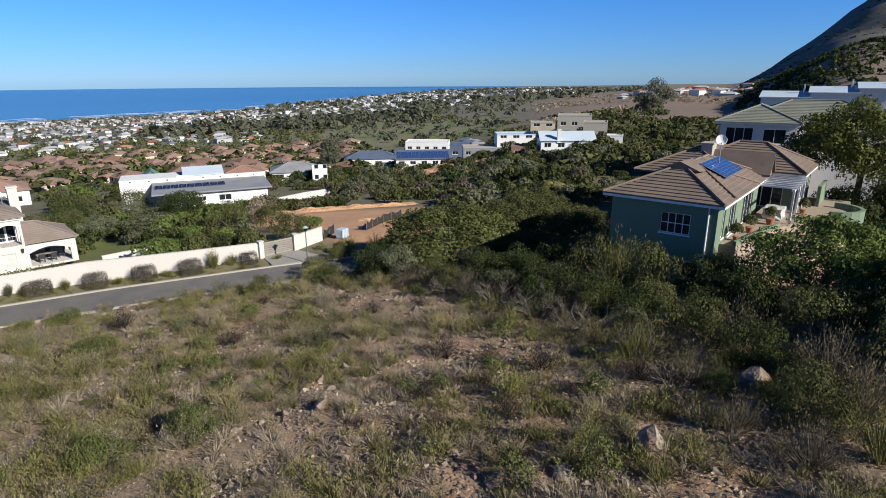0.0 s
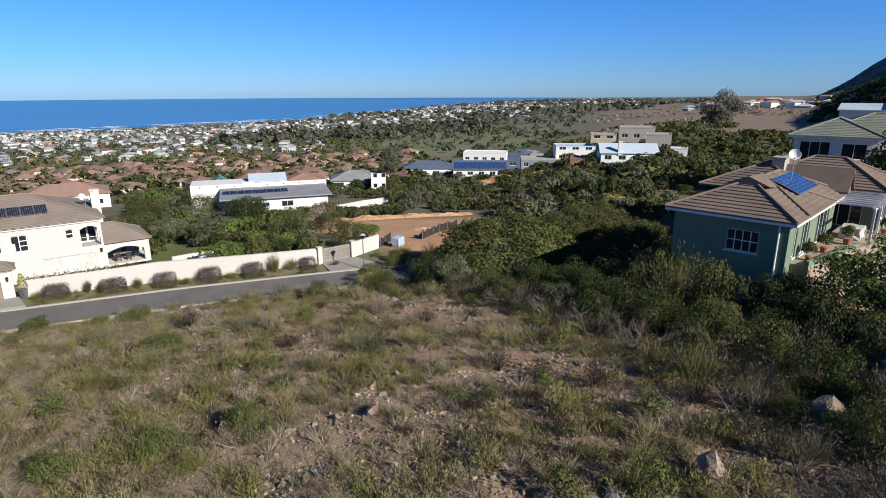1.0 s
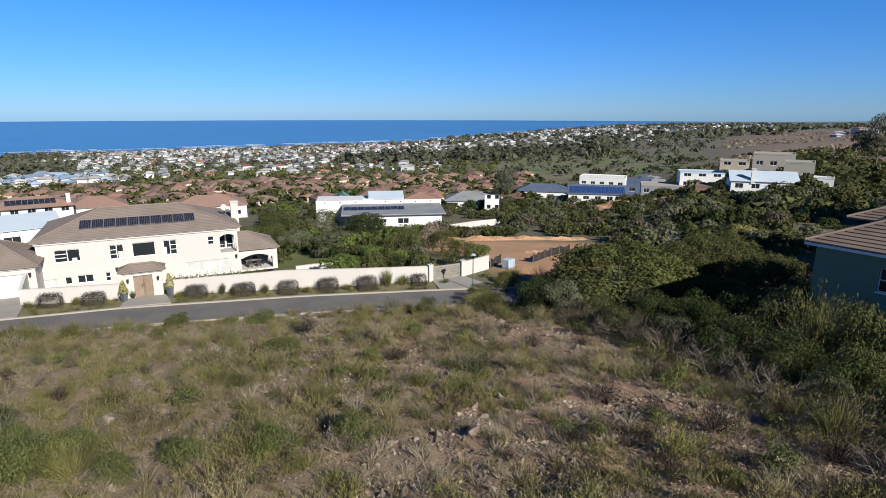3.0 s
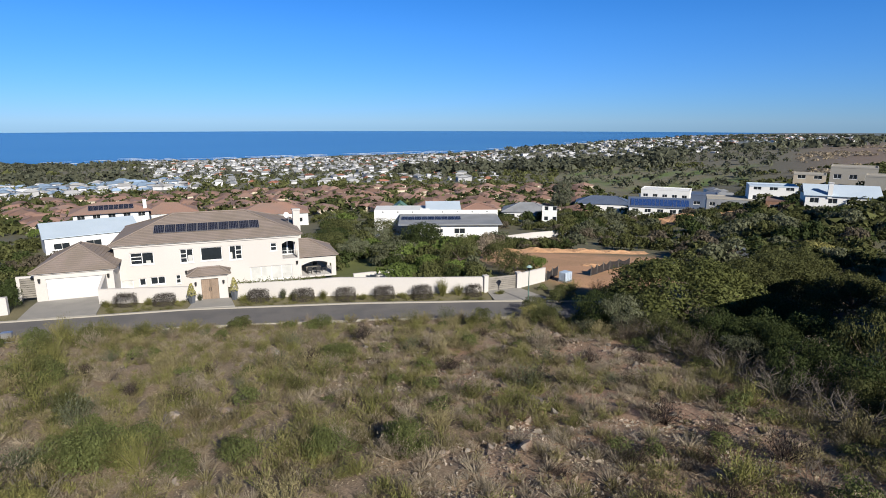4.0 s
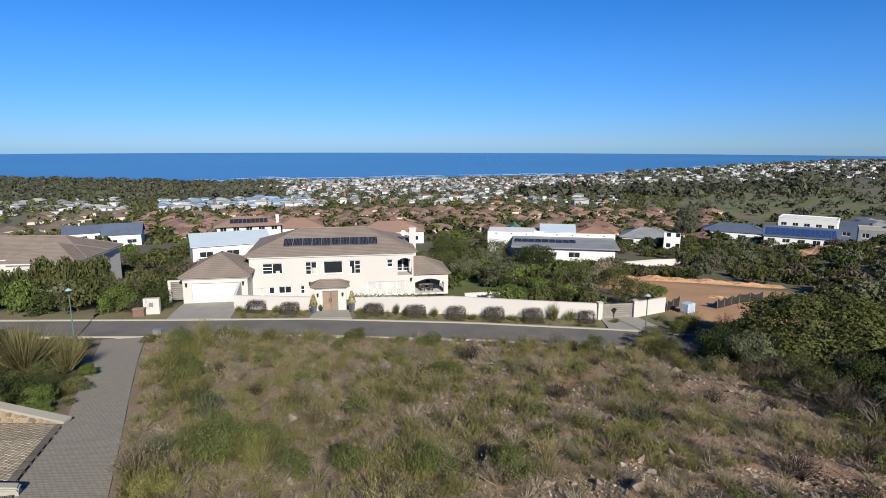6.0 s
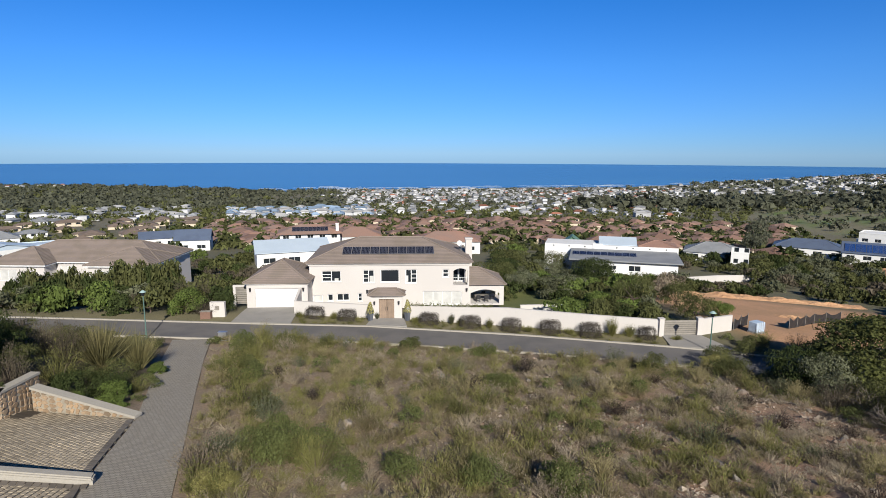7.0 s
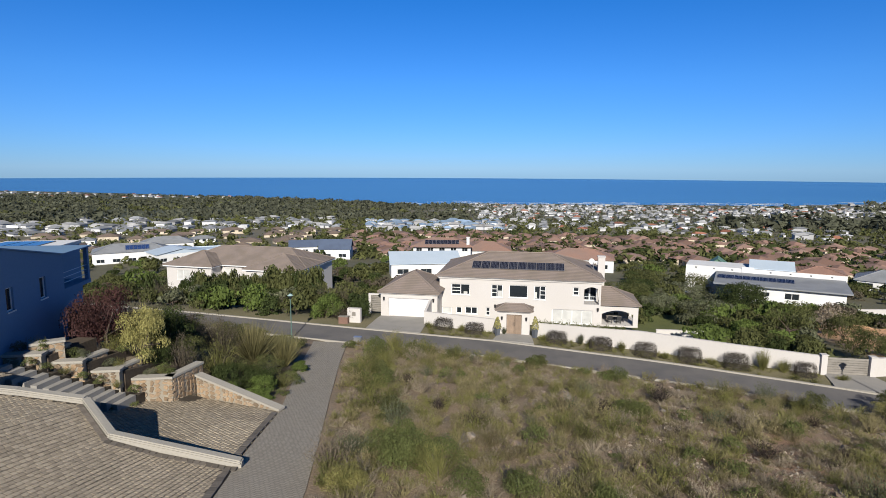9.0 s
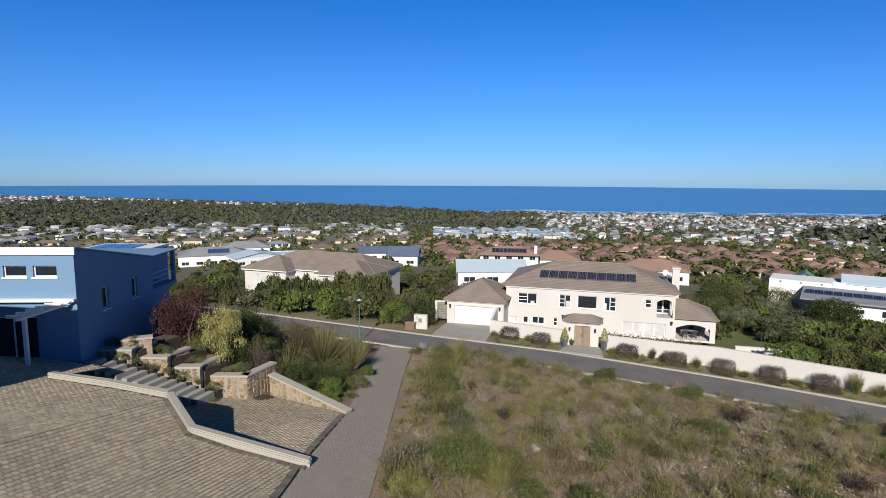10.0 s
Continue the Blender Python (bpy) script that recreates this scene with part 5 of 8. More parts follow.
KINDS["bare"] = (bare_kind((111, 112, 113)), "bush", "twisted grey bare-branched bush at the thicket's edge", "bush")
COUNT = {}


def plant(kind, x, y, width, high, group="", sink=0.0, label="", turn=None):
    """One bush or tree of that width and height, rooted at x, y."""
    meshes, name, said, cat = KINDS[kind]
    k = COUNT[kind] = COUNT.get(kind, 0) + 1
    crown, trunk = meshes[k % len(meshes)]
    ob = new(name)
    ob.matrix_world = pose(x, y, ground(x, y) - sink, 0, 0, (k * 73 + x * 11) % 360 if turn is None else turn) @ Matrix.Diagonal((width / 1.9, width / 1.9, high / 0.98, 1))
    tagged(ob, label or said, cat, group)
    for part_name, me in (("crown", crown), ("trunk", trunk)):
        p = new(part_name, me)
        p.parent = ob
    return ob


# bushes beside and behind the open plot
for kind, x, y, w, h in (("dome", 34.6, 35.4, 14.5, 6.1), ("dome_olive", 44.6, 38.4, 10.0, 4.6), ("olive", 37.6, 30.4, 4.0, 2.6), ("dome_olive", 51.0, 41.0, 10.0, 4.2), ("round", 36.0, 28.4, 6.0, 3.8),
                         ("round", 26.9, 36.2, 4.4, 3.9), ("grey", 27.6, 34.0, 4.6, 3.7), ("bigbright", 33.2, 6.6, 9.4, 5.2), ("dome_dark", 36.0, 3.6, 7.6, 3.6),
                         ("olive", 32.6, 19.8, 4.0, 4.4), ("olive", 29.8, 14.6, 4.4, 4.6), ("wisp_green", 31.2, 17.2, 3.8, 4.2), ("olive", 39.4, 28.0, 4.0, 2.8), ("yellow", 77.5, 55.8, 5.0, 3.8),
                         ("round", 31.0, 24.6, 4.6, 3.2), ("wisp", 28.8, 27.6, 3.8, 2.8), ("round", 32.8, 22.8, 4.6, 3.6), ("round", 28.0, 18.8, 3.8, 3.0), ("round", 30.6, 11.0, 4.2, 3.4), ("dome_olive", 57.0, 44.0, 10.0, 4.2), ("dome_olive", 63.0, 47.0, 9.0, 4.2),
                         ("olive", 49.0, 46.0, 5.0, 2.6), ("olive", 47.0, 33.0, 6.0, 3.4), ("dome_olive", 53.0, 34.0, 8.0, 3.8)):
    plant(kind, x, y, w, h, "bushes beside the open plot", 0.2)
for kind, x, y, w, h in (("wisp_green", 20.6, 10.2, 2.8, 2.1), ("olive", 23.6, 9.0, 3.3, 2.8),
                         ("wisp", 24.5, 7.4, 2.8, 2.3), ("olive", 26.4, 5.2, 4.0, 3.0), ("round", 28.5, 8.8, 4.0, 3.2), ("olive", 18.4, 3.5, 3.1, 2.3), ("wisp", 19.2, 2.4, 2.6, 2.2),
                         ("round", 25.4, 18.2, 3.0, 2.2), ("grey", 27.0, 22.5, 3.2, 2.4), ("olive", 27.8, 30.0, 3.4, 2.6), ("olive", 24.8, 42.6, 3.2, 2.2), ("wisp_green", 24.0, 40.0, 3.0, 2.0), ("yellow", 23.6, 41.4, 2.2, 1.6)):
    plant(kind, x, y, w, h, "scrub at the plot's edge", 0.15)
for kind, x, y, w, h in (("olive", 26.0, 12.0, 3.4, 2.6), ("grey", 24.0, 12.6, 2.4, 1.8), ("wisp_green", 27.2, 15.6, 3.2, 2.4), ("olive", 25.0, 15.0, 2.6, 2.0), ("round", 22.4, 6.4, 3.0, 2.2),
                         ("wisp", 21.6, 3.6, 3.2, 2.4), ("olive", 23.4, 2.2, 3.4, 2.6), ("round", 26.0, 2.0, 4.0, 3.0), ("olive", 29.6, 4.6, 4.4, 3.2), ("round", 30.5, 1.6, 4.8, 3.6),
                         ("wisp", 19.4, 7.4, 2.2, 1.6), ("wisp_green", 17.0, 1.4, 2.6, 2.0), ("wisp", 15.6, 2.6, 2.2, 1.6), ("wisp", 16.6, 4.8, 1.9, 1.3),
                         ("wisp", 25.6, 24.6, 3.0, 2.1), ("olive", 23.4, 38.4, 3.0, 2.2), ("wisp", 25.8, 31.0, 2.6, 1.9), ("olive", 26.6, 27.0, 3.0, 2.4),
                         ("dry", 29.4, 20.4, 3.0, 2.6), ("round", 29.0, 24.4, 3.4, 2.8), ("round", 27.4, 10.2, 3.0, 2.2), ("round", 33.6, 30.0, 4.5, 3.2)):
    plant(kind, x, y, w, h, "scrub at the plot's edge", 0.15)
for x, y, w, h in ((25.6, 26.2, 3.2, 2.1), (26.8, 29.4, 3.0, 2.0), (24.9, 21.6, 3.0, 2.0), (23.6, 17.6, 3.2, 2.1), (27.4, 33.2, 3.0, 2.0), (22.4, 13.6, 2.8, 1.9), (25.8, 23.6, 2.8, 1.9), (21.2, 10.2, 2.6, 1.8), (23.4, 15.4, 2.6, 1.9), (27.8, 37.0, 2.6, 1.7), (18.6, 7.6, 2.2, 1.5), (24.4, 19.4, 2.6, 1.7), (26.2, 18.0, 3.0, 2.4), (16.6, 10.8, 1.6, 1.1), (9.8, 24.8, 1.5, 0.9), (-3.6, 24.0, 1.8, 1.1), (-6.6, 19.8, 2.0, 0.9), (13.8, 15.2, 1.5, 0.9)):
    plant("bare", x, y, w, h, "bare bushes at the thicket's edge", 0.1)
for x, y, w, h in ((28.4, 26.0, 4.2, 3.0), (29.8, 28.2, 4.4, 3.2), (27.6, 19.8, 3.8, 2.8), (26.4, 15.6, 3.6, 2.6), (29.2, 22.2, 4.2, 3.2), (25.2, 12.6, 3.2, 2.4)):
    plant("round", x, y, w, h, "bushes beside the open plot", 0.15)
for kind, x, y, w, h in (("grey", 21.0, 75.6, 7.4, 3.9), ("round", 28.5, 87.0, 7.6, 5.0), ("olive", 26.6, 64.4, 5.6, 5.0), ("olive", 29.5, 55.5, 4.0, 3.9), ("dry", 34.6, 73.0, 5.8, 4.4),
                         ("bright", 22.4, 64.8, 4.6, 2.3), ("bright", 18.8, 64.6, 4.0, 1.9), ("grey", 16.8, 82.5, 6.0, 3.8), ("olive", 28.8, 113.0, 9.0, 5.0), ("olive", 21.5, 119.0, 9.0, 4.6),
                         ("olive", 22.6, 57.6, 4.6, 1.9), ("olive", 15.4, 92.0, 7.0, 4.2), ("round", 33.0, 97.0, 8.0, 4.6), ("grey", 24.0, 98.0, 7.0, 4.0), ("olive", 31.5, 64.0, 5.0, 4.3),
                         ("dry", 37.5, 80.0, 4.5, 3.4), ("round", 17.5, 103.0, 8.0, 4.0), ("olive", 10.5, 100.0, 7.0, 3.6), ("bright", 34.0, 59.0, 3.2, 2.4)):
    plant(kind, x, y, w, h, "garden bushes behind the boundary wall", 0.2)
for kind, x, y, w, h in (("big", 31.0, -3.4, 9.0, 6.4), ("big", 37.0, -2.4, 9.0, 8.0), ("dome_dark", 26.8, -2.6, 5.0, 4.6), ("dome_dark", 23.8, -1.2, 4.0, 3.6), ("olive", 21.5, 4.4, 2.0, 1.5), ("olive", 19.6, 4.6, 1.6, 1.0), ("round", 19.4, 6.4, 1.6, 1.0)):
    plant(kind, x, y, w, h, "trees shading the plot's corner", 0.2)
plant("tall", 103.5, 163.0, 11.5, 12.5, "", 0.3)
plant("tall", 192.0, 97.0, 15, 16.0, "", 0.3, "tall flat-topped tree on the brown hillside")
plant("big", 88.0, 19.0, 15.0, 9.5, "", 0.3, "large dark green tree beside the grey-roofed house")
plant("big", 58.6, 10.4, 9.0, 6.6, "", 0.3, "dark green tree behind the patio")
plant("bigolive", 61.4, 11.2, 13.5, 7.4, "", -5.7, "large sunlit green tree behind the green house")
plant("big", 56.5, 19.5, 6.0, 7.0, "", 0.3, "large dark green tree behind the green house")
plant("big", 62.0, 5.0, 10.5, 9.5, "", 0.3, "large dark green tree behind the green house")

# garden between the stone planters and the road
for kind, x, y, w, h in (("red", -24.6, 28.6, 4.8, 4.6), ("red", -26.2, 29.8, 3.6, 3.8), ("red", -24.4, 26.6, 2.0, 3.2), ("yellow", -22.0, 28.3, 3.0, 3.7), ("wisp_green", -23.4, 27.7, 1.6, 1.6), ("olive", -21.4, 31.0, 3.2, 1.8),
                         ("round", -22.6, 31.0, 3.6, 3.2), ("wisp", -20.6, 29.6, 2.2, 2.4), ("wisp_green", -20.0, 32.2, 3.0, 2.6), ("wisp", -23.8, 34.6, 4.0, 3.0), ("wisp", -26.4, 33.0, 4.2, 3.4), ("round", -17.0, 31.8, 2.6, 1.9), ("wisp_green", -15.8, 32.6, 1.8, 1.1),
                         ("bright", -15.6, 29.6, 1.6, 0.8), ("olive", -17.9, 35.0, 2.6, 1.9), ("wisp", -21.6, 35.8, 3.4, 2.4), ("wisp_green", -19.0, 40.8, 2.4, 1.6), ("olive", -22.4, 38.4, 3.6, 2.4), ("wisp", -25.6, 40.8, 4.0, 2.6), ("wisp", -28.6, 42.6, 4.2, 2.6), ("wisp", -25.0, 45.4, 3.6, 2.0), ("olive", -21.2, 47.0, 2.4, 1.2),
                         ("wisp", -31.0, 38.6, 4.6, 3.2), ("round", -28.8, 37.2, 4.0, 2.8), ("wisp", -34.4, 44.6, 4.6, 2.6), ("olive", -23.6, 49.0, 2.4, 1.1), ("bright", -16.8, 37.6, 1.6, 1.0),
                         ("round", -18.5, 31.0, 2.8, 2.1), ("bright", -16.2, 30.9, 2.2, 1.4), ("olive", -25.0, 36.0, 3.6, 2.2), ("olive", -28.5, 35.0, 4.0, 2.6), ("dry", -30.5, 42.0, 4.5, 2.4),
                         ("olive", -19.6, 33.6, 2.6, 1.6), ("round", -21.4, 28.8, 1.8, 1.4), ("olive", -33.0, 36.0, 4.5, 3.0), ("dry", -27.0, 43.5, 4.0, 2.0), ("olive", -33.0, 47.0, 5.0, 2.8),
                         ("round", -23.6, 33.0, 3.4, 2.3), ("dry", -23.0, 39.4, 3.0, 1.7), ("olive", -27.6, 39.6, 3.8, 2.2), ("round", -31.0, 31.6, 3.4, 2.4), ("olive", -17.2, 33.0, 1.8, 0.9),
                         ("bright", -18.0, 29.6, 1.8, 0.9), ("olive", -25.6, 47.4, 3.6, 1.6), ("olive", -29.6, 50.0, 4.4, 1.8), ("olive", -36.6, 42.0, 5.0, 2.8), ("olive", -38.0, 50.0, 5.0, 2.2), ("grey", -22.2, 46.0, 2.6, 1.4)):
    plant(kind, x, y, w, h, "garden bushes by the drive", 0.15)
for x, y, w, h in ((-21.4, 27.7, 1.2, 0.7), (-20.4, 27.7, 1.2, 0.8), (-23.3, 27.2, 1.0, 0.6), (-24.6, 26.9, 1.2, 0.7), (-22.6, 27.5, 1.0, 0.6), (-20.0, 28.6, 1.4, 0.9), (-21.2, 24.6, 0.9, 0.5), (-22.6, 24.2, 0.8, 0.45), (-23.8, 23.7, 0.9, 0.5), (-20.6, 25.4, 0.7, 0.4), (-14.9, 30.6, 1.0, 0.6), (-15.4, 33.8, 1.2, 0.7), (-16.4, 34.8, 1.4, 0.8)):
    plant("leafy_low", x, y, w, h, "small planting on the stone terraces", -0.45 if y < 28.4 and x < -19.6 and y > 26 else 0.05, "small dark green garden plant in the stone planter")
for kind, x, y, w, h in (("olive", 30.4, 46.6, 2.6, 1.8), ("wisp_green", 32.4, 48.4, 2.2, 1.4), ("olive", 28.8, 45.2, 2.4, 1.7), ("wisp", 34.2, 46.4, 2.4, 1.6), ("leafy_low", 29.6, 49.6, 1.4, 0.9)):
    plant(kind, x, y, w, h, "bushes beside the slatted gate", 0.1)
plant("round", -19.7, 60.9, 2.7, 2.9, "", 0.1, "round clipped dark green bush beside the gate pillar")
plant("bright", -23.6, 61.4, 4.4, 3.2, "", 0.1, "light green roadside bush")

# wild bush across the land, counted ones
rng = np.random.RandomState(5)


class Sowing:
    """Gathers many turned and scaled copies of small plants into one mesh."""
    def __init__(self):
        self.v, self.f, self.n = [], [], 0

    def add(self, arrays, x, y, z, turn, s, sz):
        v, f = arrays
        c, q = math.cos(turn), math.sin(turn)
        w = np.stack([(v[:, 0] * c - v[:, 1] * q) * s + x, (v[:, 0] * q + v[:, 1] * c) * s + y, v[:, 2] * sz + z], 1)
        self.v.append(w)
        self.f.append(f + self.n)
        self.n += len(w)

    def done(self, name, label, material, category):
        if self.v:
            soup(name, np.concatenate(self.v), np.concatenate(self.f), material, None, label, category, "stuff")


def arrays_of(me):
    v = np.empty(len(me.vertices) * 3, np.float32)
    f = np.empty(len(me.loops), np.int32)
    me.vertices.foreach_get("co", v)
    me.loops.foreach_get("vertex_index", f)
    return v.reshape(-1, 3), f.reshape(-1, 3)


def sow_mass(n, kinds, az0, az1, r0, r1, w0, w1, label, squash=0.62, keep=None):
    """Wild bush past counting: crowns joined into one mesh for each leaf colour."""
    bags, made, tries = {}, 0, 0
    while made < n and tries < n * 20:
        tries += 1
        az, r = radians(rng.uniform(az0, az1)), math.sqrt(rng.uniform(r0 * r0, r1 * r1))
        x, y = -math.sin(az) * r, math.cos(az) * r
        if keep and not keep(x, y):
            continue
        kind = kinds[rng.randint(len(kinds))]
        w = rng.uniform(w0, w1)
        crown = KINDS[kind][0][rng.randint(len(KINDS[kind][0]))][0]
        bags.setdefault(kind, (Sowing(), crown.materials[0]))[0].add(arrays_of(crown), x, y, ground(x, y) - 0.3, rng.uniform(0, 6.28), w / 1.9, w * squash * rng.uniform(0.75, 1.2))
        made += 1
    for kind, (bag, m) in bags.items():
        bag.done("wild_bushes", label, m, "bushes")


def sow(n, kinds, az0, az1, r0, r1, w0, w1, group, sink=0.25, squash=0.62, keep=None):
    made, tries, seen = 0, 0, []
    while made < n and tries < n * 30:
        tries += 1
        az, r = radians(rng.uniform(az0, az1)), math.sqrt(rng.uniform(r0 * r0, r1 * r1))
        x, y = -math.sin(az) * r, math.cos(az) * r
        w = rng.uniform(w0, w1)
        if keep and not keep(x, y):
            continue
        if any((x - a) ** 2 + (y - b) ** 2 < (0.36 * (w + c)) ** 2 for a, b, c in seen):
            continue
        seen.append((x, y, w))
        plant(kinds[rng.randint(len(kinds))], x, y, w, w * squash * rng.uniform(0.75, 1.2), group, sink)
        made += 1


def clear_red(x, y):
    s = float(road_near(x)) - y
    if abs(math.degrees(math.atan2(x, y)) - 48.7) < 1.3 and 68 < math.hypot(x, y) < 97:
        return False          # the parked car stands clear
    if x > 0.95 * y and s < -11:
        return True
    return s < -14 and not (29 < x < 88 and y + 0.32 * (x - 47) < 84 and x - 0.5 * (y - 60) < 68)


def off_houses(x, y, m=1.0):
    """True where no near house, garage or garden yard stands."""
    s = float(road_near(x)) - y
    hip = -66 - m < x < -38 + m and 87.6 - m < y < 106
    villa = -20.5 - m < x < 13.5 and 56 < y < 82
    pale = -36 < x < -15 and 119 < y < 138
    return s < -7.2 and not (hip or villa or pale)


HOMES = [o for o in scene.objects if o.name.split(".")[0] in ("house", "villa")]


def behind_wall(x, y):
    s = float(road_near(x)) - y
    return s < -12 and not (8 < x < 22 and 58 < y < 72) and not (29 < x and y < 82) and not (24 < x < 62 and 101 < y < 125) and x > 11


sow_mass(250, ("olive_far", "olive_far", "round_far", "grey_far", "dry_far"), -62, -24, 80, 200, 3.0, 6.0, "olive and dark green wild bush covering the slope", keep=lambda x, y: clear_red(x, y) and x > 31 and not (24 < x < 64 and 96 < y < 125), squash=0.6)
sow_mass(60, ("olive_far", "round_far", "olive_far", "dry_far"), -58, -43, 66, 104, 2.6, 4.6, "wild bush round the parked car", keep=clear_red, squash=0.6)
sow_mass(130, ("olive_far", "olive_far", "round_far", "grey_far"), -42, -8, 104, 185, 3.0, 5.5, "garden trees and wild bush below the cleared site", keep=lambda x, y: not (24 < x < 66 and y < 126) and all((x - o.location.x) ** 2 + (y - o.location.y) ** 2 > 81 for o in HOMES), squash=0.7)
sow_mass(80, ("olive_far", "round_far", "olive_far", "dry_far"), -46, -24, 86, 99, 2.4, 4.2, "wild bush along the edge of the cleared site", keep=lambda x, y: clear_red(x, y) and x > 33, squash=0.66)
sow_mass(70, ("olive_far", "round_far"), -34, -20, 84, 102, 2.2, 3.6, "low wild bush before the long white house", keep=lambda x, y: clear_red(x, y) and y < 103, squash=0.6)
sow_mass(110, ("olive_far", "olive_far", "round_far", "grey_far"), -70, -44, 52, 190, 3.5, 7.5, "dark green wild bush on the hillside", keep=lambda x, y: y > 23 + 0.18 * (x - 40) and not (64 < x < 84 and y < 34) and clear_red(x, y))
sow(95, ("olive_far", "round_far", "round_far", "grey_far", "bright_far", "olive_far"), -25, -8, 60, 100, 2.2, 4.8, "garden bushes behind the boundary wall", keep=lambda x, y: behind_wall(x, y) and noise.noise((x * 0.09, y * 0.09, 2)) > -0.4, squash=0.7)
sow(110, ("olive_far", "olive_far", "wisp", "round_far", "grey_far", "bright_far"), 16, 58, 60, 90, 2.6, 5.0, "roadside scrub", keep=lambda x, y: off_houses(x, y, 0.4), squash=0.74)
sow_mass(180, ("olive_far", "olive_far", "round_far", "dry_far"), 12, 60, 64, 150, 2.6, 5.2, "olive wild bush round the low houses", keep=off_houses, squash=0.66)
sow_mass(80, ("olive_far", "round_far"), 22, 42, 82, 99, 2.6, 3.8, "olive wild bush round the low houses", keep=lambda x, y: off_houses(x, y, -0.2) and y < 88.4 and y > 78, squash=1.5)
sow(50, ("olive_far", "round_far", "bright_far"), -14, 60, 110, 200, 4.0, 7.5, "trees among the houses", keep=lambda x, y: off_houses(x, y, 2) and not (-70 < x < 16 and y < 112))


# ---- woods and far bush, past counting ----
def clumps(name, label, pts, size, material, n=26, high=1.0, leaf=0.20):
    """Many small leaf clumps, one mesh."""
    rng2 = np.random.RandomState(len(pts))
    vs, fs, base = [], [], 0
    for (x, y), s in zip(pts, size):
        d = rng2.normal(0, 1, (n, 3))
        d /= np.linalg.norm(d, axis=1)[:, None]
        d[:, 2] = np.abs(d[:, 2])
        p = d * rng2.uniform(0.6, 1.0, (n, 1)) * (s / 2, s / 2, s * 0.62 * high) + (x, y, float(height(x, y)) + s * 0.12)
        v, f = leaves(rng2, p, d, s * leaf)
        vs.append(v)
        fs.append(f + base)
        base += len(v)
    soup(name, np.concatenate(vs), np.concatenate(fs), material, None, label, "trees", "stuff")


def polar(n, az0, az1, r0, r1, seed, keep=None):
    g = np.random.RandomState(seed)
    az, r = np.radians(g.uniform(az0, az1, n)), np.sqrt(g.uniform(r0 * r0, r1 * r1, n))
    p = np.stack([-np.sin(az) * r, np.cos(az) * r], 1)
    coast = np.interp(np.degrees(az), COAST_AZ, COAST_R)
    ok = (r < coast * 0.97)
    if keep:
        ok &= np.array([keep(*q) for q in p])
    return p[ok]


def patchy(limit, scale=0.006, seed=3):
    return lambda x, y: noise.noise((x * scale, y * scale, seed)) > limit


def off_field(x, y):
    az, r = math.degrees(math.atan2(-x, y)), math.hypot(x, y)
    return not (-49 < az < -32 and 345 < r < 560)


g = np.random.RandomState(2)
for label, pts, lo, hi, m, high in (
        ("dark gum tree belt beyond the houses", polar(420, -42, -16, 560, 760, 31, patchy(-0.1, 0.008)), 10, 18, L_FLATS, 0.75),
        ("scattered town trees", polar(3300, -45, 62, 190, 640, 32, off_field), 3, 6.5, L_OLIVE, 0.8),
        ("scattered town trees", polar(3400, -52, 60, 500, 1400, 33, off_field), 4.5, 10, L_FLATS, 0.7),
        ("garden trees between the terracotta roofs", polar(480, -36, 22, 195, 385, 45), 4.0, 6.5, L_OLIVE, 0.8),
        ("garden trees between the terracotta roofs", polar(240, -36, 22, 195, 385, 46), 4.0, 7.0, L_DARK, 0.8),
        ("dark coastal bush flats", polar(2300, 7, 56, 560, 1750, 34, patchy(-0.22, 0.004)), 8, 17, L_FLATS, 0.45),
        ("dark coastal bush flats", polar(900, 7, 56, 480, 1500, 35, patchy(-0.05, 0.006, 8)), 7, 13, L_OLIVE, 0.45),
        ("scattered trees on the green field", polar(110, -49, -32, 345, 560, 61), 3.5, 8, L_FLATS, 0.8),
        ("far trees on the plain", polar(1500, -62, -20, 800, 3600, 36, patchy(-0.15, 0.004)), 12, 26, L_FLATS, 0.45),
        ("bush on the hillside", polar(1100, -78, -48, 120, 420, 37, patchy(-0.1, 0.012)), 3, 6.5, L_OLIVE, 0.6),
        ("dark bush under the mountain", polar(1300, -90, -70, 200, 900, 38), 4, 9, L_DARK, 0.5),
        ("low heath on the brown hill", polar(1200, -72, -52, 330, 900, 39, patchy(0.05, 0.01)), 3, 6, L_DRY, 0.4),
        ("heath on the mountain", polar(2200, -90, -70, 800, 2200, 40), 3, 7, L_FLATS, 0.25)):
    near = label.startswith(("bush", "dark bush", "low heath", "heath"))
    clumps("far_trees", label, pts, g.uniform(lo, hi, len(pts)), m, 28 if near else 19, high, 0.17 if near else 0.21)
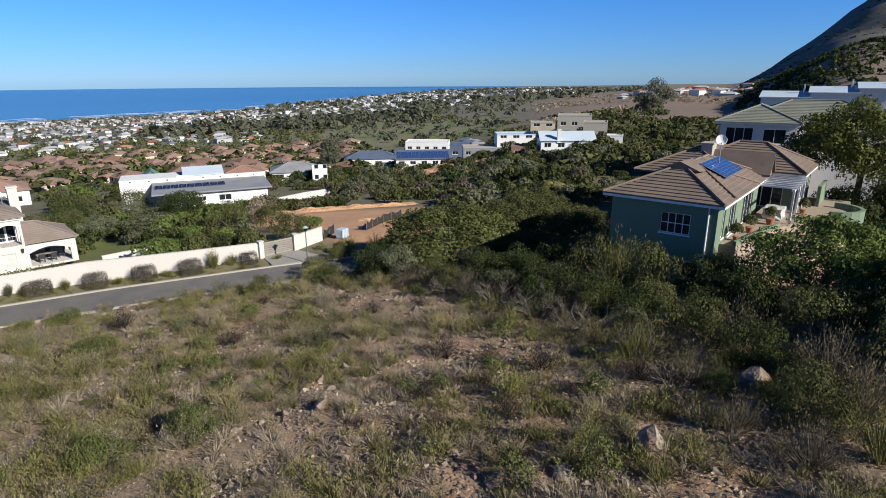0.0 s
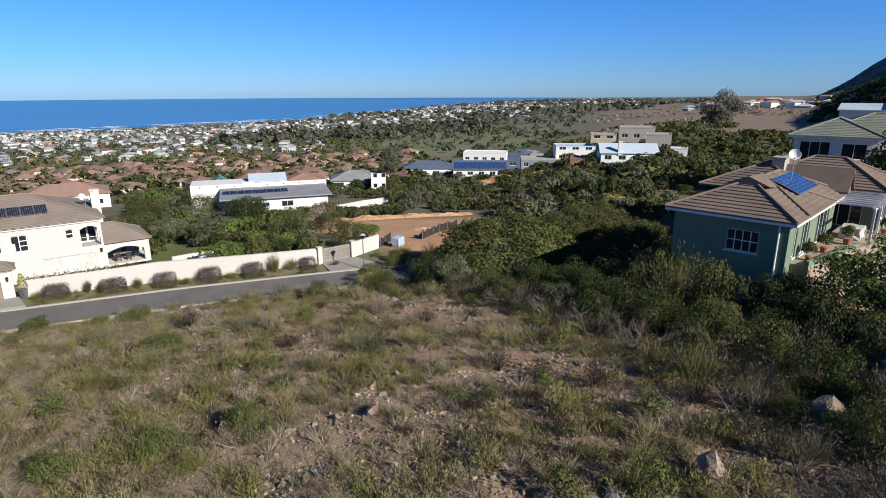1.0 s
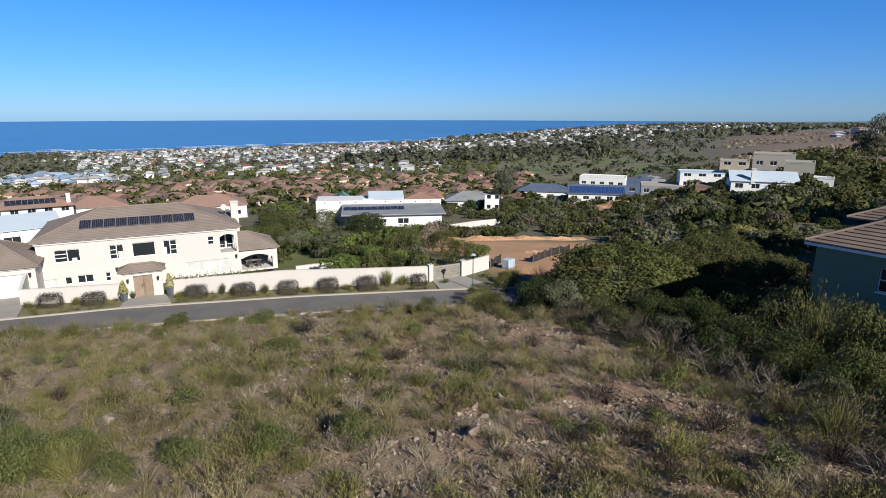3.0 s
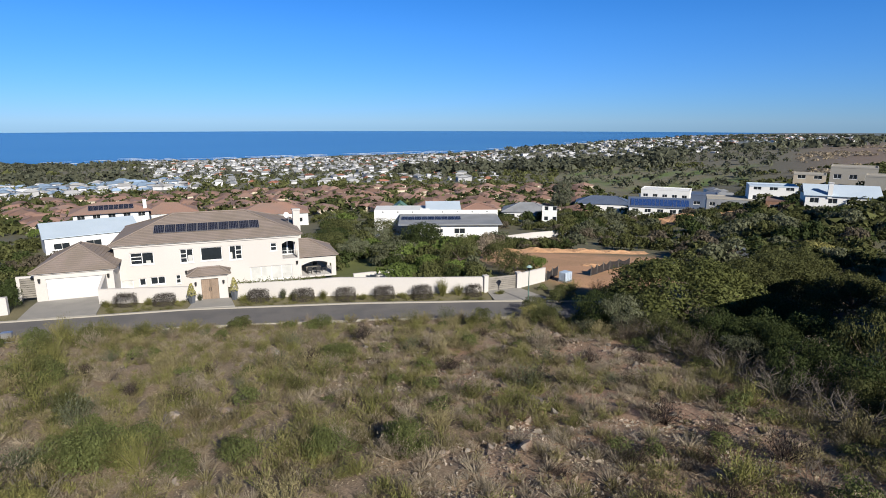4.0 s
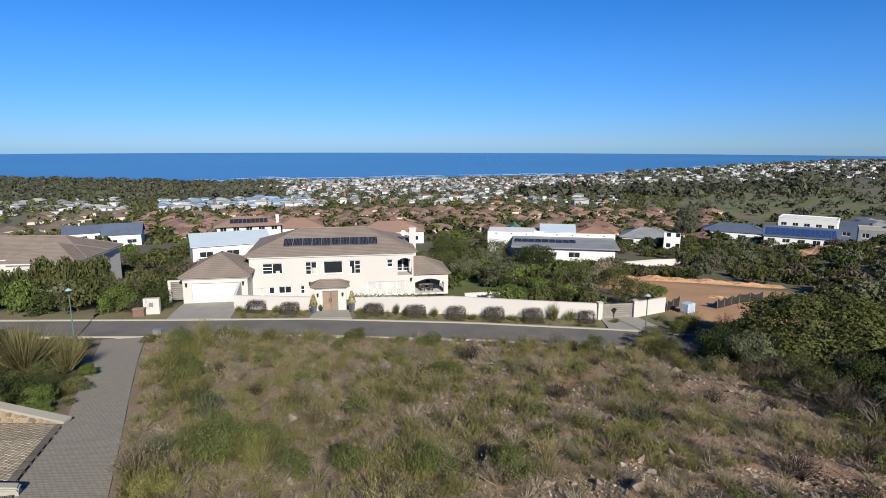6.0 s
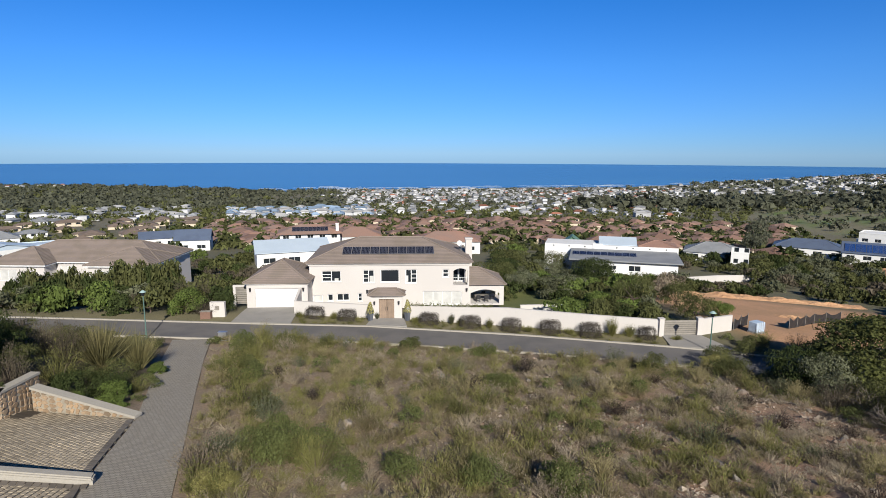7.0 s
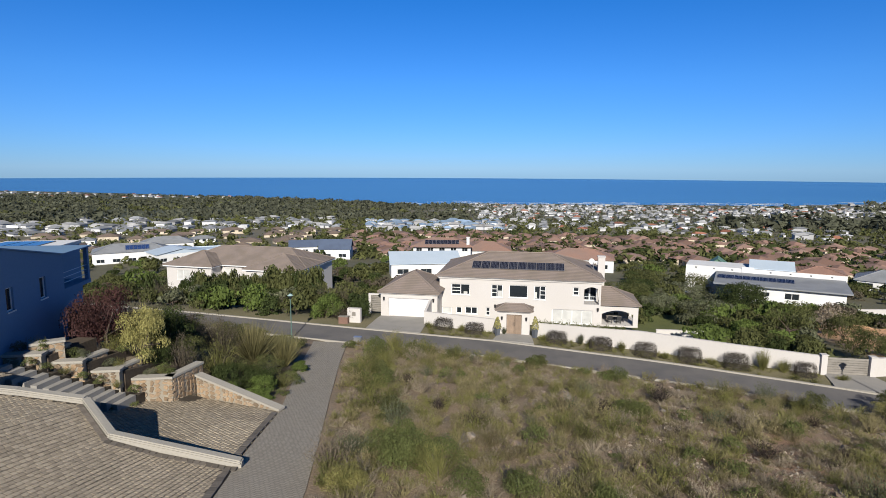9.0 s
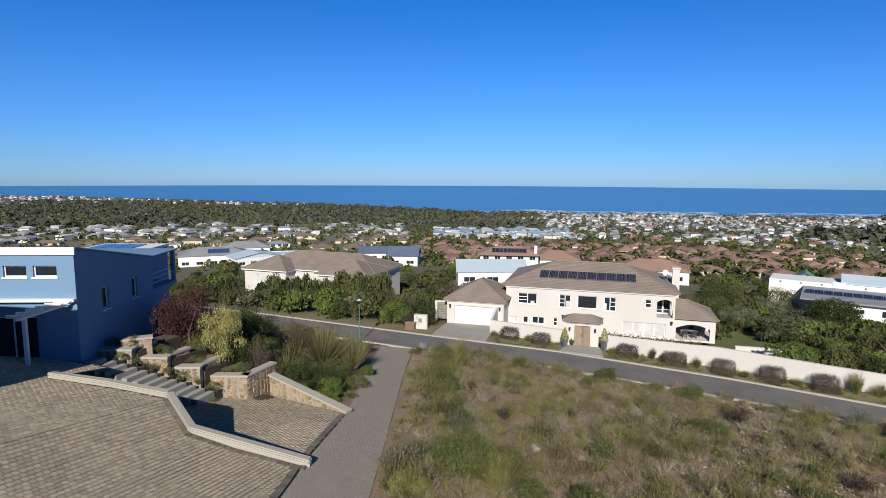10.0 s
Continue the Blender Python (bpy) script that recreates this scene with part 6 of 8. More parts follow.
# ---- the town ----
def town_house(kind):
    """Meshes of one small house: wall, roof, and its front windows."""
    w, d, h, pitch = ((13, 9, 2.5, 19), (11, 11, 2.5, 20), (16, 9, 2.5, 18), (10, 9, 2.6, 22), (14, 12, 2.4, 16))[kind]
    bm, wing = bmesh.new(), None
    wins = rows_of(w, 2.7, 3 + kind % 2)
    wall_face(bm, (-w / 2, -d / 2), (1, 0), w, -3.0, h, [v[:4] for v in wins], 0.15)
    wall_face(bm, (w / 2, -d / 2), (0, 1), d, -3.0, h, [])
    wall_face(bm, (w / 2, d / 2), (-1, 0), w, -3.0, h, [])
    wall_face(bm, (-w / 2, d / 2), (0, -1), d, -3.0, h, [])
    walls = bpy.data.meshes.new("wall")
    bm.to_mesh(walls)
    bm.free()
    bm = bmesh.new()
    hip_roof(bm, -w / 2, w / 2, -d / 2, d / 2, h, pitch, 1.1, 0.05, 0.5, False)
    if kind in (1, 2, 4):
        b3 = bmesh.new()
        hip_roof(b3, -w / 2 + 0.5, -w / 2 + 5.5, -d / 2 - 2.5, d / 2 - 2, h - 0.02, pitch + 2, 1.1, 0.05, 0.4, False)
        wing = bpy.data.meshes.new("roof")
        b3.to_mesh(wing)
        b3.free()
        b2 = bmesh.new()
        b2.from_mesh(walls)
        box(b2, -w / 2 + 0.5, -w / 2 + 5.5, -d / 2 - 2.5, -d / 2 - 0.003, -3.0, h)
        b2.to_mesh(walls)
        b2.free()
    roof = bpy.data.meshes.new("roof")
    bm.to_mesh(roof)
    bm.free()
    panes = []
    for v in wins:
        bm = boxes((v[0] - w / 2, v[1] - w / 2, -d / 2 + 0.1, -d / 2 + 0.14, v[2], v[3]))
        me = bpy.data.meshes.new("window")
        bm.to_mesh(me)
        bm.free()
        me.materials.append(M_PANE)
        panes.append(me)
    return walls, roof, panes, wing


TOWN = {}
for key, wm, rm in (("red", M_BEIGE_WALL, M_ROOF_RED), ("white", M_WHITE, M_ROOF_MID), ("sand", M_BEIGE_WALL, M_ROOF_BROWN)):
    TOWN[key] = []
    for k in range(5):
        wl_, rf_, ps_, wg_ = town_house(k)
        wl_.materials.append(wm)
        rf_.materials.append(rm)
        if wg_:
            wg_.materials.append(rm)
        TOWN[key].append((wl_, rf_, ps_, wg_))
SAID = {"red": "small beige house with a terracotta tiled roof", "white": "white house with a grey roof", "sand": "beige house with a brown tiled roof"}
trng = np.random.RandomState(17)
TAKEN = [(o.location.x, o.location.y) for o in scene.objects if o.name.split(".")[0] in ("house", "villa")]


def town_rows(key, n, az0, az1, r0, r1, gap, turn, keep=None):
    """Houses in crooked rows along streets, as things of their own."""
    made = 0
    rows_r = np.arange(r0, r1, gap * 1.25)
    spots = []
    for i, rr in enumerate(rows_r):
        step = math.degrees(gap / rr) * 1.12
        for a in np.arange(az0, az1, step):
            spots.append((rr + trng.uniform(-0.25, 0.25) * gap, a + trng.uniform(-0.25, 0.25) * step))
    trng.shuffle(spots)
    for rr, a in spots:
        if made >= n:
            break
        x, y = -math.sin(radians(a)) * rr, math.cos(radians(a)) * rr
        if (keep and not keep(x, y)) or any((x - p) ** 2 + (y - q) ** 2 < (gap * 0.8) ** 2 for p, q in TAKEN):
            continue
        TAKEN.append((x, y))
        wl_, rf_, ps_, wg_ = TOWN[key][trng.randint(5)]
        ob = new("house")
        s = trng.uniform(0.66, 0.84) if key == "red" else trng.uniform(0.68, 0.88)
        ob.matrix_world = pose(x, y, ground(x, y) + 0.3, 0, 0, turn + trng.choice([0, 0, 90, 180, 270]) + trng.uniform(-9, 9)) @ Matrix.Diagonal((s, s, s, 1))
        tagged(ob, SAID[key], "house", "houses of the " + {"red": "terracotta", "white": "white", "sand": "sandy"}[key] + " quarter")
        for nm, me in [("wall", wl_), ("roof", rf_)] + [("window", p) for p in ps_] + ([("roof", wg_)] if wg_ else []):
            p = new(nm, me)
            p.parent = ob
        made += 1


town_rows("red", 185, -34, 20, 205, 375, 13, 8)
town_rows("sand", 55, 20, 58, 230, 430, 20, 30)
town_rows("white", 45, 28, 62, 240, 480, 24, 35)
town_rows("white", 30, -46, -28, 240, 330, 26, -30, keep=lambda x, y: math.hypot(x, y) > 262)


def far_town(name, label, pts, lo, hi, wall, roofs, seed):
    """Very many small far houses: walls in one mesh, roofs in others by colour."""
    g2 = np.random.RandomState(seed)
    wv, wf, nw = [], [], 0
    rv, rf, nr = [[] for _ in roofs], [[] for _ in roofs], [0] * len(roofs)
    for x, y in pts:
        w, d, h = g2.uniform(lo, hi), g2.uniform(lo, hi) * 0.75, g2.choice([1.9, 2.1, 2.3, 2.3, 4.0]) * (1.0 if hi < 12 else 1.3)
        t = g2.uniform(-0.35, 0.35) + (math.pi / 2 if g2.uniform() < 0.4 else 0)
        c, s = math.cos(t), math.sin(t)
        z = float(height(x, y)) - 0.3
        base = np.array([(-w / 2, -d / 2), (w / 2, -d / 2), (w / 2, d / 2), (-w / 2, d / 2)])
        at = np.stack([base[:, 0] * c - base[:, 1] * s + x, base[:, 0] * s + base[:, 1] * c + y], 1)
        v = np.concatenate([np.c_[at, np.full(4, z - 2)], np.c_[at, np.full(4, z + h)]])
        wv.append(v)
        wf.append(np.array([(0, 1, 5, 4), (1, 2, 6, 5), (2, 3, 7, 6), (3, 0, 4, 7), (4, 5, 6, 7)]) + nw)
        nw += 8
        k = g2.randint(len(roofs))
        flat = g2.uniform() < 0.25
        if flat:
            continue
        up = g2.uniform(1.0, 1.8)
        o = 0.7
        rb = np.array([(-w / 2 - o, -d / 2 - o), (w / 2 + o, -d / 2 - o), (w / 2 + o, d / 2 + o), (-w / 2 - o, d / 2 + o), (-w / 2 + w * 0.22, 0), (w / 2 - w * 0.22, 0)])
        ra = np.stack([rb[:, 0] * c - rb[:, 1] * s + x, rb[:, 0] * s + rb[:, 1] * c + y], 1)
        rz = np.array([z + h] * 4 + [z + h + up] * 2)
        rv[k].append(np.c_[ra, rz])
        rf[k].append(np.array([(0, 1, 5), (0, 5, 4), (2, 3, 4), (2, 4, 5), (1, 2, 5), (3, 0, 4)]) + nr[k])
        nr[k] += 6
    soup(name, np.concatenate(wv), np.concatenate(wf), wall, None, label, "houses", "stuff")
    for k, m in enumerate(roofs):
        if rv[k]:
            soup(name + "_roofs", np.concatenate(rv[k]), np.concatenate(rf[k]), m, None, "roofs of " + label, "roofs", "stuff")


R_WHITE = mat("far pale roofs", (0.42, 0.42, 0.41), 0.7, 0.08, 0.1, 1.0, 0, island=0.25)
R_GREY = mat("far grey roofs", (0.24, 0.25, 0.26), 0.7, 0.08, 0.1, 1.0, 0, island=0.4)
R_RED = mat("far red roofs", (0.32, 0.14, 0.09), 0.8, 0.08, 0.1, 1.0, 0, island=0.4)
R_BLUE = mat("far blue grey roofs", (0.22, 0.30, 0.40), 0.6, 0.08, 0.1, 1.0, 0, island=0.4)
W_FAR = mat("far white walls", (0.50, 0.505, 0.51), 0.8, 0.05, 0.1, 1.0, 0, island=0.45)
far_town("far_houses", "white seaside town houses beyond the terracotta quarter", polar(1000, -26, 6, 440, 1270, 51), 4.5, 9, W_FAR, (R_WHITE, R_GREY, R_WHITE, R_GREY, R_RED, R_GREY), 1)
far_town("far_houses", "blue-roofed housing estate among bush", polar(190, 4, 17, 430, 560, 52), 5, 9, W_FAR, (R_BLUE, R_WHITE, R_BLUE), 2)
far_town("far_houses", "white houses along the low headland", polar(140, -12, 9, 900, 1290, 53), 6, 10, W_FAR, (R_WHITE, R_GREY), 3)
far_town("far_houses", "dense white suburb along the far coast", polar(1300, -46, -18, 900, 2700, 54), 6, 12, W_FAR, (R_WHITE, R_GREY, R_WHITE), 4)
far_town("far_houses", "white suburb on the distant point", polar(700, -56, -36, 1600, 3900, 55), 8, 16, W_FAR, (R_WHITE, R_GREY, R_RED), 5)
far_town("far_houses", "white suburb on the far shore across the bush", polar(420, 27, 56, 1500, 2600, 56), 7, 12, W_FAR, (R_WHITE, R_GREY, R_RED), 6)
far_town("far_houses", "white and grey houses beyond the scrub", polar(190, 20, 58, 430, 600, 57), 6, 11, W_FAR, (R_GREY, R_WHITE, R_GREY), 7)
far_town("far_houses", "red and white houses on the hill ridge", polar(46, -71, -60, 640, 780, 58), 8, 15, W_FAR, (R_RED, R_WHITE), 8)

# surf on the reefs
g3 = np.random.RandomState(4)
fv, ff, nf = [], [], 0
for k in range(150):
    az = g3.uniform(-42, 14)
    r = float(np.interp(az, COAST_AZ, COAST_R)) * g3.uniform(1.0, 1.10)
    a, L, w = radians(az), g3.uniform(8, 60), g3.uniform(3, 10)
    x, y = -math.sin(a) * r, math.cos(a) * r
    u, b = Vector((math.cos(a), math.sin(a))), Vector((-math.sin(a), math.cos(a)))
    n = 7
    top = [(x + u.x * L * (i / n - 0.5) + b.x * w * math.sin(math.pi * i / n) * g3.uniform(0.4, 1), y + u.y * L * (i / n - 0.5) + b.y * w * math.sin(math.pi * i / n) * g3.uniform(0.4, 1), SEA + 0.4) for i in range(n + 1)]
    low = [(x + u.x * L * (i / n - 0.5), y + u.y * L * (i / n - 0.5), SEA + 0.25) for i in range(n + 1)]
    fv += top + low
    ff += [(nf + i, nf + i + 1, nf + n + 2 + i, nf + n + 1 + i) for i in range(n)]
    nf += 2 * (n + 1)
soup("surf", np.array(fv), np.array(ff), mat("white surf foam", (0.8, 0.82, 0.83), 0.9, 0.1, 0.05, 0.5, 0), None, "white surf breaking on dark reefs", "surf", "stuff")
# ---- the blue house and its courtyard ----
BT = 19.0
bh = thing("house", "blue grey modern house with flat roof, white band and balcony", "house", (-25.2, 21.6, 7.8), BT)
# local: corner at 0, 0; the front runs to -x, the side wall to +y; the roof falls towards the sea
def roof_z(y):
    return 5.6 - 0.19 * min(8.2, max(0.0, y))


bm = bmesh.new()
FW = 7.6
front = [(FW - 1.98, FW - 0.85, 4.2, 4.76), (FW - 3.4, FW - 2.3, 4.2, 4.76), (FW - 6.2, FW - 5.0, 4.2, 4.76), (FW - 5.5, FW - 2.0, 0.02, 2.2)]
wall_face(bm, (-FW, 0), (1, 0), FW, -1.5, 5.6, front, 0.2)
side_holes = [(2.3, 2.95, 2.0, 3.2), (5.5, 6.15, 1.95, 3.15)]
wall_face(bm, (0, 0), (0, 1), 8.2, -2.5, 3.9, side_holes, 0.2)
face(bm, (0, 0, 3.9), (0, 8.2, 3.9), (0, 8.2, roof_z(8.2)), (0, 0, 5.6))
wall_face(bm, (0, 8.2), (-1, 0), FW, -2.5, 3.9, [], 0.2)
wall_face(bm, (-FW, 8.2), (0, -1), 8.2, -2.5, 3.9, [])
part("wall", bm, M_BLUE_WALL, bh)
for a, b, c, d in front[:3]:
    window(bh, (-FW, 0), (1, 0), a, b, c, d, 1, 1, reveal=0.2)
window(bh, (-FW, 0), (1, 0), FW - 5.5, FW - 2.0, 0.02, 2.2, 3, 1, reveal=0.2, sill=False, name="glass_door")
for a, b, c, d in side_holes:
    window(bh, (0, 0), (0, 1), a, b, c, d, 1, 1, reveal=0.2)
bm = bmesh.new()
prism(bm, [(-FW - 0.1, -0.1), (0.1, -0.1), (0.1, 0.0), (-FW - 0.1, 0.0)], 5.3, 5.68)
part("band", bm, M_WHITE, bh, "white parapet band")
bm = bmesh.new()
prism(bm, [(-FW, 0.003), (0.1, 0.003), (0.1, 8.2), (0.1, 12.0), (-FW, 12.0), (-FW, 8.2)], lambda x, y: roof_z(y) + 0.006, lambda x, y: roof_z(y) + 0.08)
part("roof", bm, M_BLUE_WALL, bh)
bm = bmesh.new()
prism(bm, [(-FW + 0.6, 0.6), (-0.6, 0.6), (-0.6, 7.6), (-FW + 0.6, 7.6)], lambda x, y: roof_z(y) + 0.083, lambda x, y: roof_z(y) + 0.13)
part("roof_sheet", bm, M_ROOF_SLATE, bh, "dark sheet roof")
part("ledge", boxes((-FW, 0.02, -0.3, -0.003, 3.0, 3.14)), M_WHITE, bh, "white ledge over the ground floor")
# balcony behind the side wall
part("balcony_floor", boxes((-5.0, 0.0, 8.21, 11.8, 1.7, 1.95)), M_BLUE_WALL, bh)
for px_ in (-0.25, -4.6):
    part("post", boxes((px_, px_ + 0.24, 11.5, 11.74, 1.952, roof_z(12) + 0.004)), M_BLUE_WALL, bh)
bm = bmesh.new()
for z in (2.3, 2.6, 2.9):
    tube(bm, (-0.1, 8.22, z), (-0.1, 11.5, z), 0.02, 0.02, 6)
part("railing", bm, M_ALU, bh)
# the wing on the sun's side, and the rooms behind
rot = Matrix.Rotation(radians(-BT), 2)
WING = [rot @ (Vector(v) - Vector((-25.2, 21.6))) for v in ((-21.2, 5.0), (-22.9, 12.5), (-36.0, 9.5), (-36.0, 2.0))]
part("wing", prism(bmesh.new(), [(v.x, v.y) for v in WING], -1.5, 7.5), M_BLUE_WALL, bh)
part("wing_roof", prism(bmesh.new(), [(v.x, v.y) for v in WING], 7.503, 7.75), M_WHITE, bh, "white parapet band")
part("rear_block", boxes((-8.0, -3.2, 14.0, 18.0, -2.5, 3.5)), M_BLUE_WALL, bh)
part("rear_parapet", boxes((-8.1, -3.1, 13.9, 18.1, 3.503, 3.75)), M_WHITE, bh, "white parapet band")
for k in range(3):
    part("roof_panel", boxes((-7.6 + k * 1.1, -6.6 + k * 1.1, 14.6, 17.2, 3.752, 3.81)), M_SOLAR, bh)
# pergola
pr = thing("pergola", "white timber pergola with rounded rafter ends beside the blue house", "pergola", (-25.2, 21.6, 7.8), BT)
part("post", boxes((-1.52, -1.36, -1.79, -1.63, 0.2, 2.52)), M_TRIM, pr)
part("post", boxes((-6.4, -6.24, -1.79, -1.63, -0.3, 2.52)), M_TRIM, pr)
part("beam", prism(bmesh.new(), [(-0.32, -0.1), (-0.18, -0.1), (-1.52, -2.0), (-1.66, -2.0)], lambda x, y: 2.88 + 0.2 * y, lambda x, y: 3.0 + 0.2 * y), M_TRIM, pr)
part("beam", boxes((-6.4, -6.26, -2.0, -0.1, 2.526, 2.6)), M_TRIM, pr)
# rafters lie along the house front; their rounded ends stand out past the beam
for k in range(6):
    y0 = -0.3 - 0.33 * k
    z0, x1 = 3.005 + 0.2 * y0, -0.22 + 0.7 * y0 + 0.36
    bm = boxes((x1 - 0.85, x1, y0 - 0.04, y0 + 0.04, z0, z0 + 0.15))
    for v in bm.verts:
        if v.co.x > x1 - 0.01 and v.co.z < z0 + 0.01:
            v.co.x -= 0.16
    part("rafter", bm, M_TRIM, pr)


def court_lift(x):
    return float(np.interp(-x, [11.5, 14.0, 16.2, 18.2, 20.5, 24, 60], [0, 0.47, 1.06, 1.82, 2.12, 2.3, 2.3]))


def court_z(x, y):
    return ground(x, y) + 0.06 + court_lift(x)


KERB_PTS = [(-11.2, 19.25), (-15.9, 18.15), (-18.2, 19.55), (-20.6, 18.85), (-23.3, 18.35)]


def kerb_y(x):
    return float(np.interp(-x, [-p[0] for p in KERB_PTS], [p[1] for p in KERB_PTS])) if x > -23.3 else 21.5


# raised court: a solid block of fill with its paving on top
court = thing("courtyard", "raised paved courtyard held by a plastered retaining wall", "courtyard", kind="structure")
xs_c = np.unique(np.concatenate([np.linspace(-38, -11.0, 30), [-11.5, -12.2, -13.0, -14.0, -15.1, -16.2, -18.2, -20.5, -24.0, -23.301], [p[0] for p in KERB_PTS]]))
bm = bmesh.new()
for x0, x1 in zip(xs_c, xs_c[1:]):
    ylo0, ylo1 = -6.0, -6.0
    yhi = [min(kerb_y(v), 21.55) for v in (x0 + 1e-6, x1 - 1e-6)] if x0 < -23.31 else [kerb_y(max(v, -23.299)) for v in (x0, x1)]
    ycuts = np.linspace(0, 1, 40)
    for c0, c1 in zip(ycuts, ycuts[1:]):
        q = [(x0, ylo0 + (yhi[0] - ylo0) * c0), (x1, ylo1 + (yhi[1] - ylo1) * c0), (x1, ylo1 + (yhi[1] - ylo1) * c1), (x0, ylo0 + (yhi[0] - ylo0) * c1)]
        right = [float(drive_left(v[1])) for v in q]
        q = [(min(v[0], r), v[1]) for v, r in zip(q, right)]
        if (Vector(q[1]) - Vector(q[0])).length < 0.02 and (Vector(q[2]) - Vector(q[3])).length < 0.02:
            continue
        face(bm, *[(a, b, court_z(a, b)) for a, b in q])
bmesh.ops.remove_doubles(bm, verts=bm.verts[:], dist=0.004)
part("paving_bed", bm, M_JOINT, court, "dark sand bed between clay pavers")
rw = thing("retaining_wall", "pale plastered retaining wall with a rounded kerb top", "wall", kind="structure")
for (p, q) in zip(KERB_PTS, KERB_PTS[1:]):
    p, q = Vector(p), Vector(q)
    u = (q - p).normalized()
    b = Vector((u.y, -u.x)) * 0.32
    if b.y < 0:
        b = -b
    e = u * 0.06
    quad = [p - e, q + e, q + e + b, p - e + b]
    part("wall_body", prism(bmesh.new(), [(v.x, v.y) for v in quad], lambda x, y: ground(x, y) - 0.4, lambda x, y: court_z(x, min(y, kerb_y(x))) + 0.1), M_KERB, rw)
    quad = [p - e * 1.3 - b * 0.12, q + e * 1.3 - b * 0.12, q + e * 1.3 + b * 1.12, p - e * 1.3 + b * 1.12]
    bm = prism(bmesh.new(), [(v.x, v.y) for v in quad], lambda x, y: court_z(x, min(y, kerb_y(x))) + 0.103, lambda x, y: court_z(x, min(y, kerb_y(x))) + 0.25)
    bmesh.ops.bevel(bm, geom=bm.edges[:], offset=0.05, segments=2, affect="EDGES")
    part("coping", bm, M_KERB, rw)

# lower court beside the drive
LOW = [(-11.75, 19.8), (-13.35, 27.0), (-19.2, 28.4), (-19.5, 26.8), (-23.0, 25.8), (-19.6, 19.7), (-18.1, 20.0), (-15.9, 18.7)]
lc = thing("parking_court", "lower paved parking court of grey brown clay pavers", "courtyard", kind="structure")
bm = bmesh.new()
f0 = face(bm, *[(x, y, 0) for x, y in LOW])
bmesh.ops.triangulate(bm, faces=bm.faces[:])
bmesh.ops.subdivide_edges(bm, edges=bm.edges[:], cuts=5, use_grid_fill=True)
for v in bm.verts:
    v.co.z = ground(v.co.x, v.co.y) + 0.05
bmesh.ops.recalc_face_normals(bm, faces=bm.faces[:])
part("paving_bed", bm, M_JOINT, lc, "dark sand bed between clay pavers")

# stone planters and the sloping garden wall
rs_ = np.random.RandomState(21)
STONES = []
for k in range(8):
    n = rs_.randint(6, 9)
    a = np.sort(rs_.uniform(0, math.tau, n) * 0.25 + np.arange(n) * math.tau / n)
    rad = rs_.uniform(0.42, 0.54, n)
    bm = bmesh.new()
    ring = [(math.cos(t) * r, math.sin(t) * r) for t, r in zip(a, rad)]
    low = [bm.verts.new((x, 0.4, z)) for x, z in ring]
    top = [bm.verts.new((x * 0.9, -0.5, z * 0.9)) for x, z in ring]
    for i in range(n):
        bm.faces.new((low[i], low[(i + 1) % n], top[(i + 1) % n], top[i]))
    bm.faces.new(top)
    bmesh.ops.recalc_face_normals(bm, faces=bm.faces[:])
    me = bpy.data.meshes.new("stone")
    bm.to_mesh(me)
    bm.free()
    me.materials.append(M_STONE)
    STONES.append(me)


def stone_wall(p, q, z_top, thick, label, cap=True):
    """A mortared stone wall from p to q; z_top a number or two (at p and q). Its stones stand a little proud of the mortar on the side to the court."""
    z0, z1 = z_top if isinstance(z_top, tuple) else (z_top, z_top)
    w = thing("stone_wall", label, "wall")
    p, q = Vector((*p, 0)), Vector((*q, 0))
    u, L = (q - p).normalized(), (q - p).length
    b = Vector((-u.y, u.x, 0))
    ring = [p, q, q + b * thick, p + b * thick]
    topz = lambda x, y: z0 + (z1 - z0) * max(0, min(1, (Vector((x, y, 0)) - p).dot(u) / L))
    part("core", prism(bmesh.new(), [(v.x, v.y) for v in ring], lambda x, y: ground(x, y) - 0.4, lambda x, y: topz(x, y) - 0.12), M_MORTAR, w)
    if cap:
        e = 0.06
        ring = [p - b * e - u * e, q - b * e + u * e, q + b * (thick + e) + u * e, p + b * (thick + e) - u * e]
        part("coping", prism(bmesh.new(), [(v.x, v.y) for v in ring], lambda x, y: topz(x, y) - 0.117, lambda x, y: topz(x, y)), M_KERB, w)
    s = 0.15
    row = 0
    while s < L:
        wd = rs_.uniform(0.26, 0.46)
        at = p + u * min(s, L - 0.12)
        zt, zb = topz(at.x, at.y) - 0.14, ground(at.x, at.y) - 0.05
        z = zb + rs_.uniform(0, 0.1)
        while z < zt - 0.06:
            ht = min(rs_.uniform(0.2, 0.36), zt - z)
            ob = new("stone", STONES[rs_.randint(8)])
            ob.parent = w
            m = Matrix(((u.x, b.x, 0, 0), (u.y, b.y, 0, 0), (0, 0, 1, 0), (0, 0, 0, 1)))
            ob.matrix_world = Matrix.Translation(at + u * rs_.uniform(-0.03, 0.03) + Vector((0, 0, z + ht / 2))) @ m @ Matrix.Diagonal((wd * 1.02, 0.07, ht * 1.05, 1))
            z += ht
        s += wd * 0.94
    return w


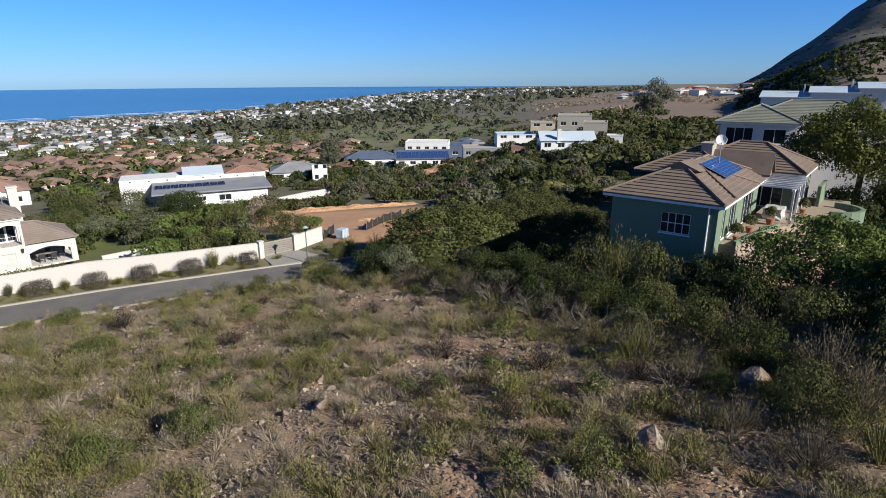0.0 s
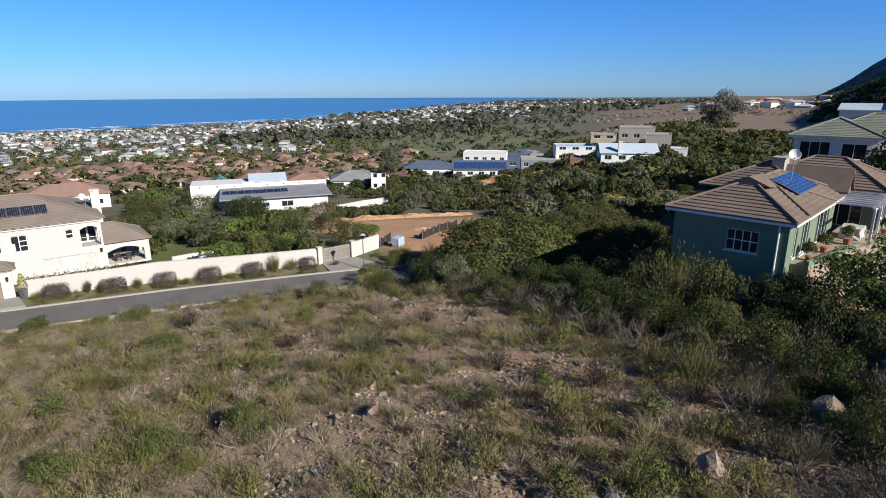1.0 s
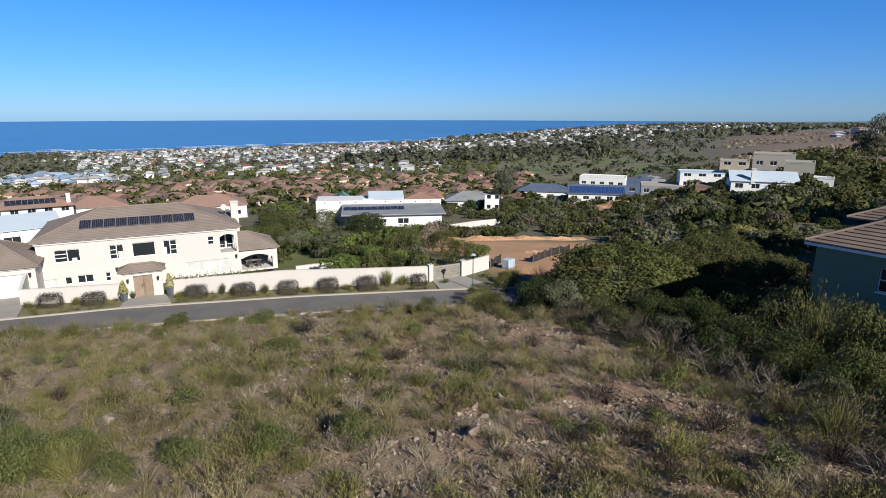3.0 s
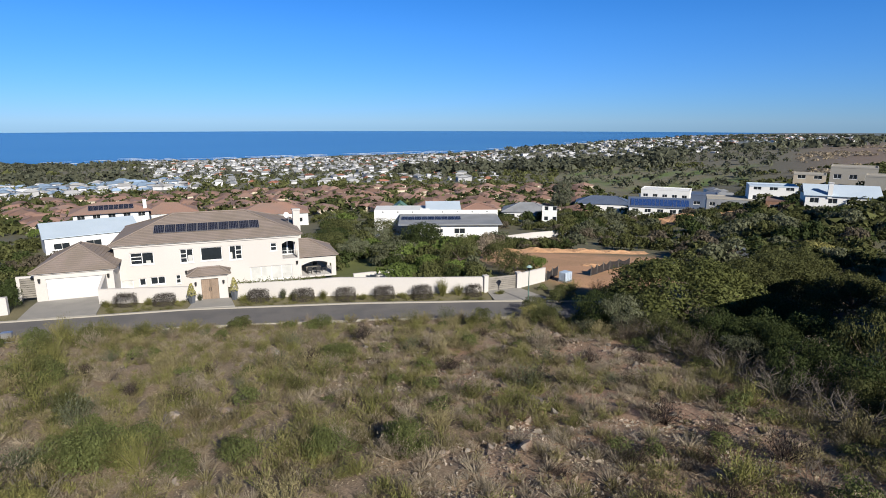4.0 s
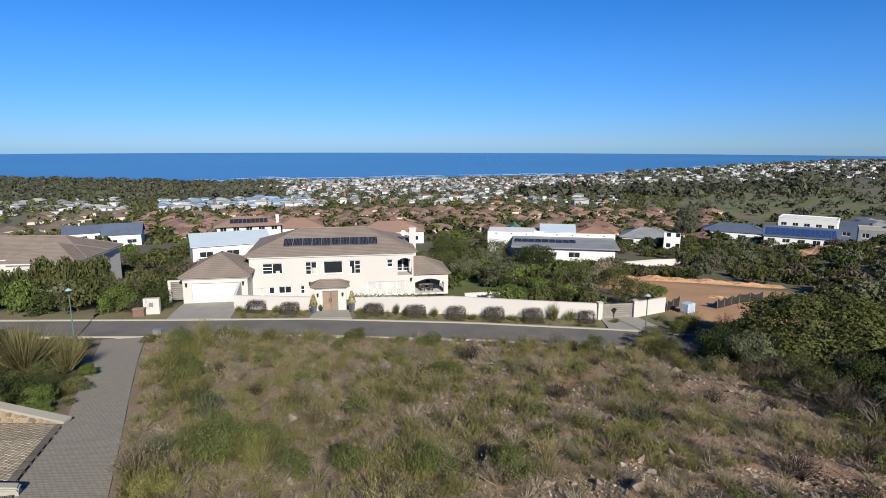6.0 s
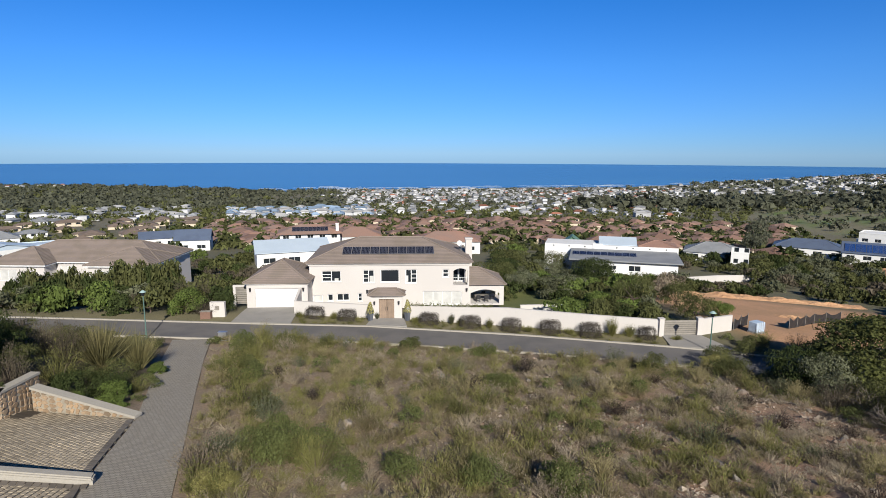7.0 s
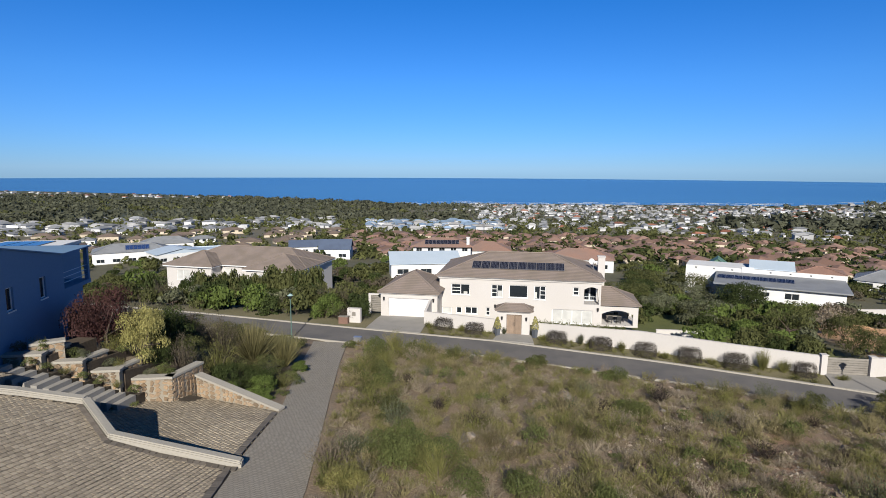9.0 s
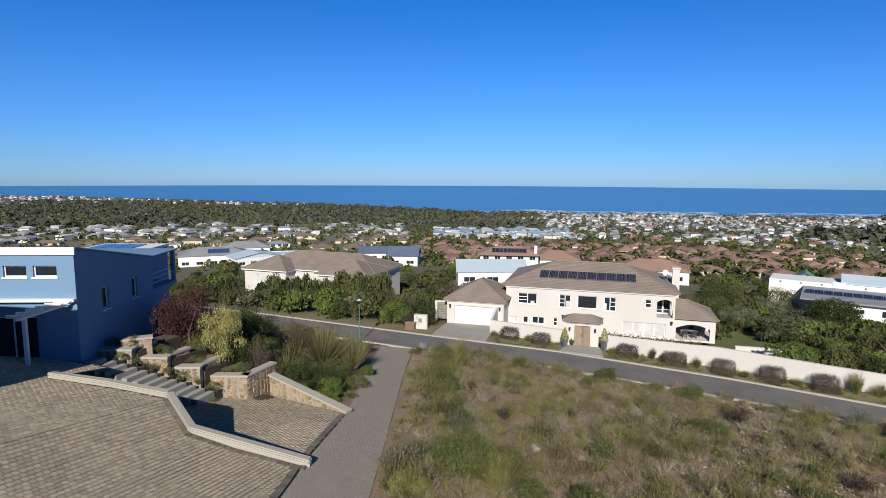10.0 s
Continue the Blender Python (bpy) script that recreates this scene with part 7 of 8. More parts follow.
C0, UL = Vector((-19.4, 26.9)), Vector((-0.8, -0.6))
cuts = [0, 2.43, 4.03, 5.7, 7.1]
UW, spans = Vector((-0.96, -0.28)), [2.6, 1.8, 1.9, 1.75]
for k, top in enumerate((5.78, 6.57, 7.29, 7.9)):
    a_ = C0 + UL * cuts[k]
    b_ = a_ + UW * spans[k]
    stone_wall((b_.x, b_.y), (a_.x, a_.y), top, 0.45, "stepped sandstone planter wall with concrete coping")
stone_wall((-19.4, 26.95), (-19.15, 29.4), 5.78, 0.4, "end wall of the sandstone planter")
stone_wall((-19.0, 28.5), (-13.45, 27.25), (5.35, 4.25), 0.4, "sloping sandstone garden wall with concrete coping")
stone_wall((-24.85, 23.75), (-23.8, 24.75), 8.25, 0.45, "upper sandstone planter wall")
for k, top in enumerate((6.57, 7.29, 7.9)):
    a_ = C0 + UL * (cuts[k + 1] + 0.02)
    stone_wall((a_.x - 0.2, a_.y + 0.47), (a_.x - 0.1, a_.y + 1.9), top - 0.004, 0.3, "short end wall of the stepped sandstone planter")
# soil behind the planters
bed = thing("planter_bed", "planted soil bed held by the stone walls", "garden bed", kind="structure")
bm = bmesh.new()
for k, top in enumerate((5.6, 6.35, 7.05, 7.65)):
    a_ = C0 + UL * cuts[k]
    b_ = a_ + UW * spans[k]
    prism(bm, [(a_.x - 0.02, a_.y + 0.42), (b_.x, b_.y + 0.42), (b_.x + 0.6, b_.y + 4.0), (a_.x - 0.02, a_.y + 3.6)], lambda x, y: ground(x, y) - 0.5, lambda x, y, t=top: max(ground(x, y) + 0.02, t - 0.35 * max(0, y - 27.4)))
part("soil", bm, mat("dark garden soil", (0.085, 0.065, 0.045), 0.95, 0.25, 1.0, 8.0, 0.6), bed)
for k, top in enumerate((5.6, 6.35, 7.05, 7.65)):
    for j in range(3):
        q = C0 + UL * cuts[k] + UW * (0.3 + 0.55 * j) + Vector((-0.28, 0.96)) * (0.75 + 0.3 * (j % 2))
        plant(("leafy_low", "wisp_green", "grey")[(j + k) % 3], q.x, q.y, 0.8 + 0.25 * (j % 2), 0.5 + 0.12 * k, "small planting on the stone terraces", ground(q.x, q.y) - top + 0.02, "small green garden plant in the stone planter")
# steps between the planters and the retaining wall
steps = thing("garden_steps", "broad concrete garden steps between planting", "steps", kind="structure")
S0, S1 = Vector((-20.7, 25.2)), Vector((-24.5, 21.9))
for k in range(12):
    c = S0 + (S1 - S0) * (k / 11)
    quad = [(c.x - 0.37, c.y - 0.8), (c.x - 0.03, c.y - 0.8), (c.x - 0.03, c.y + 0.55), (c.x - 0.37, c.y + 0.55)]
    part("step", prism(bmesh.new(), quad, lambda x, y: ground(x, y) - 0.3, 5.12 + 0.235 * k), M_CONC, steps)
bm = bmesh.new()
for k in range(11):
    a_, b_ = S0 + (S1 - S0) * (k / 11), S0 + (S1 - S0) * ((k + 1) / 11)
    prism(bm, [(a_.x - 0.03, a_.y + 0.56), (a_.x - 0.03, a_.y + 1.25), (b_.x - 0.03, b_.y + 1.25), (b_.x - 0.03, b_.y + 0.56)][::-1], lambda x, y: ground(x, y) - 0.3, 5.0 + 0.235 * k)
part("planting_strip", bm, M_JOINT, steps, "dark planted soil beside the steps")
# low planting beside the steps
for k in range(7):
    q = S0 + (S1 - S0) * ((k + 0.6) / 7) + Vector((0.15, 0.85))
    plant(("leafy_low", "wisp_green", "leafy_low")[k % 3], q.x, q.y, 0.75, 0.45, "small planting on the stone terraces", ground(q.x, q.y) - (5.05 + 2.6 * (k + 0.6) / 7), "small green garden plant beside the garden steps")

# ---- along the road ----
def street_lamp(x, y, high, label):
    lamp = thing("street_lamp", label, "street lamp", (x, y, ground(x, y)))
    part("pole", tube(bmesh.new(), (0, 0, -0.2), (0, 0, high - 0.5), 0.06, 0.045, 10), M_POLE, lamp)
    part("base", tube(bmesh.new(), (0, 0, -0.1), (0, 0, 0.6), 0.09, 0.08, 10), M_POLE, lamp)
    bm = bmesh.new()
    tube(bm, (0, 0, high - 0.45), (0, 0, high - 0.1), 0.10, 0.22, 12)
    part("lantern", bm, M_PANE, lamp, "glass lantern")
    bm = bmesh.new()
    tube(bm, (0, 0, high - 0.1), (0, 0, high + 0.08), 0.30, 0.08, 12)
    part("cap", bm, mat("pale green lamp cap", (0.30, 0.42, 0.40), 0.5, 0.1, 2.0, 20.0, 0), lamp)


street_lamp(-24.0, 52.0, 4.4, "green post-top street lamp beside the paved drive")
street_lamp(26.2, 46.4, 3.6, "green post-top street lamp on the plot side of the road")

# villa entrance
por = thing("gate_house", "small tiled entrance portico with weathered double doors", "gate", (-2.3, 57.9, 0))
bm = bmesh.new()
wall_face(bm, (-1.6, 0), (1, 0), 3.2, -0.4, 2.55, [(0.82, 2.38, 0.0, 2.15)], 0.3)
wall_face(bm, (1.6, 0), (0, 1), 1.2, -0.4, 2.55, [])
wall_face(bm, (-1.6, 1.2), (0, -1), 1.2, -0.4, 2.55, [])
wall_face(bm, (1.6, 1.2), (-1, 0), 3.2, -0.4, 2.55, [])
part("wall", bm, M_PLASTER, por)
part("moulding", boxes((-1.75, 1.75, -0.15, 1.3, 2.4, 2.56)), M_PLASTER, por)
bm = bmesh.new()
hip_roof(bm, -1.6, 1.6, 0, 1.2, 2.6, 28, 0.22, 0.04, 0.35)
part("roof", bm, M_ROOF_TAUPE, por)
for sx in (-0.77, 0.01):
    dl = part("door", boxes((sx, sx + 0.76, 0.18, 0.24, 0.02, 2.13)), M_WOOD, por, "weathered timber door leaf")
    for k in range(4):
        part("plank", boxes((sx + 0.03 + k * 0.18, sx + 0.19 + k * 0.18, 0.155, 0.179, 0.05, 2.1)), M_WOOD, dl)
    part("handle", boxes((sx + (0.66 if sx < 0 else 0.06), sx + (0.70 if sx < 0 else 0.10), 0.10, 0.154, 0.9, 1.3)), M_DARK, dl)
for sx in (-1.25, 1.25):
    wl = thing("wall_lamp", "small black wall lantern on cream plaster", "lamp", (-2.3 + sx, 57.9, 1.75))
    part("bracket", boxes((-0.04, 0.04, -0.12, 0.0, 0.12, 0.18)), M_DARK, wl)
    part("lantern", tube(bmesh.new(), (0, -0.14, -0.15), (0, -0.14, 0.18), 0.08, 0.11, 6), M_DARK, wl)
for px_, py_, pz_ in ((-17.6, 63.3, 2.0), (-11.75, 63.3, 2.0), (-4.9, 66.5, 0.9), (6.9, 66.5, 1.0)):
    wl = thing("wall_lamp", "small black wall lantern on cream plaster", "lamp", (px_, py_, pz_))
    part("bracket", boxes((-0.04, 0.04, -0.12, 0.0, 0.12, 0.18)), M_DARK, wl)
    part("lantern", tube(bmesh.new(), (0, -0.14, -0.18), (0, -0.14, 0.2), 0.09, 0.13, 6), M_DARK, wl)
for sx, s in ((-3.95, 1.0), (-0.15, 1.1)):
    pot = thing("plant_pot", "tall grey square pot with a clipped yellow green conifer", "plant pot", (sx, 57.25, ground(sx, 57.25)))
    bm = bmesh.new()
    tube(bm, (0, 0, 0), (0, 0, 0.85 * s), 0.24, 0.34, 4)
    part("pot", bm, M_POT, pot)
    prg = np.random.RandomState(int(sx * -10) + 3)
    t_ = prg.uniform(0, 1, 420)
    a_ = prg.uniform(0, 6.283, 420)
    rad = 0.36 * (1 - t_) ** 0.8 + 0.05
    pts = np.stack([np.cos(a_) * rad, np.sin(a_) * rad, 0.85 * s + t_ * 1.15 * s], 1)
    v, f = leaves(prg, pts, np.stack([np.cos(a_), np.sin(a_), 0.3 * np.ones(420)], 1), 0.07)
    soup("conifer", v, f, L_YELLOW, pot)
# slatted gate
gate = thing("sliding_gate", "closed silvered timber slatted driveway gate", "gate", (24.0, 51.15, 0))
for k in range(7):
    part("slat", boxes((0.05, 3.5, -0.03, 0.03, 0.08 + k * 0.205, 0.26 + k * 0.205)), M_GREYWOOD, gate)
for px_ in (0.0, 1.75, 3.5):
    part("post", boxes((px_ - 0.04, px_ + 0.04, 0.035, 0.1, 0.0, 1.55)), M_DARK, gate)
part("track", boxes((-0.1, 3.65, -0.06, 0.06, 0.0, 0.06)), M_DARK, gate)
for px_, py_ in ((23.85, 51.0), (27.6, 51.05)):
    gp = thing("gate_pier", "cream plastered gate pier", "pier", (px_, py_, 0))
    part("shaft", boxes((-0.25, 0.2, -0.2, 0.25, -0.4, 1.7)), M_PLASTER, gp)
    part("coping", boxes((-0.3, 0.25, -0.25, 0.3, 1.703, 1.78)), M_PLASTER, gp)


def apron(pts, lift, label):
    bm = bmesh.new()
    face(bm, *[(x, y, 0) for x, y in pts])
    bmesh.ops.triangulate(bm, faces=bm.faces[:])
    bmesh.ops.subdivide_edges(bm, edges=bm.edges[:], cuts=4, use_grid_fill=True)
    for v in bm.verts:
        v.co.z = ground(v.co.x, v.co.y) + lift
    r = bmesh.ops.extrude_face_region(bm, geom=bm.faces[:])
    for v in [g_ for g_ in r["geom"] if isinstance(g_, bmesh.types.BMVert)]:
        v.co.z -= 0.3
    bmesh.ops.recalc_face_normals(bm, faces=bm.faces[:])
    part("apron", bm, M_CONC, None, label, "paving", "structure")


apron([(-18.0, 57.3), (-11.9, 56.6), (-12.0, 60.2), (-11.9, 63.25), (-18.0, 63.25)], 0.08, "pale concrete garage driveway")
apron([(-4.3, 55.55), (-0.2, 55.0), (-0.5, 57.8), (-3.8, 58.1)], 0.08, "pale concrete entrance paving before the portico")
apron([(23.4, 47.9), (28.6, 46.6), (27.7, 51.0), (24.0, 51.1)], 0.08, "pale concrete apron before the slatted gate")

# creeper along the top of the boundary wall, and plants in the patio pots
crp = np.random.RandomState(8)
f_ = crp.uniform(0, 1, 1400)
pts = np.stack([-0.2 + 8.6 * f_, 57.75 - 2.4 * f_ + crp.normal(0, 0.12, 1400), 1.5 + 0.33 * f_ + np.abs(crp.normal(0, 0.13, 1400)) * (0.5 + np.sin(f_ * 37) ** 2)], 1)
v, f = leaves(crp, pts, np.tile([0, -0.6, 0.7], (1400, 1)), 0.055)
soup("creeper", v, f, L_OLIVE, None, "green creeper trailing over the boundary wall's coping", "creeper")
for pot, s_ in PATIO_POTS:
    v, f = crown_arrays(crp, 500, [(0, 0, 0.5 * s_ + 0.4, 0.42, 0.45)], 0.07)
    soup("shrub", v, f, L_OLIVE, pot)
ub = thing("utility_box", "small grey utility box at the road's edge", "box", (-16.9, 51.2, ground(-16.9, 51.2)))
part("cabinet", boxes((-0.35, 0.35, -0.2, 0.2, -0.1, 0.7), bevel=0.03), M_ALU, ub)
part("lid", boxes((-0.39, 0.39, -0.24, 0.24, 0.703, 0.78), bevel=0.02), M_ALU, ub)
# pillar with meter box, bin, side gate by the garage
pil = thing("gate_pillar", "cream plastered pillar with a small recessed meter box", "pillar", (-20.0, 59.4, ground(-20, 59.4)))
part("shaft", boxes((-0.75, 0.75, 0, 0.5, -0.2, 1.6)), M_PLASTER, pil)
part("meter_box", boxes((-0.2, 0.2, -0.03, -0.003, 0.75, 1.2)), M_GREYWOOD, pil)
bn_ = thing("bin", "small brown brick planter box beside the pillar", "box", (-21.0, 58.9, ground(-21, 58.9)))
part("shell", boxes((-0.55, 0.5, -0.2, 0.4, -0.1, 0.75), bevel=0.02), mat("brown brick", (0.20, 0.12, 0.09), 0.9, 0.2, 1.0, 14.0, 0.4), bn_)
part("lid", boxes((-0.58, 0.53, -0.23, 0.43, 0.753, 0.8)), M_GREYWOOD, bn_)
sg = thing("side_gate", "silvered timber slatted side gate", "gate", (-19.6, 64.6, 0))
for k in range(9):
    part("slat", boxes((0.05, 1.35, 0, 0.05, 0.05 + k * 0.22, 0.23 + k * 0.22)), M_GREYWOOD, sg)
part("frame", boxes((-0.25, 0.04, -0.1, 0.15, -0.2, 2.25), (0.042, 1.6, -0.1, 0.15, 2.06, 2.25)), M_PLASTER, sg)

# clipped verge shrubs
def clipped_arrays(rng, n, size):
    """A shrub shorn to a loaf: upright twigs and leaves over a rounded block."""
    d = rng.normal(0, 1, (n, 3))
    d[:, 2] = np.abs(d[:, 2])
    p = d / (np.abs(d) ** 7.0).sum(1)[:, None] ** (1 / 7.0)
    p *= rng.uniform(0.62, 1.05, (n, 1)) ** 0.5
    d = d / np.linalg.norm(d, axis=1)[:, None]
    d[:, 2] += 0.2
    return leaves(rng, p * (0.72, 0.72, 0.82) + rng.normal(0, 0.02, (n, 3)), d, size)


VERGE = [mesh_of("shrub", clipped_arrays(np.random.RandomState(70 + k), 4200, 0.030), m) for k, m in enumerate((L_LAV, L_LAV))] + [mesh_of("shrub", twiggy_arrays(np.random.RandomState(72 + k), 420, 2200, 0.72, 0.85, 0.034), m) for k, m in enumerate((L_GREY, L_SCRUB_G))]
for k, (x, y, w, h, kind) in enumerate(((2.0, 55.9, 2.0, 1.25, 0), (4.3, 55.7, 0.9, 1.2, 2), (6.1, 54.8, 2.1, 1.2, 1), (10.0, 53.5, 1.9, 1.3, 1), (13.6, 52.5, 2.0, 1.35, 0), (17.2, 51.5, 2.0, 1.35, 1), (22.2, 50.3, 1.6, 1.25, 0),
                                         (-9.8, 58.9, 2.0, 1.25, 0), (-6.4, 57.9, 1.9, 1.15, 1), (-7.8, 58.2, 1.1, 0.8, 3), (-3.3, 57.8, 0.7, 0.9, 2), (0.7, 56.4, 1.2, 0.7, 3), (8.0, 54.3, 1.2, 1.0, 3), (15.3, 51.9, 1.0, 0.7, 3), (11.6, 52.9, 1.2, 0.6, 3),
                                         (19.2, 51.2, 1.3, 1.9, 3), (20.8, 50.9, 1.1, 1.2, 3), (5.2, 55.2, 1.2, 0.7, 3), (-11.4, 58.9, 1.4, 0.7, 3), (24.8, 49.7, 1.2, 0.5, 3))):
    ob = new("shrub", VERGE[kind])
    ob.matrix_world = pose(x, y, ground(x, y) - 0.02, 0, 0, -15 + k % 3 * 5 if kind < 2 else k * 67) @ Matrix.Diagonal((w / 1.45, w / (1.45 if kind < 2 else 1.75) * 0.85, h / 0.9, 1))
    tagged(ob, "clipped grey purple verge shrub before the wall" if kind < 2 else "loose green verge plant before the wall", "shrub", "verge shrubs")
# reed tufts by the drive
REED = mesh_of("reed_tuft", blade_arrays(np.random.RandomState(9), 900, 0.75, 1.0, 0.008, 0.5, 0.1), L_TUFT)
for k, (x, y, w, h) in enumerate(((-20.3, 37.4, 4.2, 3.4), (-18.6, 38.8, 2.9, 3.2), (-22.6, 41.0, 3.2, 2.4), (-19.4, 35.4, 1.4, 1.1), (-24.0, 42.6, 2.8, 2.0), (-26.6, 44.2, 3.0, 2.2), (-28.8, 45.6, 3.2, 2.4), (-31.4, 46.2, 3.0, 2.0), (-21.6, 43.4, 2.2, 1.5))):
    ob = new("reed_tuft", REED)
    ob.matrix_world = pose(x, y, ground(x, y) - 0.02, 0, 0, k * 80) @ Matrix.Diagonal((w / 1.5, w / 1.5, h, 1))
    tagged(ob, "tall straw green reed tuft in the drive garden", "reeds", "reed tufts by the drive")

# the cleared site: tank, fence, spoil heaps, car
tank = thing("water_tank", "white and blue plastic water tank on a steel pallet", "tank", (33.6, 51.6, ground(33.6, 51.6)), 20)
part("pallet", boxes((-0.6, 0.6, -0.5, 0.5, 0, 0.14)), M_ALU, tank)
part("body", boxes((-0.57, 0.57, -0.47, 0.47, 0.143, 1.12), bevel=0.06), M_TANK, tank)
for k in range(5):
    part("bar", boxes((-0.6 + k * 0.295, -0.58 + k * 0.295, -0.5, -0.48, 0.143, 1.15)), M_ALU, tank)
fence = thing("site_fence", "sagging black shade-cloth fence round the cleared site", "fence", (0, 0, 0))
FP = [(31.9, 52.6), (33.2, 53.6), (34.8, 55.0)]
F2 = [(38.6, 54.0), (40.6, 55.6), (42.8, 57.4), (45.0, 59.0), (47.6, 60.6), (50.4, 61.9)]
for pts in (FP, F2):
    line = []
    for p, q in zip(pts, pts[1:]):
        line += [(p[0] + (q[0] - p[0]) * k / 6, p[1] + (q[1] - p[1]) * k / 6, k / 6) for k in range(6)]
    line.append((*pts[-1], 0))
    bm = bmesh.new()
    cols = []
    for x, y, f in line:
        z, hang = ground(x, y), 1.15 - 0.55 * math.sin(math.pi * f) * (0.5 + 0.5 * noise.noise((x * 0.4, y, 3)))
        cols.append([bm.verts.new((x + dx, y + 0.12 * noise.noise((x, k * 2.0, 0)) + dx, z + hang * k / 3)) for dx in (0, 0.025) for k in range(4)])
    for c0, c1 in zip(cols, cols[1:]):
        for k in range(3):
            bm.faces.new((c0[k], c1[k], c1[k + 1], c0[k + 1]))
            bm.faces.new((c0[k + 4], c0[k + 5], c1[k + 5], c1[k + 4]))
        bm.faces.new((c0[3], c1[3], c1[7], c0[7]))
    part("cloth", bm, M_DARK, fence)
    for p in pts:
        part("post", tube(bmesh.new(), (*p, ground(*p) - 0.2), (*p, ground(*p) + 1.25), 0.03, 0.03, 6), M_GREYWOOD, fence)


def heap(x, y, w, d, h, label, m, seed):
    bm = bmesh.new()
    bmesh.ops.create_grid(bm, x_segments=26, y_segments=18, size=0.5)
    for v in bm.verts:
        rr = min(1, math.hypot(v.co.x, v.co.y) * 2)
        k = (1 - rr ** 1.6) * (0.75 + 0.55 * noise.noise((v.co.x * 6 + seed, v.co.y * 6, 0))) + 0.10 * noise.noise((v.co.x * 22, v.co.y * 22, seed))
        v.co = Vector((v.co.x * w, v.co.y * d, max(-0.3, k * h - 0.12)))
    ob = part("earth_mound", bm, m, None, label, "mound")
    ob.matrix_world = pose(x, y, ground(x, y), 0, 0, seed * 20 if x > 100 else -18)


M_SPOIL = mat("tan spoil earth", (0.47, 0.28, 0.155), 0.95, 0.2, 0.8, 5.0, 0.8, second=(0.42, 0.23, 0.125), depth=0.12)
for k, (x, y, w, d, h) in enumerate(((41, 80.5, 11, 4, 0.7), (47, 79.5, 11, 4.5, 0.9), (53, 78.0, 11, 4, 0.8), (59, 76.0, 11, 4, 0.7), (36, 81, 7, 4, 0.5), (44.5, 62.5, 4, 3, 0.4), (113, 118, 17, 8, 3.0), (122, 112, 10, 6, 2.2))):
    heap(x, y, w, d, h, "heap of tan spoil earth and stones at the cleared site", M_SPOIL, k)

car = thing("car", "silver hatchback parked among bushes", "car", (73.7, 64.8, ground(73.7, 64.8)), -60)
bm = bmesh.new()
prof = [(-2.0, 0.35), (-2.05, 0.75), (-1.75, 0.95), (-1.1, 1.42), (0.5, 1.46), (1.15, 1.0), (1.95, 0.85), (2.05, 0.45), (1.9, 0.3), (-1.9, 0.3)]
for y0, y1 in ((-0.85, 0.85),):
    a_, b_ = [bm.verts.new((x, y0, z)) for x, z in prof], [bm.verts.new((x, y1, z)) for x, z in prof]
    for i in range(len(prof)):
        j = (i + 1) % len(prof)
        bm.faces.new((a_[i], a_[j], b_[j], b_[i]))
    bm.faces.new(a_[::-1])
    bm.faces.new(b_)
bmesh.ops.recalc_face_normals(bm, faces=bm.faces[:])
bmesh.ops.bevel(bm, geom=bm.edges[:], offset=0.08, segments=2, affect="EDGES")
part("body", bm, M_CAR, car)
for sy in (-0.86, 0.84):
    bm = bmesh.new()
    vs4 = [(-1.5, 1.0), (-1.05, 1.36), (0.42, 1.38), (0.95, 1.02)]
    a_, b_ = [bm.verts.new((x, sy, z)) for x, z in vs4], [bm.verts.new((x, sy + 0.02, z)) for x, z in vs4]
    bm.faces.new(a_)
    bm.faces.new(b_[::-1])
    for i in range(4):
        bm.faces.new((a_[i], b_[i], b_[(i + 1) % 4], a_[(i + 1) % 4]))
    part("side_window", bm, M_PANE, car)
for sx in (-1.25, 1.25):
    for sy in (-0.8, 0.8):
        wh = part("wheel", tube(bmesh.new(), (sx, sy - 0.1, 0.32), (sx, sy + 0.1, 0.32), 0.32, 0.32, 16), M_RUBBER, car)
        part("rim", tube(bmesh.new(), (sx, sy - 0.105, 0.32), (sx, sy + 0.105, 0.32), 0.19, 0.19, 12), M_ALU, wh)
# ---- the open plot ----
def in_plot(x, y):
    return y < road_near(x) - 0.4 and x > drive_right(y) + 0.4 and x < 24 + 0.16 * y


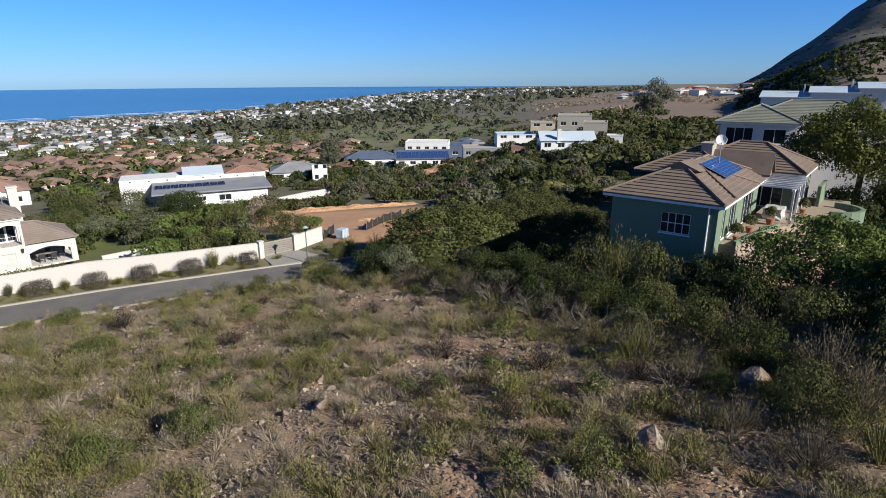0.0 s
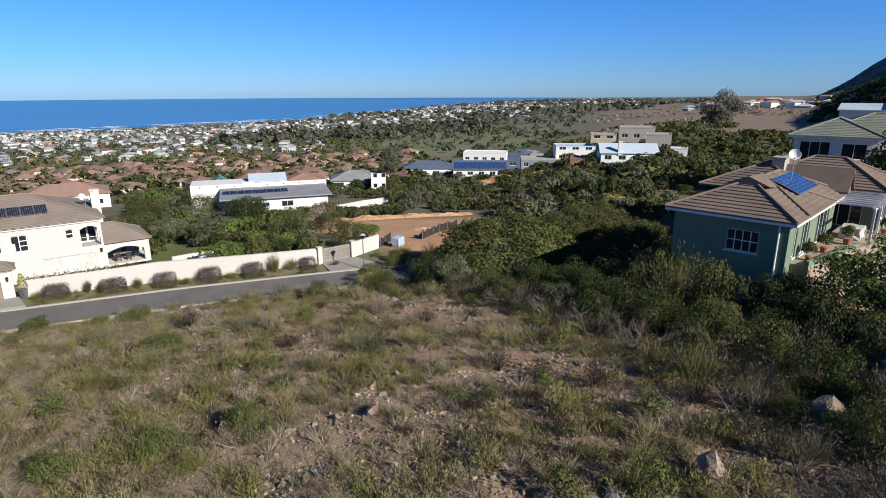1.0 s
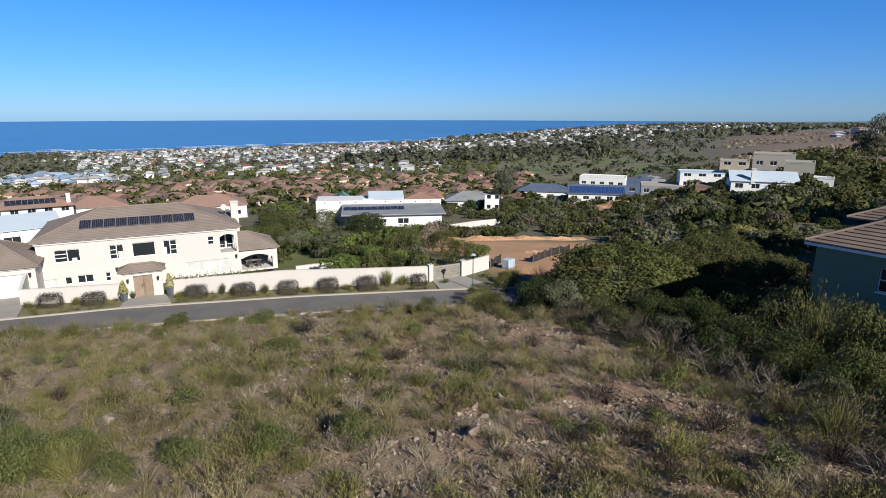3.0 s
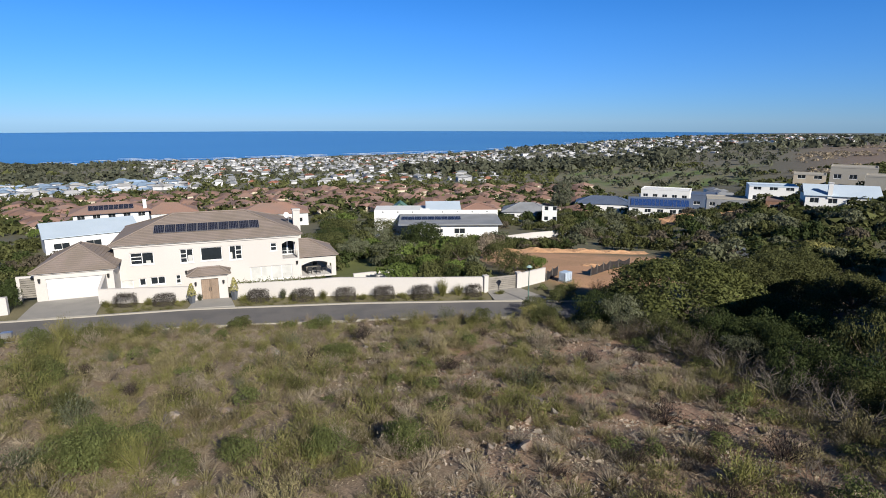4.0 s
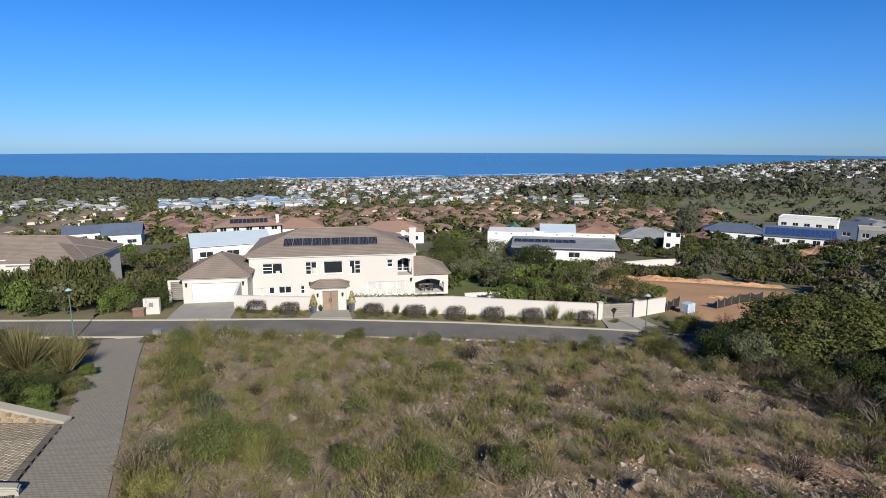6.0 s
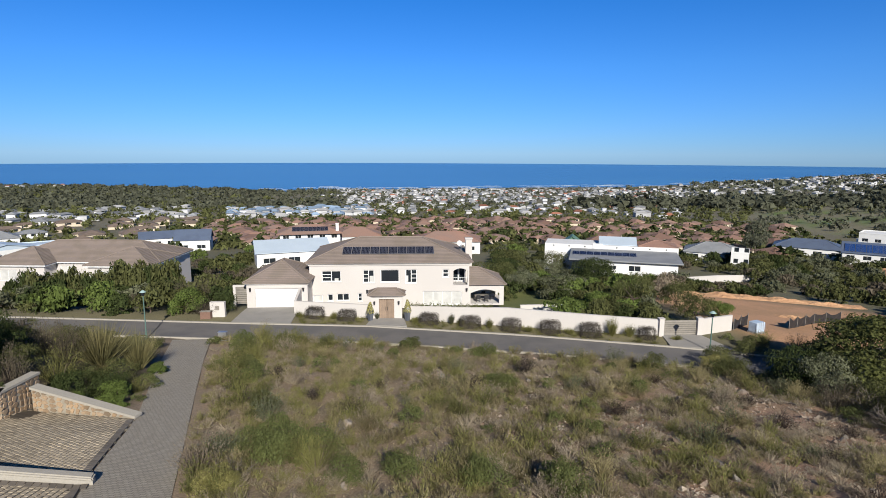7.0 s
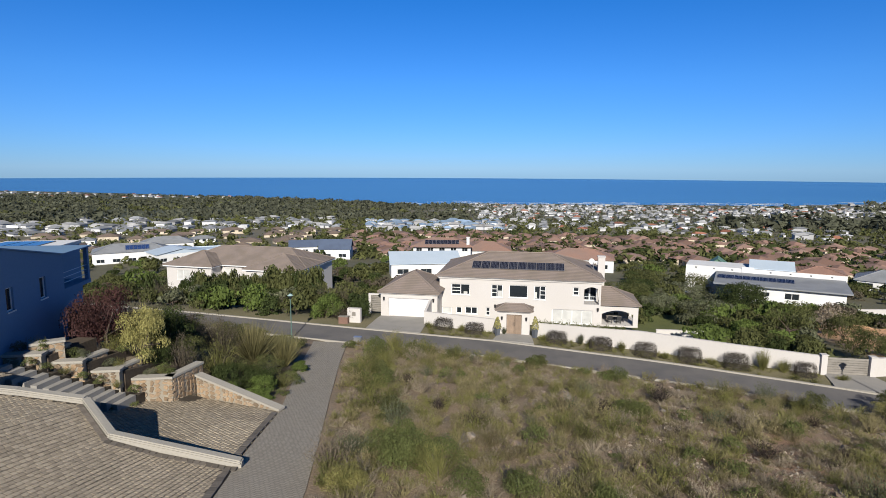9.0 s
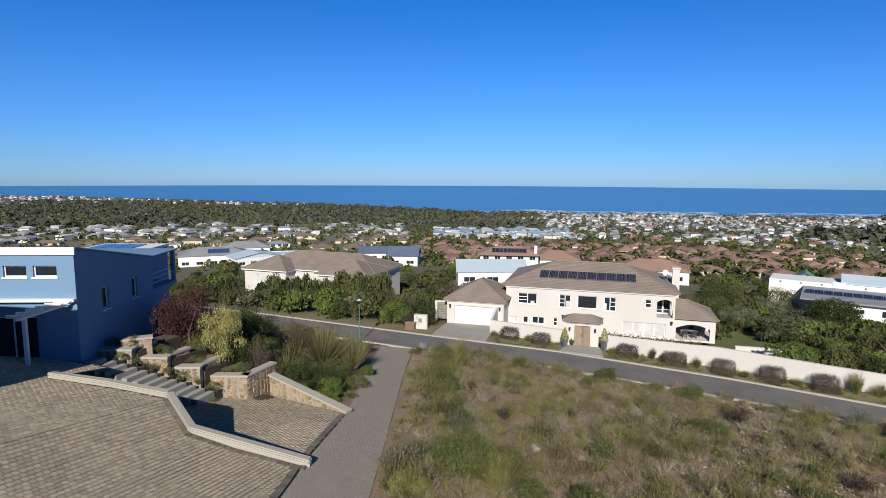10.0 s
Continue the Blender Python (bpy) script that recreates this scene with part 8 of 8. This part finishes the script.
prng = np.random.RandomState(11)
HEATH = [twiggy_arrays(prng, 18, 150, 0.44, 0.50, 0.036) for k in range(6)]
DRYS = [twiggy_arrays(prng, 56, 100, 0.45, 0.46, 0.026) for k in range(4)]
GRASS = [blade_arrays(prng, 70, 0.28, 0.38, 0.014) for k in range(4)]
heath, green, dry, grass = Sowing(), Sowing(), Sowing(), Sowing()
tries = 0
while tries < 17500:
    tries += 1
    az, r = radians(prng.uniform(-92, 26)), math.sqrt(prng.uniform(9.5 ** 2, 62 ** 2))
    if r > 34 and prng.uniform() < 0.25:
        continue
    x, y = -math.sin(az) * r, math.cos(az) * r
    if not in_plot(x, y):
        continue
    bare = noise.noise((x * 0.16, y * 0.16, 7)) + 0.5 * noise.noise((x * 0.5, y * 0.5, 2)) + 0.25 * float(smooth(6, 16, x)) * float(smooth(34, 20, y))
    if noise.noise((x * 0.75, y * 0.75, 12)) > 0.22 and prng.uniform() > 0.25:
        continue
    if bare > 0.34 and prng.uniform() > 0.45:
        continue
    moist = noise.noise((x * 0.11, y * 0.11, 1)) - 0.018 * (x - 4)
    z, s = ground(x, y) - 0.04 + noise.noise((x * 0.45, y * 0.45, 0)) * 0.22 + noise.noise((x * 1.3, y * 1.3, 4)) * 0.09, prng.uniform(0.6, 1.4)
    pick = prng.uniform() if bare < 0.33 else prng.uniform(0.1, 0.45)
    if pick < 0.18:
        grass.add(GRASS[prng.randint(4)], x, y, z, prng.uniform(0, 6.3), s, s)
    elif pick < 0.48 - 0.3 * moist:
        dry.add(DRYS[prng.randint(4)], x, y, z, prng.uniform(0, 6.3), s, s * prng.uniform(0.7, 1.1))
    elif pick < 0.78:
        heath.add(HEATH[prng.randint(6)], x, y, z, prng.uniform(0, 6.3), s, s * prng.uniform(0.7, 1.2))
    else:
        green.add(HEATH[prng.randint(6)], x, y, z, prng.uniform(0, 6.3), s, s * prng.uniform(0.8, 1.4))
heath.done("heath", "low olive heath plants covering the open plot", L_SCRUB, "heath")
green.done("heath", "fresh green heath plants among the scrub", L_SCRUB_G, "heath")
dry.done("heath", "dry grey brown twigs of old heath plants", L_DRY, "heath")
grass.done("grass", "straw coloured grass tufts on red soil", L_TUFT, "grass")

verge = Sowing()
for k in range(240):
    x = prng.uniform(-11.5, 23.5)
    y = float(road_near(x)) + prng.uniform(5.5, 8.2)
    if -4.6 < x < 0.2 or abs(y - float(np.interp(x, [-12, -3.9, -0.4, 9.8, 17.5, 23.8], [60, 58.2, 57.6, 54.8, 52.5, 51.0]))) < 0.35 or y > float(np.interp(x, [-12, -3.9, -0.4, 9.8, 17.5, 23.8], [60, 58.2, 57.6, 54.8, 52.5, 51.0])):
        continue
    verge.add(HEATH[prng.randint(6)], x, y, ground(x, y) - 0.02, prng.uniform(0, 6.3), prng.uniform(0.6, 1.1), prng.uniform(0.3, 0.9))
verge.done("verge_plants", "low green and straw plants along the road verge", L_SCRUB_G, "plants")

# counted shrubs
SHRUBS = []
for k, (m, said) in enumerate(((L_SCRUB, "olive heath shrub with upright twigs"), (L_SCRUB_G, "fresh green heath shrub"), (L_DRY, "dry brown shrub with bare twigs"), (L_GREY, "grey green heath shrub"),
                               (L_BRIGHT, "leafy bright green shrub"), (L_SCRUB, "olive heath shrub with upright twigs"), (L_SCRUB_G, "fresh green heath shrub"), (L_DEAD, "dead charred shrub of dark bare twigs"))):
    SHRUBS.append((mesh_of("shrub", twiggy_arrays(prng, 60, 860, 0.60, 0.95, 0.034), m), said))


def shrub(k, x, y, width, high):
    me, said = SHRUBS[k % len(SHRUBS)]
    ob = new("shrub", me)
    ob.matrix_world = pose(x, y, ground(x, y) - 0.08, 0, 0, (x * 97 + y * 41) % 360) @ Matrix.Diagonal((width / 1.2, width / 1.2, high / 0.95, 1))
    tagged(ob, said, "shrub", "shrubs on the open plot")


for x, y, w, h in ((-5.4, 21.4, 2.6, 1.6), (-3.6, 22.4, 2.2, 1.5), (-6.6, 22.6, 1.8, 1.3), (-2.4, 19.6, 1.9, 1.3), (-0.4, 19.8, 2.0, 1.3), (2.9, 19.2, 2.3, 1.2), (5.6, 18.3, 2.1, 1.6), (2.5, 19.4, 1.4, 1.5),
                   (5.3, 18.9, 1.8, 1.4), (5.5, 34.6, 1.8, 1.1), (6.2, 33.8, 2.0, 1.2)):
    plant("leafy", x, y, w, h, "leafy shrubs on the open plot", 0.1, "leafy green low shrub among heath")
for x, y, w, h in ((-12.2, 43.8, 2.2, 1.9), (-9.7, 48.6, 2.6, 1.7), (-11.5, 46.5, 2.2, 1.5), (-12.5, 40.5, 2.0, 1.7), (-7.0, 47.6, 2.2, 1.3), (-12.0, 37.0, 2.2, 1.7), (-10.3, 33.0, 2.0, 1.6), (-9.0, 29.5, 2.2, 1.6)):
    shrub(1, x, y, w, h)
made = 0
while made < 55:
    az, r = radians(prng.uniform(-88, 20)), math.sqrt(prng.uniform(12 ** 2, 55 ** 2))
    x, y = -math.sin(az) * r, math.cos(az) * r
    if in_plot(x, y):
        w = prng.uniform(0.7, 1.7)
        plant("leafy_low", x, y, w, w * prng.uniform(0.5, 0.85), "leafy shrubs on the open plot", 0.05)
        made += 1
made = 0
while made < 215:
    az, r = radians(prng.uniform(-92, 26)), math.sqrt(prng.uniform(11 ** 2, 58 ** 2))
    x, y = -math.sin(az) * r, math.cos(az) * r
    if in_plot(x, y) and noise.noise((x * 0.16, y * 0.16, 7)) + 0.25 * float(smooth(6, 16, x)) * float(smooth(34, 20, y)) < 0.12:
        w = prng.uniform(0.8, 1.9)
        edge = float(road_near(x)) - y < 7
        shrub(int(prng.choice([0, 1, 2, 3, 5, 6], p=[0.2, 0.22, 0.2, 0.12, 0.14, 0.12])), x, y, w, w * prng.uniform(0.55, 0.85) * (1.15 if edge else 1))
        made += 1

for x, y, w, h in ((8.3, 38.6, 1.6, 1.5), (4.0, 33.0, 1.7, 1.2), (11.2, 28.4, 1.6, 1.0), (14.6, 24.6, 1.5, 1.0), (16.4, 17.2, 1.8, 1.1), (17.4, 12.6, 2.0, 1.2), (-3.0, 27.6, 1.4, 1.1), (-8.6, 36.4, 1.3, 0.9), (15.4, 29.8, 1.3, 0.9), (12.4, 14.2, 1.3, 0.8), (19.6, 27.0, 1.5, 1.0), (8.6, 22.4, 1.1, 0.7), (2.6, 28.2, 1.2, 0.8), (-1.8, 33.4, 1.1, 0.7), (18.6, 9.0, 1.7, 1.2), (13.4, 11.0, 1.2, 0.8), (11.0, 12.0, 0.9, 0.6), (15.0, 13.4, 1.1, 0.7), (17.0, 15.0, 1.2, 0.8), (10.2, 19.4, 0.9, 0.6), (18.4, 22.0, 1.2, 0.8), (20.6, 18.2, 1.3, 0.9), (14.0, 28.0, 1.1, 0.7), (20.4, 31.4, 1.2, 0.9), (6.0, 26.2, 0.9, 0.6), (-5.4, 30.8, 1.1, 0.8), (12.0, 9.2, 0.9, 0.6), (16.2, 7.4, 1.1, 0.8), (9.6, 14.4, 0.8, 0.5), (22.0, 25.6, 1.3, 0.9), (7.6, 30.8, 0.9, 0.6), (16.8, 36.4, 1.2, 0.9)):
    shrub(7, x, y, w, h)


# rocks
def rock_mesh(seed):
    bm = bmesh.new()
    bmesh.ops.create_icosphere(bm, subdivisions=2, radius=0.5)
    cuts_ = [(Vector((math.sin(seed * 5.1 + i * 2.4), math.cos(seed * 3.7 + i * 1.9), 0.9 * math.sin(i * 2.1 + seed))).normalized(), 0.27 + 0.05 * ((i * 7 + seed * 3) % 4)) for i in range(8)]
    for v in bm.verts:
        n = noise.noise(v.co * 2.1 + Vector((seed * 7.3, 0, 0))) * 0.46 + noise.noise(v.co * 5 + Vector((0, seed * 3.1, 0))) * 0.22
        c = v.co.normalized() * (0.5 + n * 0.5)
        for nrm, lim in ((Vector((0.6, 0.2 * seed % 1 - 0.4, 0.7)).normalized(), 0.36), (Vector((-0.7, 0.3, 0.4)).normalized(), 0.34), (Vector((0.1, -0.8, 0.35)).normalized(), 0.38)):
            d = c.dot(nrm)
            if d > lim:
                c -= nrm * (d - lim) * 0.85
        for nrm, lim in cuts_:
            d = c.dot(nrm)
            if d > lim:
                c -= nrm * (d - lim)
        v.co = c
    me = bpy.data.meshes.new("rock")
    bm.to_mesh(me)
    bm.free()
    me.materials.append(M_ROCK)
    return me


ROCKS = [rock_mesh(k) for k in range(7)]


def rock(x, y, w, tall=0.7, k=0, label="weathered grey sandstone rock lying on red soil"):
    ob = new("rock", ROCKS[k % len(ROCKS)])
    ob.matrix_world = pose(x, y, ground(x, y) + w * tall * 0.16 + noise.noise((x * 0.45, y * 0.45, 0)) * 0.2, 0, 0, (k * 77) % 360) @ Matrix.Diagonal((w, w * 0.8, w * tall, 1))
    tagged(ob, label, "rock", "rocks on the open plot")


for k, (x, y, w, tall) in enumerate(((9.5, 16.6, 0.8, 0.9), (13.9, 6.1, 1.15, 1.25), (20.2, 5.4, 1.5, 0.9), (12.5, 21.4, 1.5, 0.3), (12.4, 24.1, 0.75, 0.6), (18.7, 20.0, 0.95, 0.5), (21.6, 34.0, 1.0, 0.7),
                                     (12.2, 33.8, 0.6, 0.7), (10.5, 35.2, 0.6, 0.8), (2.0, 36.9, 1.5, 0.5), (23.5, 30.4, 0.5, 0.7), (11.3, 7.2, 0.75, 0.6), (10.1, 8.5, 0.95, 0.4), (10.1, 10.3, 0.55, 0.6),
                                     (12.9, 18.9, 0.65, 0.35), (21.2, 24.9, 0.5, 0.7), (14.8, 9.9, 0.4, 0.7), (-3.0, 25.6, 1.0, 0.7), (-0.9, 26.2, 0.9, 0.45), (16.4, 32.0, 0.75, 0.7), (12.5, 34.5, 0.55, 0.8))):
    rock(x, y, w, tall, k)
for k in range(520):
    az, r = radians(prng.uniform(-80, 8)), math.sqrt(prng.uniform(11 ** 2, 48 ** 2))
    x, y = -math.sin(az) * r, math.cos(az) * r
    if in_plot(x, y) and noise.noise((x * 0.16, y * 0.16, 7)) + 0.5 * noise.noise((x * 0.5, y * 0.5, 2)) + 0.25 * float(smooth(6, 16, x)) * float(smooth(34, 20, y)) > 0.05:
        rock(x, y, prng.uniform(0.14, 0.5), prng.uniform(0.4, 0.8), k, "small pale stone on red soil")

plant("yellow", -6.6, 18.6, 1.9, 1.1, "leafy shrubs on the open plot", 0.1, "yellow green low shrub at the drive's edge")
plant("wisp_green", 12.6, 18.2, 1.6, 1.0, "leafy shrubs on the open plot", 0.1, "yellow green low shrub among dry twigs")
# fallen leaves and stone chips
n = 100000
az, r = np.radians(prng.uniform(-90, 20, n)), np.sqrt(prng.uniform(9.0 ** 2, 45 ** 2, n))
px, py = -np.sin(az) * r, np.cos(az) * r
ok = (py < road_near(px) - 0.5) & (px > drive_right(py) + 1.0) & (px < 24 + 0.16 * py)
w = np.array([noise.noise((a * 0.25, b * 0.25, 5)) for a, b in zip(px, py)]) + 0.35 * smooth(2, 14, px) * smooth(30, 16, py)
ok &= w > -0.32
px, py = px[ok], py[ok]
pz = height(px, py) + np.array([noise.noise((a * 0.45, b * 0.45, 0)) * 0.22 + noise.noise((a * 1.3, b * 1.3, 4)) * 0.09 for a, b in zip(px, py)]) + 0.05
lv, lf = leaves(prng, np.stack([px, py, pz], 1), np.tile([0, 0, 1.0], (len(px), 1)), 0.04, 1.0)
near = np.hypot(px - 15, (py - 7) * 0.8) < 8
lv = np.where(np.repeat(near, 3)[:, None], lv + (lv - np.repeat(lv.reshape(-1, 3, 3).mean(1), 3, axis=0)) * 0.5, lv)
half = len(lf) // 2
soup("fallen_leaves", lv, lf[half:], L_DRY, None, "brown dead leaves and twigs on red soil", "leaves", "stuff")
soup("fallen_leaves", lv, lf[:half], L_TAN, None, "pale dry fallen leaves scattered on red soil", "leaves", "stuff")


# stone chips and rubble on the bare red ground
n = 16000
px, py = prng.uniform(4, 25, n), prng.uniform(3.5, 38, n)
w = np.array([noise.noise((a * 0.16, b * 0.16, 7)) + 0.6 * noise.noise((a * 0.6, b * 0.6, 15)) for a, b in zip(px, py)])
ok = (py < road_near(px) - 1) & (px < 23 + 0.1 * py) & (w > 0.02)
px, py = px[ok], py[ok]
pz = height(px, py) + np.array([noise.noise((a * 0.45, b * 0.45, 0)) * 0.22 + noise.noise((a * 1.3, b * 1.3, 4)) * 0.09 for a, b in zip(px, py)])
size = np.exp(prng.normal(-3.1, 0.45, len(px)))[:, None, None]
chip = prng.normal(0, 0.35, (len(px), 4, 3)) + np.array([(1, 0.6, 0), (-1, 0.6, 0), (0, -1, 0), (0, 0, 1.1)])
cv_ = (chip * size + np.stack([px, py, pz + 0.02], 1)[:, None]).reshape(-1, 3)
cf_ = (np.array([(0, 1, 3), (1, 2, 3), (2, 0, 3)])[None] + 4 * np.arange(len(px))[:, None, None]).reshape(-1, 3)
soup("stone_chips", cv_, cf_, mat("pale stone chips", (0.29, 0.25, 0.20), 0.95, 0.2, 0.5, 9.0, 0, second=(0.30, 0.20, 0.14), island=0.5), None, "pale and rusty stone chips strewn over bare red soil", "stones", "stuff")


# taller bushes along the drive and the road's edge
for k, (x, y, w, h) in enumerate(((-14.0, 47.2, 2.4, 2.0), (-12.4, 48.4, 2.2, 2.2), (-10.4, 47.0, 2.0, 1.7), (-13.2, 44.4, 2.4, 1.8), (-11.4, 41.4, 2.2, 1.8), (-11.0, 38.0, 2.0, 1.6), (-9.8, 35.2, 2.2, 1.7), (-8.4, 31.4, 2.0, 1.5),
                                  (-7.4, 27.8, 2.2, 1.5), (-5.2, 21.6, 3.0, 1.9), (-3.6, 20.6, 2.6, 1.6), (0.2, 46.8, 2.2, 1.4), (6.4, 44.6, 2.4, 1.5), (13.4, 42.6, 2.4, 1.5), (18.6, 40.6, 2.6, 1.7), (-6.0, 24.6, 1.8, 1.3), (2.4, 20.4, 2.4, 1.4), (5.8, 34.0, 2.0, 1.2))):
    plant(("leafy", "wisp_green", "olive")[k % 3], x, y, w, h, "leafy shrubs on the open plot", 0.1, "green bush standing above the heath")
# ---- clay pavers, last ----
def lay_pavers(inside, zf, x0, x1, y0, y1, turn, length, width, gap, nearest):
    """Rows of pavers over a stretch of the plan. Returns their corner rows, the picked stretch apart."""
    c, s = math.cos(turn), math.sin(turn)
    rad = math.hypot(x1 - x0, y1 - y0) / 2 + 1
    cx, cy = (x0 + x1) / 2, (y0 + y1) / 2
    rest, picked = [], []
    pr_ = np.random.RandomState(3)
    for j, v in enumerate(np.arange(-rad, rad, width + gap)):
        for u in np.arange(-rad + (0.5 * length if j % 2 else 0), rad, length + gap):
            px_, py_ = cx + u * c - v * s, cy + u * s + v * c
            if x0 < px_ < x1 and y0 < py_ < y1 and inside(px_, py_):
                (picked if nearest(px_, py_) and len(picked) < 300 else rest).append((px_, py_, pr_.uniform(-0.006, 0.006), pr_.uniform(-0.02, 0.02)))
    def corners(p):
        a = turn + p[3]
        ca, sa = math.cos(a) * length / 2, math.sin(a) * length / 2
        cb, sb = -math.sin(a) * width / 2, math.cos(a) * width / 2
        q = [(p[0] - ca - cb, p[1] - sa - sb), (p[0] + ca - cb, p[1] + sa - sb), (p[0] + ca + cb, p[1] + sa + sb), (p[0] - ca + cb, p[1] - sa + sb)]
        z = zf(p[0], p[1]) + 0.018 + p[2]
        gx, gy = (zf(p[0] + 0.3, p[1]) - zf(p[0] - 0.3, p[1])) / 0.6, (zf(p[0], p[1] + 0.3) - zf(p[0], p[1] - 0.3)) / 0.6
        top = [(x, y, z + gx * (x - p[0]) + gy * (y - p[1])) for x, y in q]
        return top + [(x, y, zz - 0.05) for x, y, zz in top]
    return [corners(p) for p in rest], picked, turn


PFACES = np.array([(0, 1, 2, 3), (0, 4, 5, 1), (1, 5, 6, 2), (2, 6, 7, 3), (3, 7, 4, 0)])
bm = boxes((-0.12, 0.12, -0.06, 0.06, -0.05, 0.0))
PAVER = bpy.data.meshes.new("paver")
bm.to_mesh(PAVER)
bm.free()
PAVER.materials.append(M_PAVER)


def paved(owner, label, zf, rest, picked, turn, length, width, material=None):
    v = np.array(rest).reshape(-1, 3)
    f = (PFACES[None] + 8 * np.arange(len(rest))[:, None, None]).reshape(-1, 4)
    soup("pavers", v, f, material or M_PAVER, owner, label, "", "stuff")
    for px_, py_, dz_, da_ in picked:
        ob = new("paver", PAVER)
        ob.parent = owner
        gx, gy = (zf(px_ + 0.3, py_) - zf(px_ - 0.3, py_)) / 0.6, (zf(px_, py_ + 0.3) - zf(px_, py_ - 0.3)) / 0.6
        nrm = Vector((-gx, -gy, 1)).normalized()
        xa = Vector((math.cos(turn + da_), math.sin(turn + da_), 0))
        xa = (xa - nrm * xa.dot(nrm)).normalized()
        ya = nrm.cross(xa)
        ob.matrix_world = Matrix.Translation((px_, py_, zf(px_, py_) + 0.018 + dz_)) @ Matrix(((xa.x, ya.x, nrm.x, 0), (xa.y, ya.y, nrm.y, 0), (xa.z, ya.z, nrm.z, 0), (0, 0, 0, 1))) @ Matrix.Diagonal((length / 0.24, width / 0.12, 1, 1))


def in_poly(poly):
    def test(x, y):
        odd = False
        for (a, b), (c, d) in zip(poly, poly[1:] + poly[:1]):
            if (b > y) != (d > y) and x < (c - a) * (y - b) / (d - b) + a:
                odd = not odd
        return odd
    return test


COURT_TURN, LOW_TURN = radians(90), radians(90)
in_low = in_poly(LOW)
paved(court, "grey brown clay pavers of the courtyard", court_z,
      *lay_pavers(lambda x, y: x < float(drive_left(y)) - 0.35 and y < min(kerb_y(x), 21.4) - 0.12, court_z, -33, -9.8, 4.5, 21.4, COURT_TURN, 0.19, 0.145, 0.034, lambda x, y: -15.5 < x < -11.5 and 15.0 < y < 18.6)[:2], COURT_TURN, 0.19, 0.145)
low_z = lambda x, y: ground(x, y) + 0.05
paved(lc, "grey brown clay pavers of the parking court", low_z, *lay_pavers(in_low, low_z, -24, -11, 18, 29, LOW_TURN, 0.19, 0.145, 0.034, lambda x, y: -15.5 < x < -12.0 and 20.5 < y < 25)[:2], LOW_TURN, 0.19, 0.145)

# dark border courses along the drive and the kerb
M_BORDER = mat("dark border paver", (0.14, 0.122, 0.102), 0.9, 0.15, 0.6, 25.0, 0.3, second=(0.19, 0.165, 0.135), piece=0.2)
bm = boxes((-0.105, 0.105, -0.15, 0.15, -0.05, 0.0))
BORDER = bpy.data.meshes.new("border_paver")
bm.to_mesh(BORDER)
bm.free()
BORDER.materials.append(M_BORDER)


def border(owner, line, zf):
    """One course of pavers laid end to end along a plan line."""
    for p, q in zip(line, line[1:]):
        p, q = Vector(p), Vector(q)
        u, n = (q - p).normalized(), max(1, round((q - p).length / 0.225))
        for k in range(n):
            c = p + (q - p) * ((k + 0.5) / n)
            rise = (zf(c.x + u.x * 0.2, c.y + u.y * 0.2) - zf(c.x - u.x * 0.2, c.y - u.y * 0.2)) / 0.4
            ob = new("border_paver", BORDER)
            ob.parent = owner
            ob.matrix_world = Matrix.Translation((c.x, c.y, zf(c.x, c.y) + 0.034)) @ Matrix.Rotation(math.atan2(u.y, u.x), 4, "Z") @ Matrix.Rotation(-math.atan(rise), 4, "Y")


border(court, [(float(drive_left(y)) - 0.2, y) for y in (6.0, 9.0, 12.0, 14.0, 16.0, 17.5, 18.95)], court_z)
border(court, [(x, y - 0.22) for x, y in KERB_PTS[:3]], court_z)
border(lc, [(float(drive_left(y)) - 0.22, y) for y in (20.0, 22.0, 24.0, 25.5, 26.9)], low_z)
